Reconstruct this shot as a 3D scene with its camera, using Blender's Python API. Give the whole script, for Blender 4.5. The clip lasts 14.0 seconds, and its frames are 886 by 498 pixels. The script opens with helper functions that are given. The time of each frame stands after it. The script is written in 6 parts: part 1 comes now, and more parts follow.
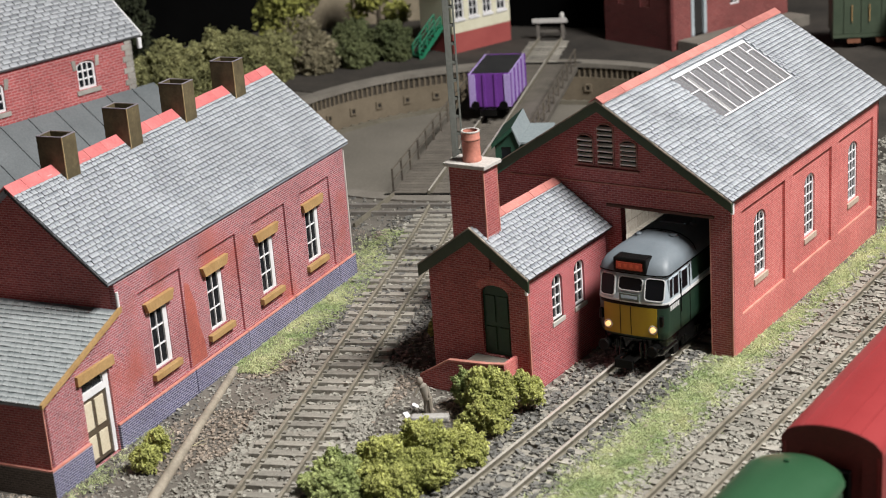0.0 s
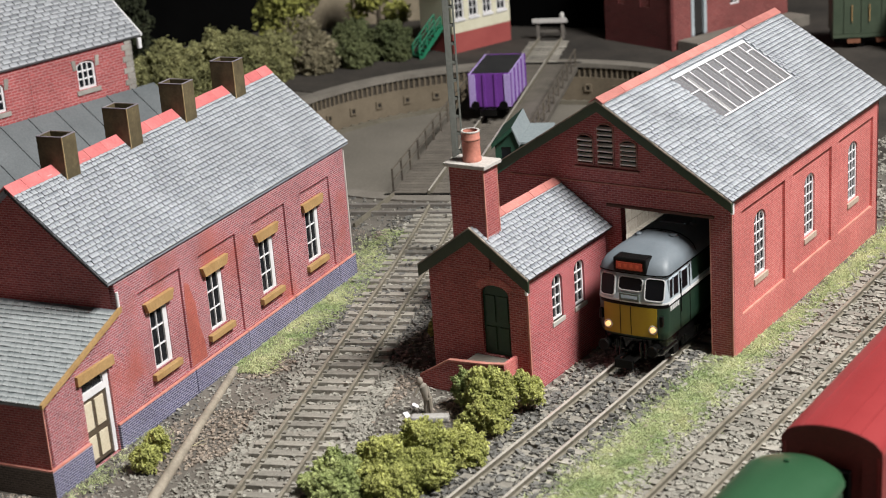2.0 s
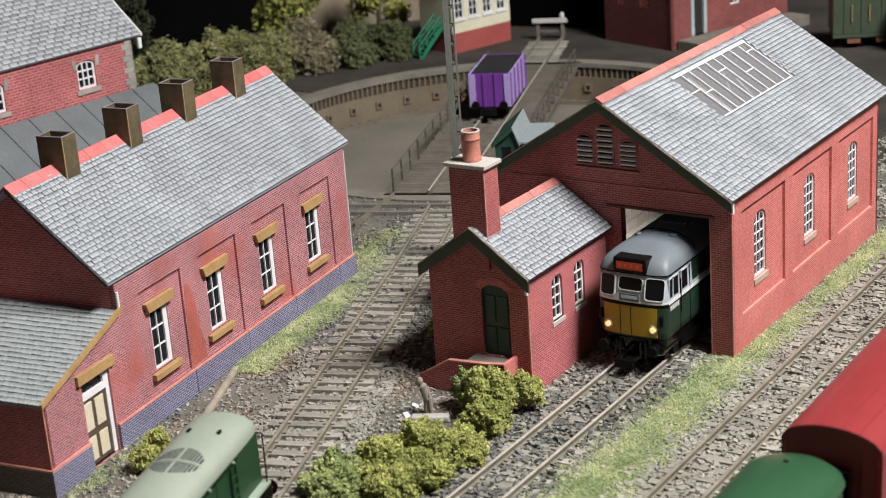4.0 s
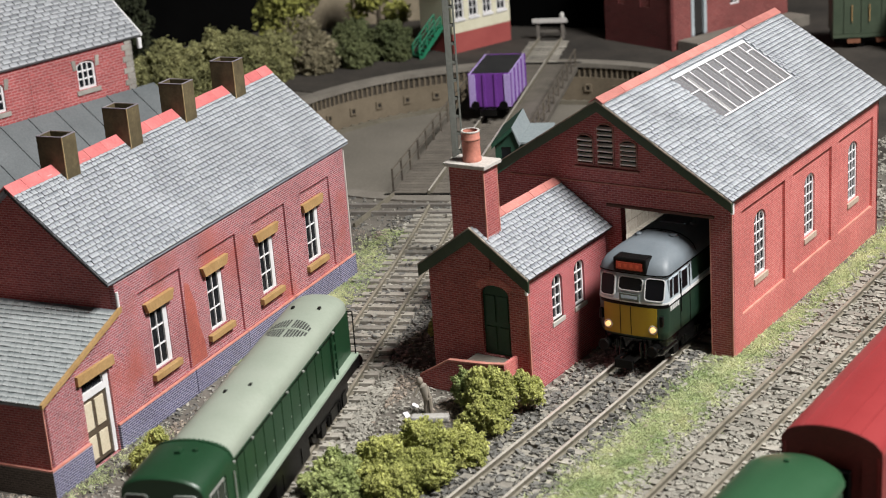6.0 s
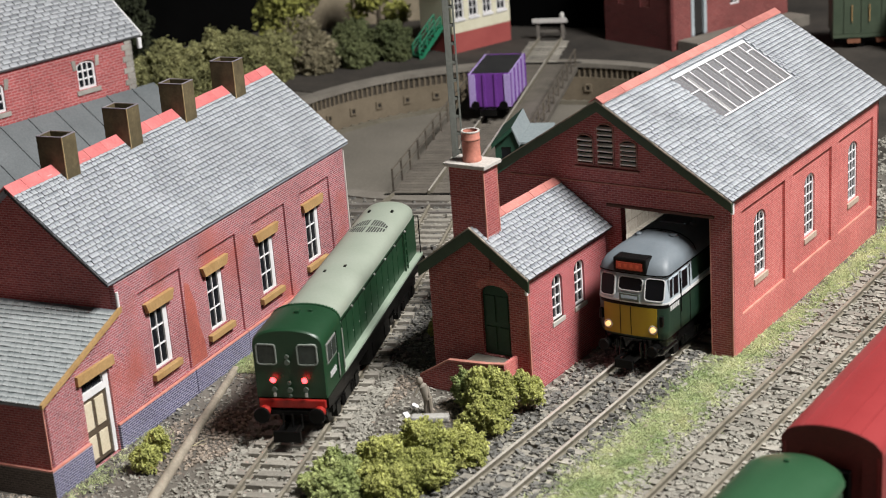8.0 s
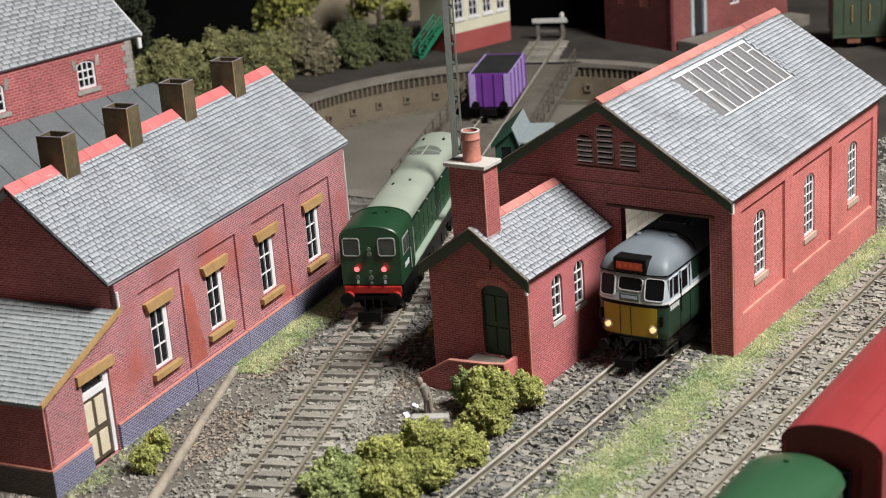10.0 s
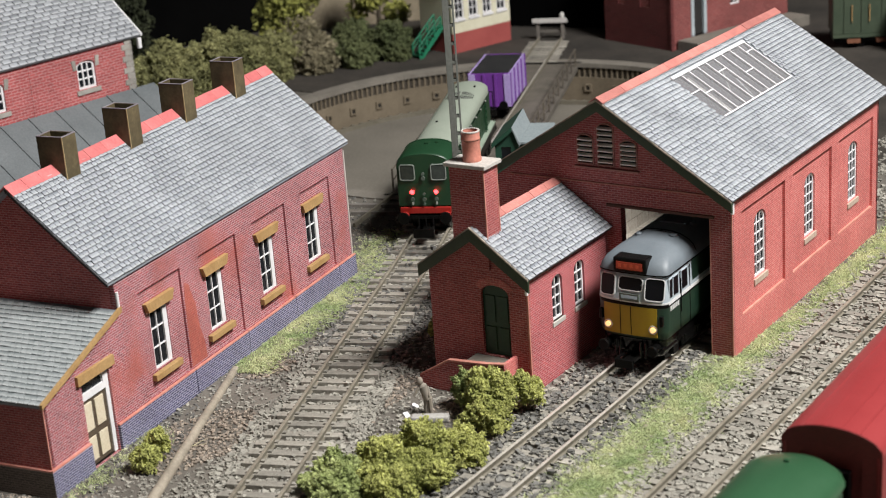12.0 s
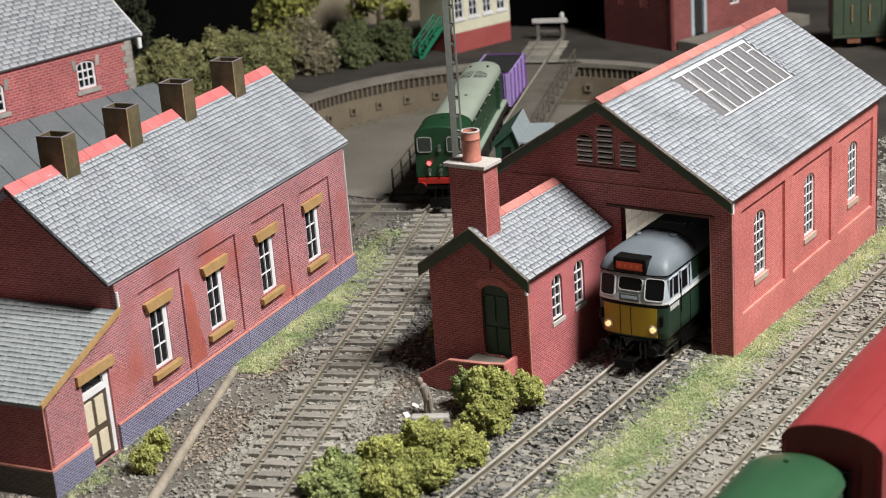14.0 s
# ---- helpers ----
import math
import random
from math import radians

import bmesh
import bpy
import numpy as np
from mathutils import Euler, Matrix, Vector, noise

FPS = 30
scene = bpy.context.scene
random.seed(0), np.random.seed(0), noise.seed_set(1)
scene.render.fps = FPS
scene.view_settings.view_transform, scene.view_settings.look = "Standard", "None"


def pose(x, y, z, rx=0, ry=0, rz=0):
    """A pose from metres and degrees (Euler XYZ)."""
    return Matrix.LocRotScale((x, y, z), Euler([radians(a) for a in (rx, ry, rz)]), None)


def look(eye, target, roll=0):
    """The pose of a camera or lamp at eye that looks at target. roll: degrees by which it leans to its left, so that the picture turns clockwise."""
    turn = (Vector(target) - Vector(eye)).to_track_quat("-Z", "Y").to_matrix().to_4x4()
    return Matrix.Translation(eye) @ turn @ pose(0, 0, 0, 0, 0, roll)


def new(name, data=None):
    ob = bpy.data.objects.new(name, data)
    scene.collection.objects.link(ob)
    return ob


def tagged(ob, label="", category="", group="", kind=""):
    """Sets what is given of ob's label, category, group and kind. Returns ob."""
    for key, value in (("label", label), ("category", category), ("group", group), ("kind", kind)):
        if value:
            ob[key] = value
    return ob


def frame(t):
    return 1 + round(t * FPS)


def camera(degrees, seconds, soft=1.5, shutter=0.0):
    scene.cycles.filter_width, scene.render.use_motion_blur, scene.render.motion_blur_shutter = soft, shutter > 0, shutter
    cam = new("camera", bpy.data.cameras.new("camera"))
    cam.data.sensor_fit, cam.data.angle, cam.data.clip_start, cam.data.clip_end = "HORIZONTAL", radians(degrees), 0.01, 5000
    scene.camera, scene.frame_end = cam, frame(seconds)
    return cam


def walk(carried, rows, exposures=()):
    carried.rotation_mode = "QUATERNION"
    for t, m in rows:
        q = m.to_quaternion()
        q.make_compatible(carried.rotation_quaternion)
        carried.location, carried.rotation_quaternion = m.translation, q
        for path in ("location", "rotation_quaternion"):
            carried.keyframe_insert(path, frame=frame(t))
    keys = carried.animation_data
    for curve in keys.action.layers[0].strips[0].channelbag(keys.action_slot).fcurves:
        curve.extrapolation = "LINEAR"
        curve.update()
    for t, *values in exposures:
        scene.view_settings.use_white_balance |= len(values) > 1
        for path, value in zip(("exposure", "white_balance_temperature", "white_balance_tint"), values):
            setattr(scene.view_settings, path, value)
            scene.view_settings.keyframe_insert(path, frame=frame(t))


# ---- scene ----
K = 0.001  # everything below is written in millimetres of the model layout

# ---- camera: stands still ----
cam = camera(30.25, 14.0, soft=0.95)
EYE = Vector((251.2, -563.7, 264.8)) * K
YAW, PITCH, ROLL = radians(-34.61), radians(-19.02), -4.26
AIM = EYE + Vector((math.sin(YAW) * math.cos(PITCH), math.cos(YAW) * math.cos(PITCH), math.sin(PITCH)))
walk(cam, [(0.0, look(EYE, AIM, ROLL)), (14.0, look(EYE, AIM, ROLL))], exposures=[(0.0, 0.0), (14.0, 0.0)])
cam.data.dof.use_dof = True
cam.data.dof.focus_distance = 0.72
cam.data.dof.aperture_fstop = 24.0

# ---- light: ceiling lights of the club room ----
world = bpy.data.worlds.new("room_air")
scene.world = world
world.use_nodes = True
world.node_tree.nodes["Background"].inputs["Color"].default_value = (0.9, 0.95, 1.0, 1)
world.node_tree.nodes["Background"].inputs["Strength"].default_value = 0.05


def lamp(name, eye, target, size, size_y, power, color):
    d = bpy.data.lights.new(name, "AREA")
    d.shape, d.size, d.size_y, d.energy, d.color = "RECTANGLE", size, size_y, power, color
    ob = new(name, d)
    ob.matrix_world = look(eye, target)
    return ob


lamp("ceiling_lamp", (0.65, 0.0, 1.09), (-0.1, -0.02, 0.0), 0.42, 0.24, 34.5, (1.0, 0.98, 0.955))


# ---- mesh helpers ----
def box_bm(x0, x1, y0, y1, z0, z1, bev=0.0, bm=None):
    own = bm is None
    bm = bm or bmesh.new()
    vs = [bm.verts.new(v) for v in ((x0, y0, z0), (x1, y0, z0), (x1, y1, z0), (x0, y1, z0), (x0, y0, z1), (x1, y0, z1), (x1, y1, z1), (x0, y1, z1))]
    fs = [bm.faces.new([vs[i] for i in q]) for q in ((0, 3, 2, 1), (4, 5, 6, 7), (0, 1, 5, 4), (1, 2, 6, 5), (2, 3, 7, 6), (3, 0, 4, 7))]
    if bev > 0 and own:
        bmesh.ops.bevel(bm, geom=list(bm.edges), offset=bev, segments=2, affect="EDGES", profile=0.6)
    return bm


def cyl_bm(p, q, r, n=10, r2=None, bm=None, caps=True):
    """A round bar from p to q."""
    bm = bm or bmesh.new()
    p, q = Vector(p), Vector(q)
    d = (q - p).normalized()
    a = d.orthogonal().normalized()
    b = d.cross(a)
    r2 = r if r2 is None else r2
    ring = [[bm.verts.new(c + (a * math.cos(2 * math.pi * i / n) + b * math.sin(2 * math.pi * i / n)) * rr) for i in range(n)] for c, rr in ((p, r), (q, r2))]
    for i in range(n):
        bm.faces.new((ring[0][i], ring[0][(i + 1) % n], ring[1][(i + 1) % n], ring[1][i]))
    if caps:
        bm.faces.new(ring[0][::-1])
        bm.faces.new(ring[1])
    return bm


def lathe_bm(profile, n=20, cx=0.0, cy=0.0, bm=None):
    """A turned shape from (radius, height) pairs."""
    bm = bm or bmesh.new()
    rings = [[bm.verts.new((cx + r * math.cos(2 * math.pi * i / n), cy + r * math.sin(2 * math.pi * i / n), z)) for i in range(n)] for r, z in profile]
    for a, b in zip(rings, rings[1:]):
        for i in range(n):
            bm.faces.new((a[i], a[(i + 1) % n], b[(i + 1) % n], b[i]))
    return bm


def slab_bm(outline, holes, depth, bm=None):
    """A board in the local x-z plane, its face at y = 0 towards -y, with openings that go through it."""
    own = bmesh.new()
    loops = [outline] + list(holes)
    edges = []
    rings = []
    for loop in loops:
        vs = [own.verts.new((x, 0, z)) for x, z in loop]
        rings.append(vs)
        edges += [own.edges.new((vs[i], vs[(i + 1) % len(vs)])) for i in range(len(vs))]
    bmesh.ops.triangle_fill(own, use_beauty=True, use_dissolve=False, edges=edges, normal=(0, -1, 0))
    front = list(own.faces)
    back = {v: own.verts.new((v.co.x, depth, v.co.z)) for v in list(own.verts)}
    for f in front:
        own.faces.new([back[v] for v in reversed(f.verts)])
    for vs in rings:
        for i in range(len(vs)):
            a, b = vs[i], vs[(i + 1) % len(vs)]
            own.faces.new((a, b, back[b], back[a]))
    bmesh.ops.recalc_face_normals(own, faces=list(own.faces))
    return own


def prism_bm(profile, y0, y1, bm=None):
    """A profile in x-z drawn along y."""
    bm = bm or bmesh.new()
    a = [bm.verts.new((x, y0, z)) for x, z in profile]
    b = [bm.verts.new((x, y1, z)) for x, z in profile]
    n = len(a)
    for i in range(n):
        bm.faces.new((a[i], a[(i + 1) % n], b[(i + 1) % n], b[i]))
    bm.faces.new(a[::-1])
    bm.faces.new(b)
    bmesh.ops.recalc_face_normals(bm, faces=list(bm.faces))
    return bm


def loft_bm(sections, cap=True):
    """Skin over closed sections of equal count."""
    bm = bmesh.new()
    rings = [[bm.verts.new(p) for p in s] for s in sections]
    n = len(rings[0])
    for a, b in zip(rings, rings[1:]):
        for i in range(n):
            bm.faces.new((a[i], a[(i + 1) % n], b[(i + 1) % n], b[i]))
    if cap:
        bm.faces.new(rings[0][::-1])
        bm.faces.new(rings[-1])
    bmesh.ops.recalc_face_normals(bm, faces=list(bm.faces))
    return bm


def turned(bm, m):
    bm.transform(m)
    return bm


def mesh_of(name, bm, material, smooth=False):
    """A mesh in metres with box-projected surface coordinates in metres."""
    bm.transform(Matrix.Scale(K, 4))
    uv = bm.loops.layers.uv.new("UVMap")
    bm.normal_update()
    for f in bm.faces:
        n = f.normal
        ax = max(range(3), key=lambda i: abs(n[i]))
        for l in f.loops:
            c = l.vert.co
            l[uv].uv = (c.y, c.z) if ax == 0 else (c.x, c.z) if ax == 1 else (c.x, c.y)
        f.smooth = smooth
    me = bpy.data.meshes.new(name)
    bm.to_mesh(me)
    bm.free()
    me.materials.append(material)
    if smooth:
        me.set_sharp_from_angle(angle=radians(38))
    return me


def part(name, bm, material, parent=None, label="", smooth=False):
    ob = new(name, mesh_of(name, bm, material, smooth))
    if parent is not None:
        ob.parent = parent
    return tagged(ob, label)


def at(x, y, z=0.0, rz=0.0, rx=0.0, ry=0.0):
    return pose(x * K, y * K, z * K, rx, ry, rz)


def thing(name, m, label, category, group="", kind=""):
    ob = new(name)
    ob.empty_display_size = 0.01
    ob.matrix_basis = m
    return tagged(ob, label, category, group, kind)


def lone(name, bm, material, label, category, m=None, group="", kind="", smooth=False):
    ob = part(name, bm, material, None, label, smooth)
    if m is not None:
        ob.matrix_basis = m
    return tagged(ob, "", category, group, kind)


# ---- materials ----
def nodes_of(name):
    m = bpy.data.materials.new(name)
    m.use_nodes = True
    return m, m.node_tree, m.node_tree.nodes["Principled BSDF"]


def link(nt, a, b):
    nt.links.new(a, b)


def ramp(nt, fac, stops):
    r = nt.nodes.new("ShaderNodeValToRGB")
    while len(r.color_ramp.elements) < len(stops):
        r.color_ramp.elements.new(0.5)
    for e, (p, c) in zip(r.color_ramp.elements, stops):
        e.position, e.color = p, (*c, 1)
    link(nt, fac, r.inputs["Fac"])
    return r.outputs["Color"]


def noise_node(nt, vec, scale, detail=4.0, rough=0.6):
    n = nt.nodes.new("ShaderNodeTexNoise")
    n.inputs["Scale"].default_value, n.inputs["Detail"].default_value, n.inputs["Roughness"].default_value = scale, detail, rough
    link(nt, vec, n.inputs["Vector"])
    return n.outputs["Fac"]


def mix(nt, kind, fac, a, b):
    m = nt.nodes.new("ShaderNodeMix")
    m.data_type, m.blend_type = "RGBA", kind
    for sock, v in ((m.inputs[0], fac), (m.inputs[6], a), (m.inputs[7], b)):
        if isinstance(v, (int, float)):
            sock.default_value = v
        elif isinstance(v, tuple):
            sock.default_value = (*v, 1)
        else:
            link(nt, v, sock)
    return m.outputs[2]


def bump(nt, bsdf, height, strength, dist=0.0004):
    b = nt.nodes.new("ShaderNodeBump")
    b.inputs["Strength"].default_value, b.inputs["Distance"].default_value = strength, dist
    link(nt, height, b.inputs["Height"])
    link(nt, b.outputs["Normal"], bsdf.inputs["Normal"])


def randoms(nt):
    """A number that differs from piece to piece."""
    o, g = nt.nodes.new("ShaderNodeObjectInfo"), nt.nodes.new("ShaderNodeNewGeometry")
    a = nt.nodes.new("ShaderNodeMath")
    a.operation = "ADD"
    link(nt, o.outputs["Random"], a.inputs[0])
    link(nt, g.outputs["Random Per Island"], a.inputs[1])
    f = nt.nodes.new("ShaderNodeMath")
    f.operation = "FRACT"
    link(nt, a.outputs[0], f.inputs[0])
    return f.outputs[0]


def paint(name, dark, light, rough=0.5, metal=0.0, scale=60.0, fine=900.0, relief=0.15, pieces=0.0, wear=None, wear_at=0.68, grain=0.35, shine=0.5):
    """A surface with variation at two scales, and wear in spots of its own colour."""
    m, nt, b = nodes_of(name)
    tc = nt.nodes.new("ShaderNodeTexCoord").outputs["Object"]
    n1, n2 = noise_node(nt, tc, scale), noise_node(nt, tc, fine, 3.0)
    col = ramp(nt, n1, [(0.3, dark), (0.7, light)])
    col = mix(nt, "OVERLAY", grain, col, n2)
    if pieces:
        r = ramp(nt, randoms(nt), [(0.0, (1 - pieces,) * 3), (1.0, (1 + pieces,) * 3)])
        col = mix(nt, "MULTIPLY", 1.0, col, r)
    if wear:
        w = ramp(nt, noise_node(nt, tc, scale * 4, 8.0, 0.7), [(wear_at, (0, 0, 0)), (wear_at + 0.06, (1, 1, 1))])
        col = mix(nt, "MIX", w, col, wear)
    link(nt, col, b.inputs["Base Color"])
    b.inputs["Roughness"].default_value, b.inputs["Metallic"].default_value = rough, metal
    b.inputs["Specular IOR Level"].default_value = shine
    if relief:
        bump(nt, b, n2, relief)
    return m


def brick(name, c1, c2, mortar, bw=3.0, bh=1.05, rough=0.7, gap=0.16, stain=None):
    """Printed brick paper: courses in millimetres."""
    m, nt, b = nodes_of(name)
    tcn = nt.nodes.new("ShaderNodeTexCoord")
    t = nt.nodes.new("ShaderNodeTexBrick")
    link(nt, tcn.outputs["UV"], t.inputs["Vector"])
    t.inputs["Scale"].default_value = 1.0
    t.inputs["Brick Width"].default_value, t.inputs["Row Height"].default_value = bw * K, bh * K
    t.inputs["Mortar Size"].default_value, t.inputs["Mortar Smooth"].default_value = gap * K, 0.3
    t.inputs["Color1"].default_value, t.inputs["Color2"].default_value, t.inputs["Mortar"].default_value = (*c1, 1), (*c2, 1), (*mortar, 1)
    n1, n2 = noise_node(nt, tcn.outputs["Object"], 35.0), noise_node(nt, tcn.outputs["Object"], 700.0)
    col = t.outputs["Color"]
    if stain:
        w = ramp(nt, noise_node(nt, tcn.outputs["Object"], 28.0, 3.0, 0.55), [(0.56, (0, 0, 0)), (0.72, (0.75, 0.75, 0.75))])
        col = mix(nt, "MIX", w, col, stain)
    col = mix(nt, "OVERLAY", 0.4, col, n1)
    col = mix(nt, "OVERLAY", 0.5, col, n2)
    link(nt, col, b.inputs["Base Color"])
    b.inputs["Roughness"].default_value = rough
    inv = nt.nodes.new("ShaderNodeMath")
    inv.operation = "SUBTRACT"
    inv.inputs[0].default_value = 1.0
    link(nt, t.outputs["Fac"], inv.inputs[1])
    bump(nt, b, inv.outputs[0], 0.25, 0.0002)
    return m


def glow(name, color, strength):
    m, nt, b = nodes_of(name)
    b.inputs["Base Color"].default_value = (*color, 1)
    b.inputs["Emission Color"].default_value = (*color, 1)
    b.inputs["Emission Strength"].default_value = strength
    return m


def glass(name, tint=(0.008, 0.009, 0.011), rough=0.08):
    m, nt, b = nodes_of(name)
    tc = nt.nodes.new("ShaderNodeTexCoord").outputs["Object"]
    link(nt, ramp(nt, noise_node(nt, tc, 150.0), [(0.3, tint), (0.8, tuple(v * 2.2 for v in tint))]), b.inputs["Base Color"])
    b.inputs["Roughness"].default_value = rough
    b.inputs["Specular IOR Level"].default_value = 0.3
    return m


def slates_mat(name, dark, light, edge):
    """Printed slate: each piece has its own tone and a paler worn lower edge."""
    m, nt, b = nodes_of(name)
    tcn = nt.nodes.new("ShaderNodeTexCoord")
    rnd = randoms(nt)
    sep = nt.nodes.new("ShaderNodeSeparateXYZ")
    link(nt, tcn.outputs["UV"], sep.inputs[0])
    col = ramp(nt, rnd, [(0.0, dark), (1.0, light)])
    n1 = noise_node(nt, tcn.outputs["Object"], 1400.0, 3.0)
    n2 = noise_node(nt, tcn.outputs["Object"], 45.0, 4.0)
    add = nt.nodes.new("ShaderNodeMath")
    add.operation = "MULTIPLY_ADD"
    link(nt, n1, add.inputs[0])
    add.inputs[1].default_value = 0.0012
    link(nt, sep.outputs["Y"], add.inputs[2])
    worn = nt.nodes.new("ShaderNodeMapRange")
    link(nt, add.outputs[0], worn.inputs["Value"])
    worn.inputs["From Min"].default_value, worn.inputs["From Max"].default_value = 0.0010, 0.0026
    worn.inputs["To Min"].default_value, worn.inputs["To Max"].default_value = 0.85, 0.0
    col = mix(nt, "MIX", worn.outputs[0], col, edge)
    col = mix(nt, "OVERLAY", 0.45, col, n2)
    col = mix(nt, "OVERLAY", 0.3, col, n1)
    link(nt, col, b.inputs["Base Color"])
    b.inputs["Roughness"].default_value = 0.5
    bump(nt, b, n1, 0.25)
    return m


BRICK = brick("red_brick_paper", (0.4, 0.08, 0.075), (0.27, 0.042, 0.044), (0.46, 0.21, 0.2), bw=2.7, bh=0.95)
# Paler than the gable brick: the lamp side's light is partly in this colour.
BRICK_PINK = brick("salmon_lit_brick_paper", (0.56, 0.14, 0.125), (0.49, 0.11, 0.1), (0.6, 0.27, 0.245), bw=2.7, bh=0.95, gap=0.13)
BRICK_B = brick("old_red_brick_paper", (0.4, 0.09, 0.1), (0.19, 0.034, 0.046), (0.5, 0.345, 0.36), bw=2.6, bh=0.95, gap=0.17, stain=(0.4, 0.1, 0.075))
BRICK_C = brick("crimson_brick_paper", (0.47, 0.075, 0.082), (0.3, 0.038, 0.046), (0.52, 0.26, 0.265), bw=2.6, bh=0.95, gap=0.17)
BRICK_BROWN = brick("brown_plinth_paper", (0.1, 0.075, 0.065), (0.06, 0.045, 0.04), (0.15, 0.12, 0.1), bw=2.6, bh=0.95)
BRICK_BLUE = brick("blue_brick_paper", (0.08, 0.08, 0.16), (0.045, 0.045, 0.085), (0.34, 0.33, 0.43), bw=2.6, bh=0.95, gap=0.2)
# Works brick for the walls turned from the lamp, shade in its colour.
BRICK_FAR_SHADED = brick("shaded_red_brick_paper", (0.13, 0.025, 0.025), (0.09, 0.018, 0.018), (0.14, 0.05, 0.05), bw=5.0, bh=1.9)
EDGE = paint("bare_card_edge", (0.46, 0.17, 0.13), (0.62, 0.29, 0.23), 0.8, scale=120)
SLATE = slates_mat("grey_slate_paper", (0.13, 0.147, 0.168), (0.27, 0.288, 0.314), (0.43, 0.447, 0.472))
# Slate copy lightened to make up for weak lamp light at the back.
SLATE_FAR_BRIGHT = slates_mat("brightened_grey_slate_paper", (0.2, 0.212, 0.23), (0.36, 0.375, 0.4), (0.52, 0.535, 0.56))
SLATE_UNDER = paint("dark_slate_gap", (0.17, 0.184, 0.2), (0.24, 0.254, 0.273), 0.8)
RIDGE = paint("salmon_ridge_tile", (0.38, 0.13, 0.11), (0.52, 0.2, 0.17), 0.75, scale=110, pieces=0.2, wear=(0.54, 0.3, 0.24), wear_at=0.66)
RIDGE_RED = paint("pink_red_ridge_tile", (0.48, 0.115, 0.115), (0.6, 0.17, 0.165), 0.7, scale=110, pieces=0.15, wear=(0.62, 0.34, 0.3), wear_at=0.68)
STONE_TAN = paint("tan_card_stone", (0.34, 0.2, 0.075), (0.44, 0.28, 0.12), 0.8, scale=120)
STONE_GREY = paint("pale_grey_stone", (0.42, 0.39, 0.36), (0.55, 0.52, 0.48), 0.8, scale=100)
WHITE = paint("white_paint", (0.68, 0.67, 0.68), (0.8, 0.79, 0.8), 0.55)
GREEN_DARK = paint("dark_green_paint", (0.02, 0.04, 0.018), (0.035, 0.06, 0.03), 0.55, relief=0.3, wear=(0.07, 0.08, 0.05), wear_at=0.64)
WORN_EDGE = paint("worn_pale_card_edge", (0.1, 0.085, 0.06), (0.42, 0.36, 0.28), 0.8, scale=160)
DOOR_GREEN = paint("door_green_paint", (0.01, 0.045, 0.02), (0.014, 0.06, 0.028), 0.5)
PANE = glass("dark_window_glass")
BLACK = paint("matt_black_card", (0.012, 0.011, 0.011), (0.022, 0.02, 0.019), 0.8)
STACK = paint("olive_wood_stack", (0.055, 0.042, 0.02), (0.13, 0.1, 0.05), 0.75, scale=140, wear=(0.2, 0.15, 0.07), wear_at=0.66)
STACK_EDGE = paint("brass_worn_edge", (0.3, 0.22, 0.1), (0.4, 0.3, 0.16), 0.6)
TERRACOTTA = paint("terracotta", (0.42, 0.15, 0.105), (0.54, 0.225, 0.17), 0.7, scale=140)
BALLAST_BED = paint("ash_ground", (0.075, 0.067, 0.056), (0.18, 0.162, 0.138), 0.95, scale=22, fine=650, relief=1.0, wear=(0.25, 0.215, 0.17), wear_at=0.62)
STONES = paint("grey_ballast", (0.225, 0.213, 0.182), (0.35, 0.333, 0.288), 0.9, scale=30, fine=900, pieces=0.2)
# Dark stones: oil stain at the shed, painted shade beside annexe and turntable.
STONES_DARKENED = paint("oily_shaded_stones", (0.085, 0.083, 0.076), (0.185, 0.18, 0.165), 0.75, scale=30, fine=900, pieces=0.25)
STONES_BROWN = paint("brown_ash_clinker", (0.23, 0.19, 0.15), (0.36, 0.305, 0.25), 0.9, scale=30, fine=900, pieces=0.4)
SLEEPER = paint("weathered_sleeper", (0.2, 0.186, 0.157), (0.35, 0.325, 0.28), 0.85, scale=120, fine=800, relief=0.6, pieces=0.25)
RAIL_SIDE = paint("brown_rail_side", (0.125, 0.112, 0.083), (0.2, 0.18, 0.14), 0.6, 0.1)
RAIL_DULL = paint("dull_brown_rail_head", (0.2, 0.18, 0.14), (0.36, 0.325, 0.26), 0.45, 0.2, scale=160)
RAIL_TOP = paint("worn_rail_head", (0.52, 0.48, 0.42), (0.7, 0.66, 0.59), 0.3, 0.35, scale=200)
GRASS = paint("static_grass", (0.25, 0.34, 0.14), (0.58, 0.59, 0.33), 0.85, scale=60, fine=300, relief=0.0, pieces=0.25)
FOLIAGE = paint("olive_foam_foliage", (0.19, 0.21, 0.05), (0.47, 0.475, 0.155), 0.9, scale=70, fine=500, relief=0.5, pieces=0.35)
FOLIAGE_GREEN = paint("green_foam_foliage", (0.19, 0.24, 0.08), (0.41, 0.45, 0.185), 0.9, scale=70, fine=500, relief=0.5, pieces=0.35)
FOLIAGE_TREE = paint("yellow_green_foliage", (0.14, 0.15, 0.03), (0.36, 0.36, 0.09), 0.9, scale=40, fine=400, relief=0.5, pieces=0.4)
FOLIAGE_BROWN = paint("dry_brown_foliage", (0.12, 0.105, 0.06), (0.27, 0.235, 0.15), 0.9, scale=40, fine=400, relief=0.5, pieces=0.4)
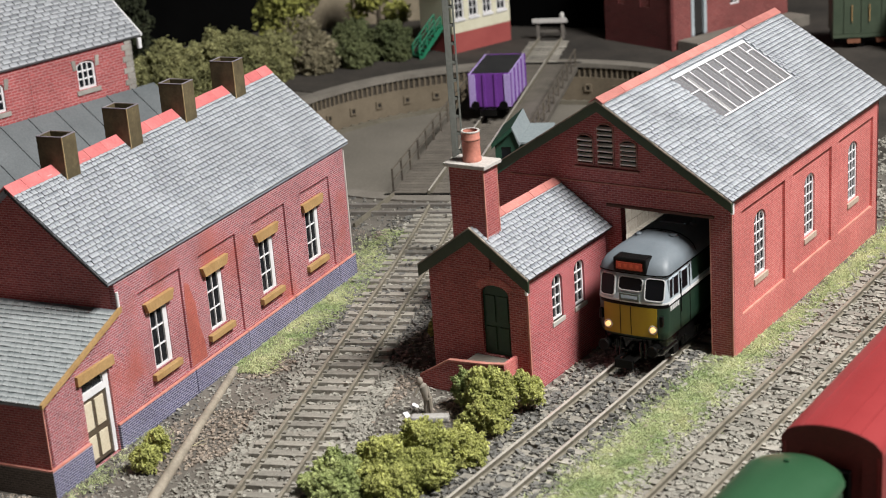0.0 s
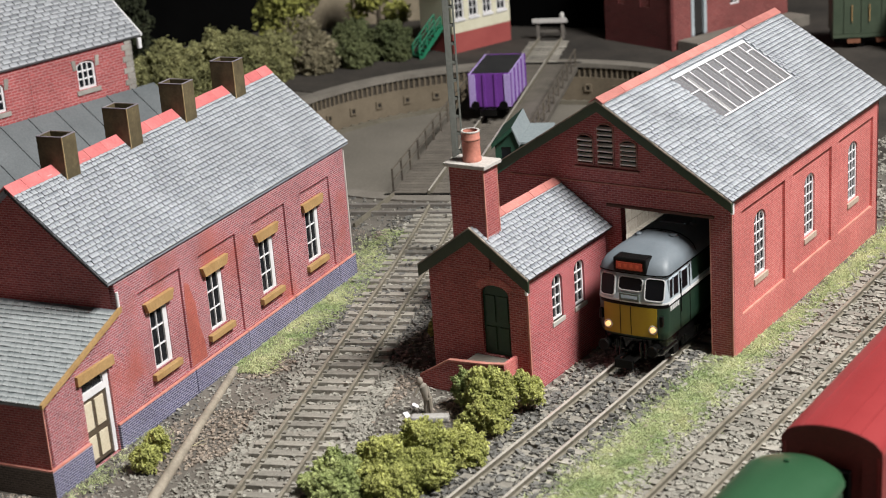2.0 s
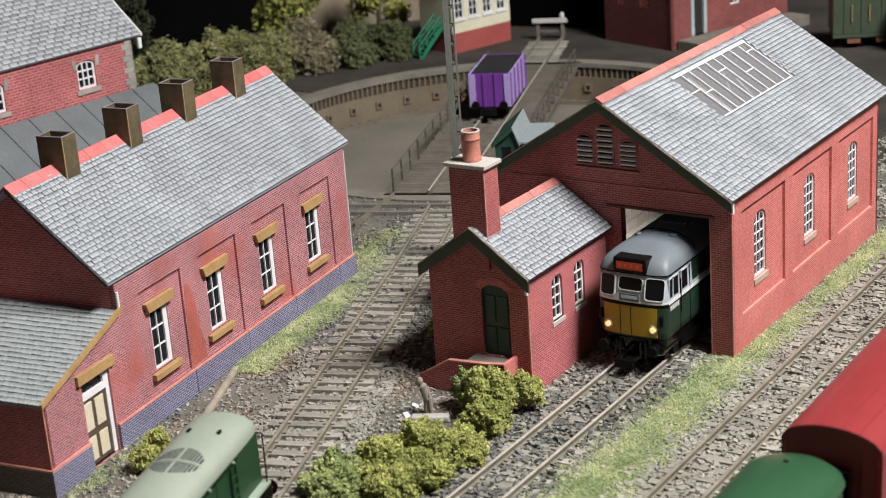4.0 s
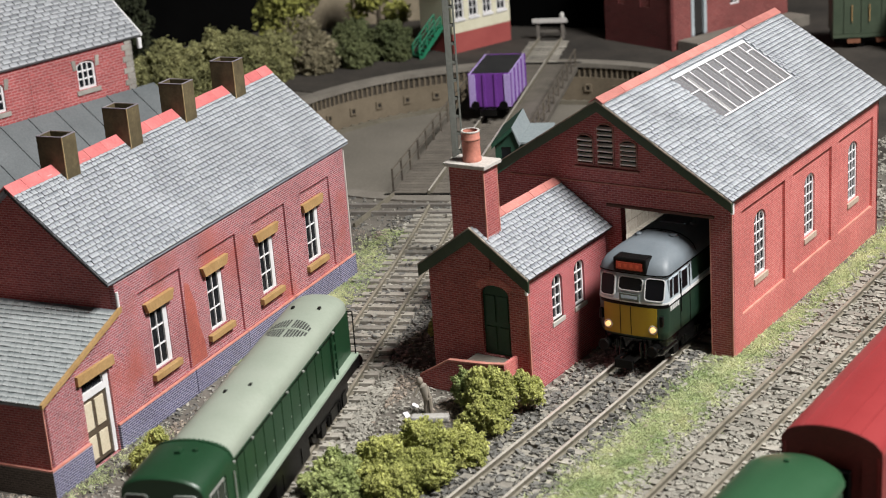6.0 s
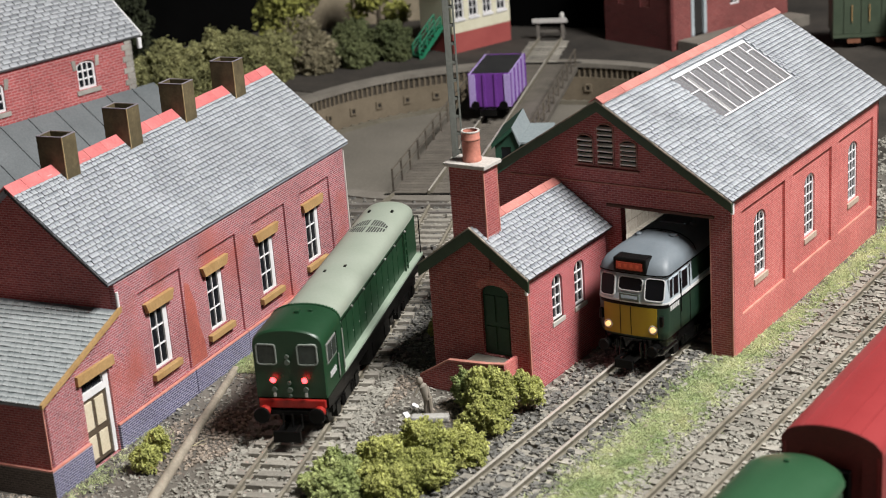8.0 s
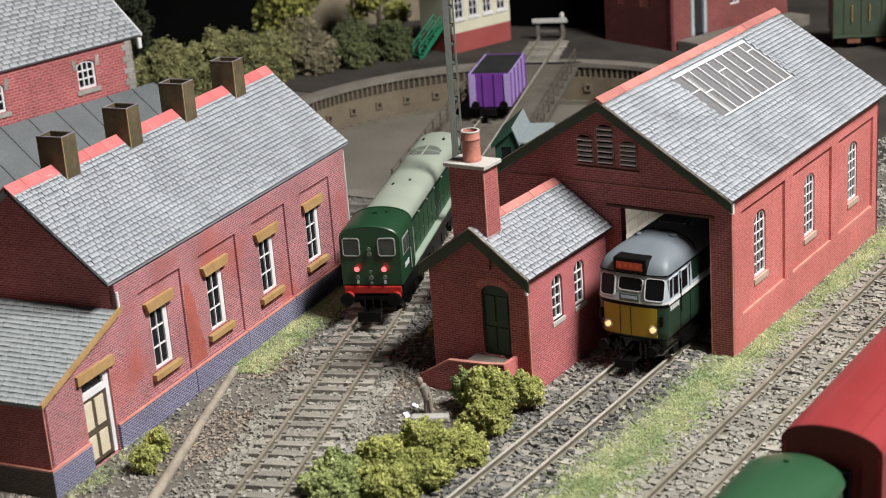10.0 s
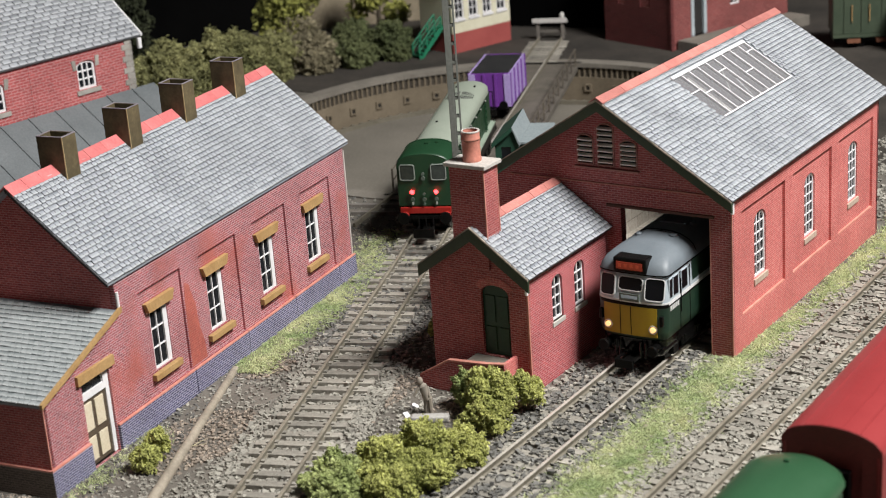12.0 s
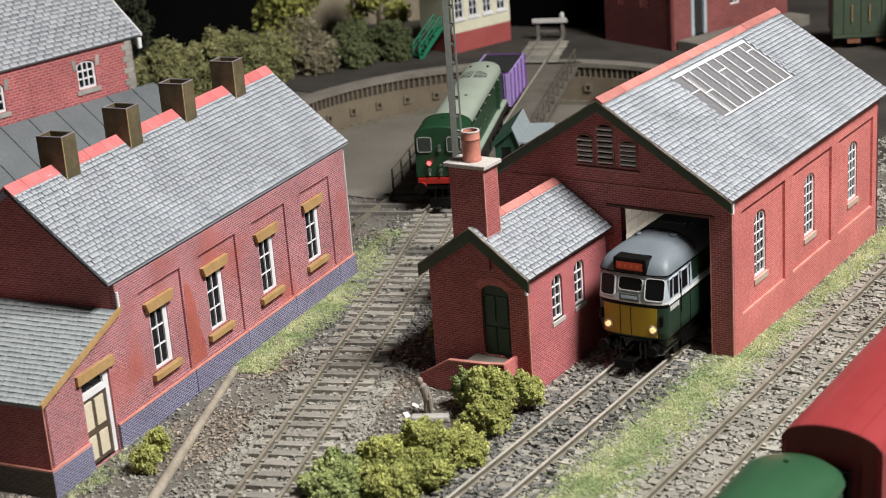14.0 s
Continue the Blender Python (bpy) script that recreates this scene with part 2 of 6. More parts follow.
# Near-black leaves for the hindmost tree: its shade is in the colour.
FOLIAGE_SHADED = paint("shaded_foliage", (0.015, 0.02, 0.008), (0.03, 0.035, 0.014), 0.95, scale=40, pieces=0.3)
FOLIAGE_FAR = paint("dull_hedge_foliage", (0.11, 0.115, 0.042), (0.3, 0.29, 0.125), 0.9, scale=40, fine=400, relief=0.5, pieces=0.4)
WOOD_LOG = paint("weathered_timber", (0.2, 0.172, 0.132), (0.35, 0.305, 0.24), 0.85, scale=90, fine=700, relief=0.5)
CONCRETE = paint("pit_concrete", (0.13, 0.118, 0.097), (0.185, 0.167, 0.138), 0.9, scale=14, fine=500, wear=(0.13, 0.11, 0.09), wear_at=0.66)
PIT_WALL = paint("tan_pit_wall", (0.13, 0.104, 0.07), (0.19, 0.153, 0.106), 0.9, scale=40)
PIT_HOLE_SHADE = paint("dark_bracket_shade", (0.012, 0.01, 0.008), (0.025, 0.02, 0.016), 0.9)
PIT_RING_SHADE = paint("shaded_brown_ring", (0.035, 0.028, 0.02), (0.06, 0.048, 0.034), 0.9)
COPING = paint("worn_coping", (0.14, 0.125, 0.105), (0.21, 0.19, 0.16), 0.9, scale=60)


# ---- pieces made in bulk ----
OCTA = np.array([(1, 0, 0), (-1, 0, 0), (0, 1, 0), (0, -1, 0), (0, 0, 1), (0, 0, -1)], float)
OCTA_F = [(0, 2, 4), (2, 1, 4), (1, 3, 4), (3, 0, 4), (2, 0, 5), (1, 2, 5), (3, 1, 5), (0, 3, 5)]
CUBE = np.array([(-1, -1, -1), (1, -1, -1), (1, 1, -1), (-1, 1, -1), (-1, -1, 1), (1, -1, 1), (1, 1, 1), (-1, 1, 1)], float) * 0.6
CUBE_F = [(0, 3, 2, 1), (4, 5, 6, 7), (0, 1, 5, 4), (1, 2, 6, 5), (2, 3, 7, 6), (3, 0, 4, 7)]


def crumbs(name, centres, sizes, material, rng, shape="stone", parent=None):
    """Many small uneven lumps in one mesh: crushed stones or foam foliage."""
    n = len(centres)
    base, faces = (CUBE, CUBE_F) if shape == "stone" else (OCTA, OCTA_F)
    k = len(base)
    q = rng.normal(size=(n, 4))
    if shape == "stone":
        yaw = rng.uniform(0, np.pi, n)
        q = np.stack([np.cos(yaw), rng.normal(0, 0.11, n), rng.normal(0, 0.11, n), np.sin(yaw)], -1)
    q /= np.linalg.norm(q, axis=1)[:, None]
    w, x, y, z = q.T
    R = np.stack([np.stack([1 - 2 * (y * y + z * z), 2 * (x * y - z * w), 2 * (x * z + y * w)], -1), np.stack([2 * (x * y + z * w), 1 - 2 * (x * x + z * z), 2 * (y * z - x * w)], -1), np.stack([2 * (x * z - y * w), 2 * (y * z + x * w), 1 - 2 * (x * x + y * y)], -1)], 1)
    v = base[None] * (1 + rng.uniform(-0.35, 0.35, (n, k, 3))) * rng.uniform(0.55, 1.15, (n, 1, 3)) * ((1.15, 0.9, 0.62) if shape == "stone" else (1.45, 0.95, 0.4))
    v = np.einsum("nij,nkj->nki", R, v) * np.asarray(sizes)[:, None, None] + np.asarray(centres)[:, None, :]
    f = (np.array(faces)[None] + (np.arange(n) * k)[:, None, None]).reshape(-1, len(faces[0]))
    me = bpy.data.meshes.new(name)
    me.from_pydata((v.reshape(-1, 3) * K).tolist(), [], f.tolist())
    me.materials.append(material)
    ob = new(name, me)
    if parent is not None:
        ob.parent = parent
    return ob


def blades(name, roots, heights, material, rng, lean=0.6, width=0.22):
    """Grass fibres, one thin triangle each."""
    n = len(roots)
    a = rng.uniform(0, 2 * np.pi, n)
    side = np.stack([np.cos(a), np.sin(a), np.zeros(n)], -1) * width
    tip = roots + np.stack([rng.normal(0, lean, n), rng.normal(0, lean, n), np.ones(n)], -1) * np.asarray(heights)[:, None]
    v = np.stack([roots - side, roots + side, tip], 1)
    me = bpy.data.meshes.new(name)
    me.from_pydata((v.reshape(-1, 3) * K).tolist(), [], (np.arange(n * 3).reshape(-1, 3)).tolist())
    me.materials.append(material)
    return new(name, me)


def arch(x0, x1, z0, z1, rise, n=8):
    """The outline of an opening with a rounded head."""
    pts = [(x0, z0), (x1, z0)]
    for i in range(n + 1):
        a = math.pi * i / n
        pts.append(((x0 + x1) / 2 + (x1 - x0) / 2 * math.cos(a), z1 - rise + rise * math.sin(a)))
    return pts


def rect(x0, x1, z0, z1):
    return [(x0, z0), (x1, z0), (x1, z1), (x0, z1)]


FACE_X = pose(0, 0, 0, 0, 0, 90)  # a board that faces +x


def roof_frame(origin, u, s):
    u, s = Vector(u).normalized(), Vector(s).normalized()
    y = s.cross(u)
    m = Matrix((u, y, s)).transposed().to_4x4()
    m.translation = Vector(origin)
    return m


def slate_bm(w, l, thick):
    return turned(box_bm(-w / 2, w / 2, -thick, 0, 0, l), pose(0, 0, 0, -3.0))


def slate_roof(parent, origin, u, s, length, slope, pu, ps, skip=None, near=None, limit=290, board_holes=(), material=None, seed=1):
    """A roof board with slates on it: those near the viewing side are pieces of their own, the rest one mesh."""
    material = material or SLATE
    fr = roof_frame(origin, u, s)
    part("roof_board", turned(slab_bm(rect(0, length, 0, slope), board_holes, 1.2), fr), SLATE_UNDER, parent)
    rng = random.Random(seed)
    meshes = [mesh_of("slate", slate_bm(pu * f, ps * 0.88, 0.5), material) for f in (0.86, 0.89, 0.92)]
    rest_v, rest_f, rest_uv = [], [], []
    cells = []
    rows, cols = int((slope - ps * 0.3) / ps), int(length / pu) + 1
    for r in range(rows):
        cuts = [0.0] + [(c + (0.5 if r % 2 else 1.0)) * pu for c in range(cols) if (c + (0.5 if r % 2 else 1.0)) * pu < length - pu * 0.3] + [length]
        for x0, x1 in zip(cuts, cuts[1:]):
            x = (x0 + x1) / 2
            if not (skip and skip(x, r * ps)):
                cells.append((x, r * ps, (x1 - x0) / pu))
    if near:
        cells.sort(key=near)
    for i, (x, z, wr) in enumerate(cells):
        m = fr @ pose(x + rng.uniform(-0.08, 0.08), -0.15 - rng.uniform(0, 0.12), z + rng.uniform(-0.12, 0.12), rng.uniform(-0.8, 0.8), rng.uniform(-1, 1), 0)
        if i < limit:
            ob = new("slate", rng.choice(meshes))
            ob.parent = parent
            ob.matrix_basis = Matrix.Translation(m.translation * K) @ m.to_3x3().to_4x4() @ Matrix.Diagonal((wr, 1, 1, 1))
        else:
            w, l, th = pu * wr * rng.choice((0.43, 0.445, 0.46)), ps * 0.88, 0.5
            tilt = pose(0, 0, 0, -3.0)
            k = len(rest_v)
            corners = [Vector(v) for v in ((-w, -th, 0), (w, -th, 0), (w, 0, 0), (-w, 0, 0), (-w, -th, l), (w, -th, l), (w, 0, l), (-w, 0, l))]
            rest_v += [tuple((m @ (tilt @ v)) * K) for v in corners]
            for q in ((4, 5, 6, 7), (0, 1, 5, 4), (1, 2, 6, 5), (3, 0, 4, 7), (0, 3, 2, 1)):
                rest_f.append([k + n for n in q])
                for n in q:
                    rest_uv += [corners[n].x * K, corners[n].z * K]
    if rest_v:
        me = bpy.data.meshes.new("slating")
        me.from_pydata(rest_v, [], rest_f)
        me.uv_layers.new(name="UVMap").data.foreach_set("uv", rest_uv)
        me.materials.append(material)
        ob = tagged(new("slating", me), kind="stuff")
        ob.parent = parent
    return fr


def window(parent, cx, z0, w, h, depth_at, m, rise=0.0, rows=4, cols=3, frame_w=0.8, bar=0.35, frame_right=0.0, name="window"):
    """A window in a wall: frame > pane and bars. m turns the wall's board frame into the thing's space."""
    def out(rise_, d):
        return arch(cx - w / 2 + d, cx + w / 2 - d, z0 + d, z0 + h - d, max(rise_ - d * 0.6, 0.01)) if rise_ else rect(cx - w / 2 + d, cx + w / 2 - d - frame_right, z0 + d, z0 + h - d)
    fr = part(name, turned(slab_bm(arch(cx - w / 2, cx + w / 2, z0, z0 + h, rise) if rise else rect(cx - w / 2, cx + w / 2, z0, z0 + h), [out(rise, frame_w)], 0.7), m @ pose(0, depth_at, 0)), WHITE, parent, "white window frame")
    part("pane", turned(box_bm(cx - w / 2 + 0.2, cx + w / 2 - 0.2, depth_at + 0.75, depth_at + 1.0, z0 + 0.2, z0 + h - 0.2 - rise * 0.35), m), PANE, fr, "dark glass pane")
    ix0, ix1 = cx - w / 2 + frame_w, cx + w / 2 - frame_w - frame_right
    for i in range(1, cols):
        x = ix0 + (ix1 - ix0) * i / cols
        part("glazing_bar", turned(box_bm(x - bar / 2, x + bar / 2, depth_at + 0.1, depth_at + 0.7, z0 + frame_w * 0.5, z0 + h - frame_w * 0.5 - (rise * 0.15 if rise else 0)), m), WHITE, fr)
    for i in range(1, rows):
        z = z0 + frame_w + (h - 2 * frame_w) * i / rows
        part("glazing_bar", turned(box_bm(ix0 - 0.2, ix1 + 0.2, depth_at + 0.15, depth_at + 0.65, z - bar / 2, z + bar / 2), m), WHITE, fr)
    return fr


def ridge_cap(parent, x, z, y0, y1, drop, half, pieces, material=None, seed=3):
    """Folded ridge tiles, laid end to end."""
    rng = random.Random(seed)
    n = pieces
    for i in range(n):
        a, b = y0 + (y1 - y0) * i / n, y0 + (y1 - y0) * (i + 1) / n - 0.15
        dz = rng.uniform(-0.1, 0.1) + 0.55
        prof = [(x, z + 0.9 + dz), (x + half, z - drop + 0.75 + dz), (x + half, z - drop + 0.25 + dz), (x, z + 0.3 + dz), (x - half, z - drop + 0.25 + dz), (x - half, z - drop + 0.75 + dz)]
        part("ridge_tile", prism_bm(prof, a, b), material or RIDGE, parent)


# ---- ground and room ----
PIT = (-286.0, 290.0, 159.0)


def ground():
    cx, cy, r = PIT
    hole = [(cx + r * math.cos(2 * math.pi * i / 72), cy + r * math.sin(2 * math.pi * i / 72)) for i in range(72)]
    bm = slab_bm([(-950, -720), (480, -720), (480, 850), (-950, 850)], [hole], 30.0)
    bm.transform(pose(0, 0, 0, -90))
    tagged(part("ground", bm, BALLAST_BED, None, "grey-brown ash and ballast ground of the model layout"), "", "ground", "", "structure")
    tagged(part("baseboard", box_bm(-930, 460, -700, 830, -900, -32), BALLAST_BED, None, "boxed timber baseboard under the layout"), "", "baseboard", "", "structure")
    # the unseen room that the layout stands in, walls and ceiling darkened to limit bounced light
    tagged(part("floor", box_bm(-1200, 1300, -950, 1100, -950, -900), CONCRETE, None, "dull floor of the room"), "", "floor", "", "structure")
    wall = paint("low_bounce_room_paint", (0.04, 0.039, 0.037), (0.06, 0.058, 0.056), 0.9, scale=3, fine=80)
    for name, b in (("wall_east", (1300, 1350, -950, 1100)), ("wall_west", (-1250, -1200, -950, 1100)), ("wall_south", (-1250, 1350, -1000, -950)), ("wall_north", (-1250, 1350, 1100, 1150))):
        tagged(part(name, box_bm(*b, -950, 1300), wall, None, "unseen room wall, kept dark to limit bounced light"), "", "wall", "", "structure")
    tagged(part("ceiling", box_bm(-1250, 1350, -1000, 1150, 1300, 1350), wall, None, "unseen room ceiling, kept dark to limit bounced light"), "", "ceiling", "", "structure")


# the line on which the green engine runs: place and heading at distance s
LINE_X, LINE_D = -167.8, radians(-21.15)


def shift(s):
    q = min(max((s - 20) / 280, 0), 1)
    near = max(-120.0 - s, 0.0)
    bend = 1.6e-4 * min(near, 260.0) ** 2 + 0.083 * max(near - 260.0, 0.0)
    return -9.0 * q * q * (3 - 2 * q) - bend


def line_point(s, u=0.0):
    a = Vector((math.sin(LINE_D), math.cos(LINE_D)))
    o = Vector((math.cos(LINE_D), -math.sin(LINE_D)))
    q = Vector((LINE_X, 0)) + a * s + o * (u + shift(s))
    slope = (shift(s + 1) - shift(s - 1)) / 2
    return q.x, q.y, LINE_D + math.atan(slope)


def plain_line(x0, heading):
    h = radians(heading)

    def f(s, u=0.0):
        return x0 + math.sin(h) * s + math.cos(h) * u, math.cos(h) * s - math.sin(h) * u, h
    return f


SLEEPERS = {}  # the places of the sleepers along each line


def track(label, f, s0, s1, head, key, pitch=8.2, drop=0.0):
    t = thing("railway_track", Matrix.Identity(4), label, "track", "railway tracks", "structure")
    rng = random.Random(int(abs(s0) * 7))
    for side in (-1, 1):
        bm = bmesh.new()
        n = max(2, int((s1 - s0) / 20))
        for prof, mat, nm in (([(-1.25, 1.2), (1.25, 1.2), (0.5, 1.7), (0.5, 2.7), (0.74, 2.9), (0.74, 3.3), (-0.74, 3.3), (-0.74, 2.9), (-0.5, 2.7), (-0.5, 1.7)], RAIL_SIDE, "rail"), ([(-0.55, 3.3), (0.55, 3.3), (0.45, 3.5), (-0.45, 3.5)], head, "rail_head")):
            secs = []
            for i in range(n + 1):
                s = s0 + (s1 - s0) * i / n
                secs.append([(f(s, side * 8.6 + px)[0], f(s, side * 8.6 + px)[1], pz) for px, pz in prof])
            part(nm, loft_bm(secs), mat, t)
    def sleeper_bm(d):
        bm = box_bm(-15.5 + d, 15.5 - d, -1.9, 1.9, -0.6, 1.5, 0.15)
        for x in (-8.6, 8.6):
            for q in (-1.5, 1.5):
                box_bm(x + q - 0.75, x + q + 0.75, -0.9, 0.9, 1.4, 2.2, bm=bm)
        return bm
    me = [mesh_of("sleeper", sleeper_bm(d), SLEEPER) for d in (0, 0.4)]
    s = s0 + 2
    SLEEPERS[key] = []
    while s < s1:
        SLEEPERS[key].append(s)
        x, y, h = f(s)
        ob = new("sleeper", rng.choice(me))
        ob.parent = t
        ob.matrix_basis = at(x + rng.uniform(-0.4, 0.4), y, rng.uniform(-0.35, 0.0) - drop, -math.degrees(h) + rng.uniform(-1.2, 1.2))
        s += pitch + rng.uniform(-0.3, 0.3)
    return t


LINE_B = plain_line(-29.6, -0.7)
LINE_C = plain_line(31.6, -0.3)
LINE_D_ = plain_line(91.0, -0.3)
ground()
track("rusty railway track with weathered wooden sleepers leading to the turntable", line_point, -640, 131, RAIL_DULL, "A", 8.2, -0.4)
track("shiny-railed railway track with sunken sleepers running into the engine shed", LINE_B, -640, 168, RAIL_TOP, "B", 8.2, 0.25)
track("weathered railway track with buried sleepers beside the engine shed", LINE_C, -640, 640, RAIL_DULL, "C", 8.2, 0.1)
track("weathered railway track under the parked coaches", LINE_D_, -640, 500, RAIL_DULL, "D")
track("short rusty siding behind the turntable ending at the buffer stop", line_point, 472, 546, RAIL_DULL, "E")


# ---- engine shed ----
def engine_shed():
    t = thing("engine_shed", Matrix.Identity(4), "red brick card engine shed with slate roof and arched windows", "engine shed")
    W, L, HE, HR = 109.0, 169.0, 65.0, 102.5
    SH = 0.5
    # side wall towards the tracks: a skin with three recessed bays over an inner wall with windows
    bays = [(9.5, 54.2), (63.0, 108.0), (117.0, 161.5)]
    wins = [30.5, 84.8, 138.0]
    part("outer_wall", turned(slab_bm(rect(2.02, L, 0, HE + 1.5), [rect(a, b, 14.8, 59.5) for a, b in bays], 1.2), FACE_X), BRICK_PINK, t, "salmon brick side wall with recessed bays, its light partly in the colour")
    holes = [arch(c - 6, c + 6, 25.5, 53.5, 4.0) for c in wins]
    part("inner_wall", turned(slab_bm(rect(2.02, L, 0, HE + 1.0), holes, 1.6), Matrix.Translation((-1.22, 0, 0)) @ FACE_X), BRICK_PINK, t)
    for c in wins:
        w = window(t, c, 25.5, 12, 28, 1.9, FACE_X, rise=4.0, rows=6, cols=3, frame_w=0.9, bar=0.5)
        part("window_sill", turned(box_bm(c - 6.9, c + 6.9, 0.5, 1.8, 22.9, 25.4, 0.2), FACE_X), SILL, w, "pale stone sill")
    # Pale card strips on lower and left bay edges carry their highlight in colour.
    for a, b in bays:
        part("bay_ledge_highlight", turned(prism_bm([(a, 14.8), (b, 14.8), (b, 15.5), (a, 15.5)], 0.1, 1.2), FACE_X), EDGE, t)
        part("bay_edge_highlight", turned(box_bm(a + 0.01, a + 0.4, 0.15, 1.2, 15.6, 59.4), FACE_X), EDGE, t)
    # front gable with the engine opening
    out = [(-W, 0), (-49.5, 0), (-49.5, 58.6), (-9.4, 58.6), (-9.4, 0), (0, 0), (0, HE), (-W / 2, HR), (-W, HE)]
    lv = [(-67.5, -60.3, 75.6, 87.8), (-58.2, -51.0, 75.6, 93.0), (-47.9, -40.6, 75.6, 87.0)]
    part("front_gable", slab_bm(out, [arch(a, b, c, d, 2.2) for a, b, c, d in lv], 2.0), BRICK, t, "red brick front gable, darker in colour than the lit side wall")
    back = [(-W, 0), (-52, 0), (-52, 52), (-8, 52), (-8, 0), (0, 0), (0, HE), (-W / 2, HR), (-W, HE)]
    part("back_gable", turned(slab_bm(back, [], 2.0), Matrix.Translation((0, L - 2, 0))), BRICK, t)
    part("left_wall", box_bm(-W, -W + 2, 2, L - 2, 0, HE), BRICK, t)
    part("wall_lining", box_bm(-W + 2.02, -W + 2.5, 2.2, L - 2.2, 0.2, HE - 2), FLAGS, t, "pale stone-print inner lining")
    part("corner_edge", box_bm(-0.25, 0.25, -0.3, 0.25, 0, HE), EDGE, t, "worn bare card corner")
    part("opening_edge", box_bm(-9.5, -9.1, -0.2, 1.9, 0, 58), EDGE, t)
    part("string_course", box_bm(-100, -3, -0.6, 0, 67.5, 68.0), EDGE, t, "thin pale string course")
    part("opening_pillar", box_bm(-52.2, -48.4, -0.6, 3.5, 0, 58.4, 0.1), BRICK, t)
    part("lintel_beam", box_bm(-55, -7.4, -0.6, 2.4, 58.3, 59.5, 0.15), RUST_DARK, t, "thin dark brown lintel beam")
    part("gutter_block", box_bm(0.3, 1.4, -1.8, -0.4, 61.5, 66.0, 0.2), WHITE, t, "small white gutter end")
    for a, b, c, d in lv:
        lo = part("louvre", turned(slab_bm(arch(a - 0.4, b + 0.4, c - 0.4, d + 0.4, 2.4), [arch(a + 0.2, b - 0.2, c + 0.2, d - 0.2, 2.0)], 0.6), Matrix.Translation((0, -0.4, 0))), EDGE_DARK, t, "arched louvre vent with pale slats")
        part("louvre_back", box_bm(a, b, 1.2, 1.6, c, d - 1.2), BLACK, lo)
        n = 7 if d > 90 else 5
        for i in range(n):
            z = c + 1.6 + (d - c - 2.6) * i / (n - 0.6)
            part("louvre_slat", turned(box_bm(a + 0.3, b - 0.3, -1.0, 0.6, -0.3, 0.3), pose(0, 0, z, 20)), LOUVRE, lo)
    part("vent_sill", box_bm(-69, -39.5, -1.2, 0, 73.8, 74.6, 0.15), EDGE_DARK, t)
    # roof
    sl = Vector((-57.45, 0, 36.0))
    S = sl.length
    sky = (55.5, 129.0, 33.5, 60.5)
    fr = slate_roof(t, (2.95, -6.6, 68.2), (0, 1, 0), sl, L + 13.2, S, 2.75, 2.3, skip=lambda x, z: sky[0] - 1 < x < sky[1] + 2.5 and sky[2] - 2.9 < z < sky[3], near=lambda c: c[0] + c[1] * 0.6, limit=300, board_holes=[rect(*sky)])
    slr = Vector((57.45, 0, 36.0))
    part("roof_board", turned(slab_bm(rect(0, L + 13.2, 0, S), [], 1.2), roof_frame((-W - 2.95, L + 6.6, 68.2), (0, -1, 0), slr)), SLATE, t)
    ridge_cap(t, -W / 2, 104.2, -7.0, L + 7.0, 1.9, 3.1, 9)
    # skylight: panes between thin white bars, one corner of the frame broken away
    U0, U1, V0, V1 = 53.6, 128.4, 32.6, 60.4
    sk = part("skylight", turned(box_bm(U0, U1, -1.3, -0.1, V1 - 1.1, V1 + 0.5), fr), WHITE, t, "white-barred dusty skylight")
    part("skylight_frame", turned(box_bm(U0 + 1.6, U1, -1.1, -0.1, V0 - 0.3, V0 + 0.4), fr), WHITE, sk)
    part("skylight_frame", turned(box_bm(U1 - 0.7, U1, -1.1, -0.1, V0 + 0.4, V1 - 1.1), fr), WHITE, sk)
    pane = part("skylight_pane", turned(box_bm(sky[0] - 1.5, sky[1], -0.05, 0.15, sky[2] - 0.5, sky[3] - 0.2), fr), PANE_THIN, sk, "dusty thin glazing")
    pane.visible_shadow = False
    for i, x in enumerate((62.0, 69.6, 78.0, 86.4, 94.8, 103.0, 111.7, 121.0)):
        q = 0.32
        part("skylight_bar", turned(box_bm(x - q, x + q, -0.95, -0.1, V0 + 0.4, V1 - 1.1), fr), WHITE, sk)
    for a, b, z in ((53.6, 61.6, 49.3), (62.3, 69.3, 46.5), (86.7, 94.5, 52.5), (103.3, 111.4, 45.9), (121.3, 127.7, 54.6)):
        part("skylight_bar", turned(box_bm(a, b, -0.85, -0.15, z - 0.3, z + 0.3), fr), WHITE, sk)
    # cast lines of the roof timbers under the glazing
    for a, b, z0, z1 in ((64.5, 67.0, 33.2, 57.5), (113.5, 115.5, 33.2, 58.5)):
        part("skylight_strip", turned(box_bm(a, b, 0.3, 0.7, z0, z1), fr), STONE_GREY, sk, "pale strip behind the glazing")
    part("skylight_brace", turned(box_bm(-0.3, 0.3, 0.25, 0.6, 0, 12.5), fr @ pose(90.5, 0, 34.0) @ pose(0, 0, 0, 0, 18, 0)), WHITE, sk)
    part("skylight_brace", turned(box_bm(-0.3, 0.3, 0.25, 0.6, 0, 21), fr @ pose(78.5, 0, 40.0) @ pose(0, 0, 0, 0, 48, 0)), STONE_GREY, sk)
    # barge boards on the front
    for m in (1, -1):
        e = Vector((-W / 2 + m * (W / 2 + 2.9), 67.2))
        a = Vector((-W / 2, 103.2))
        prof = [(a.x, a.y + 0.8), (e.x, e.y + 0.6), (e.x, e.y - 3.4), (a.x, a.y - 3.6)]
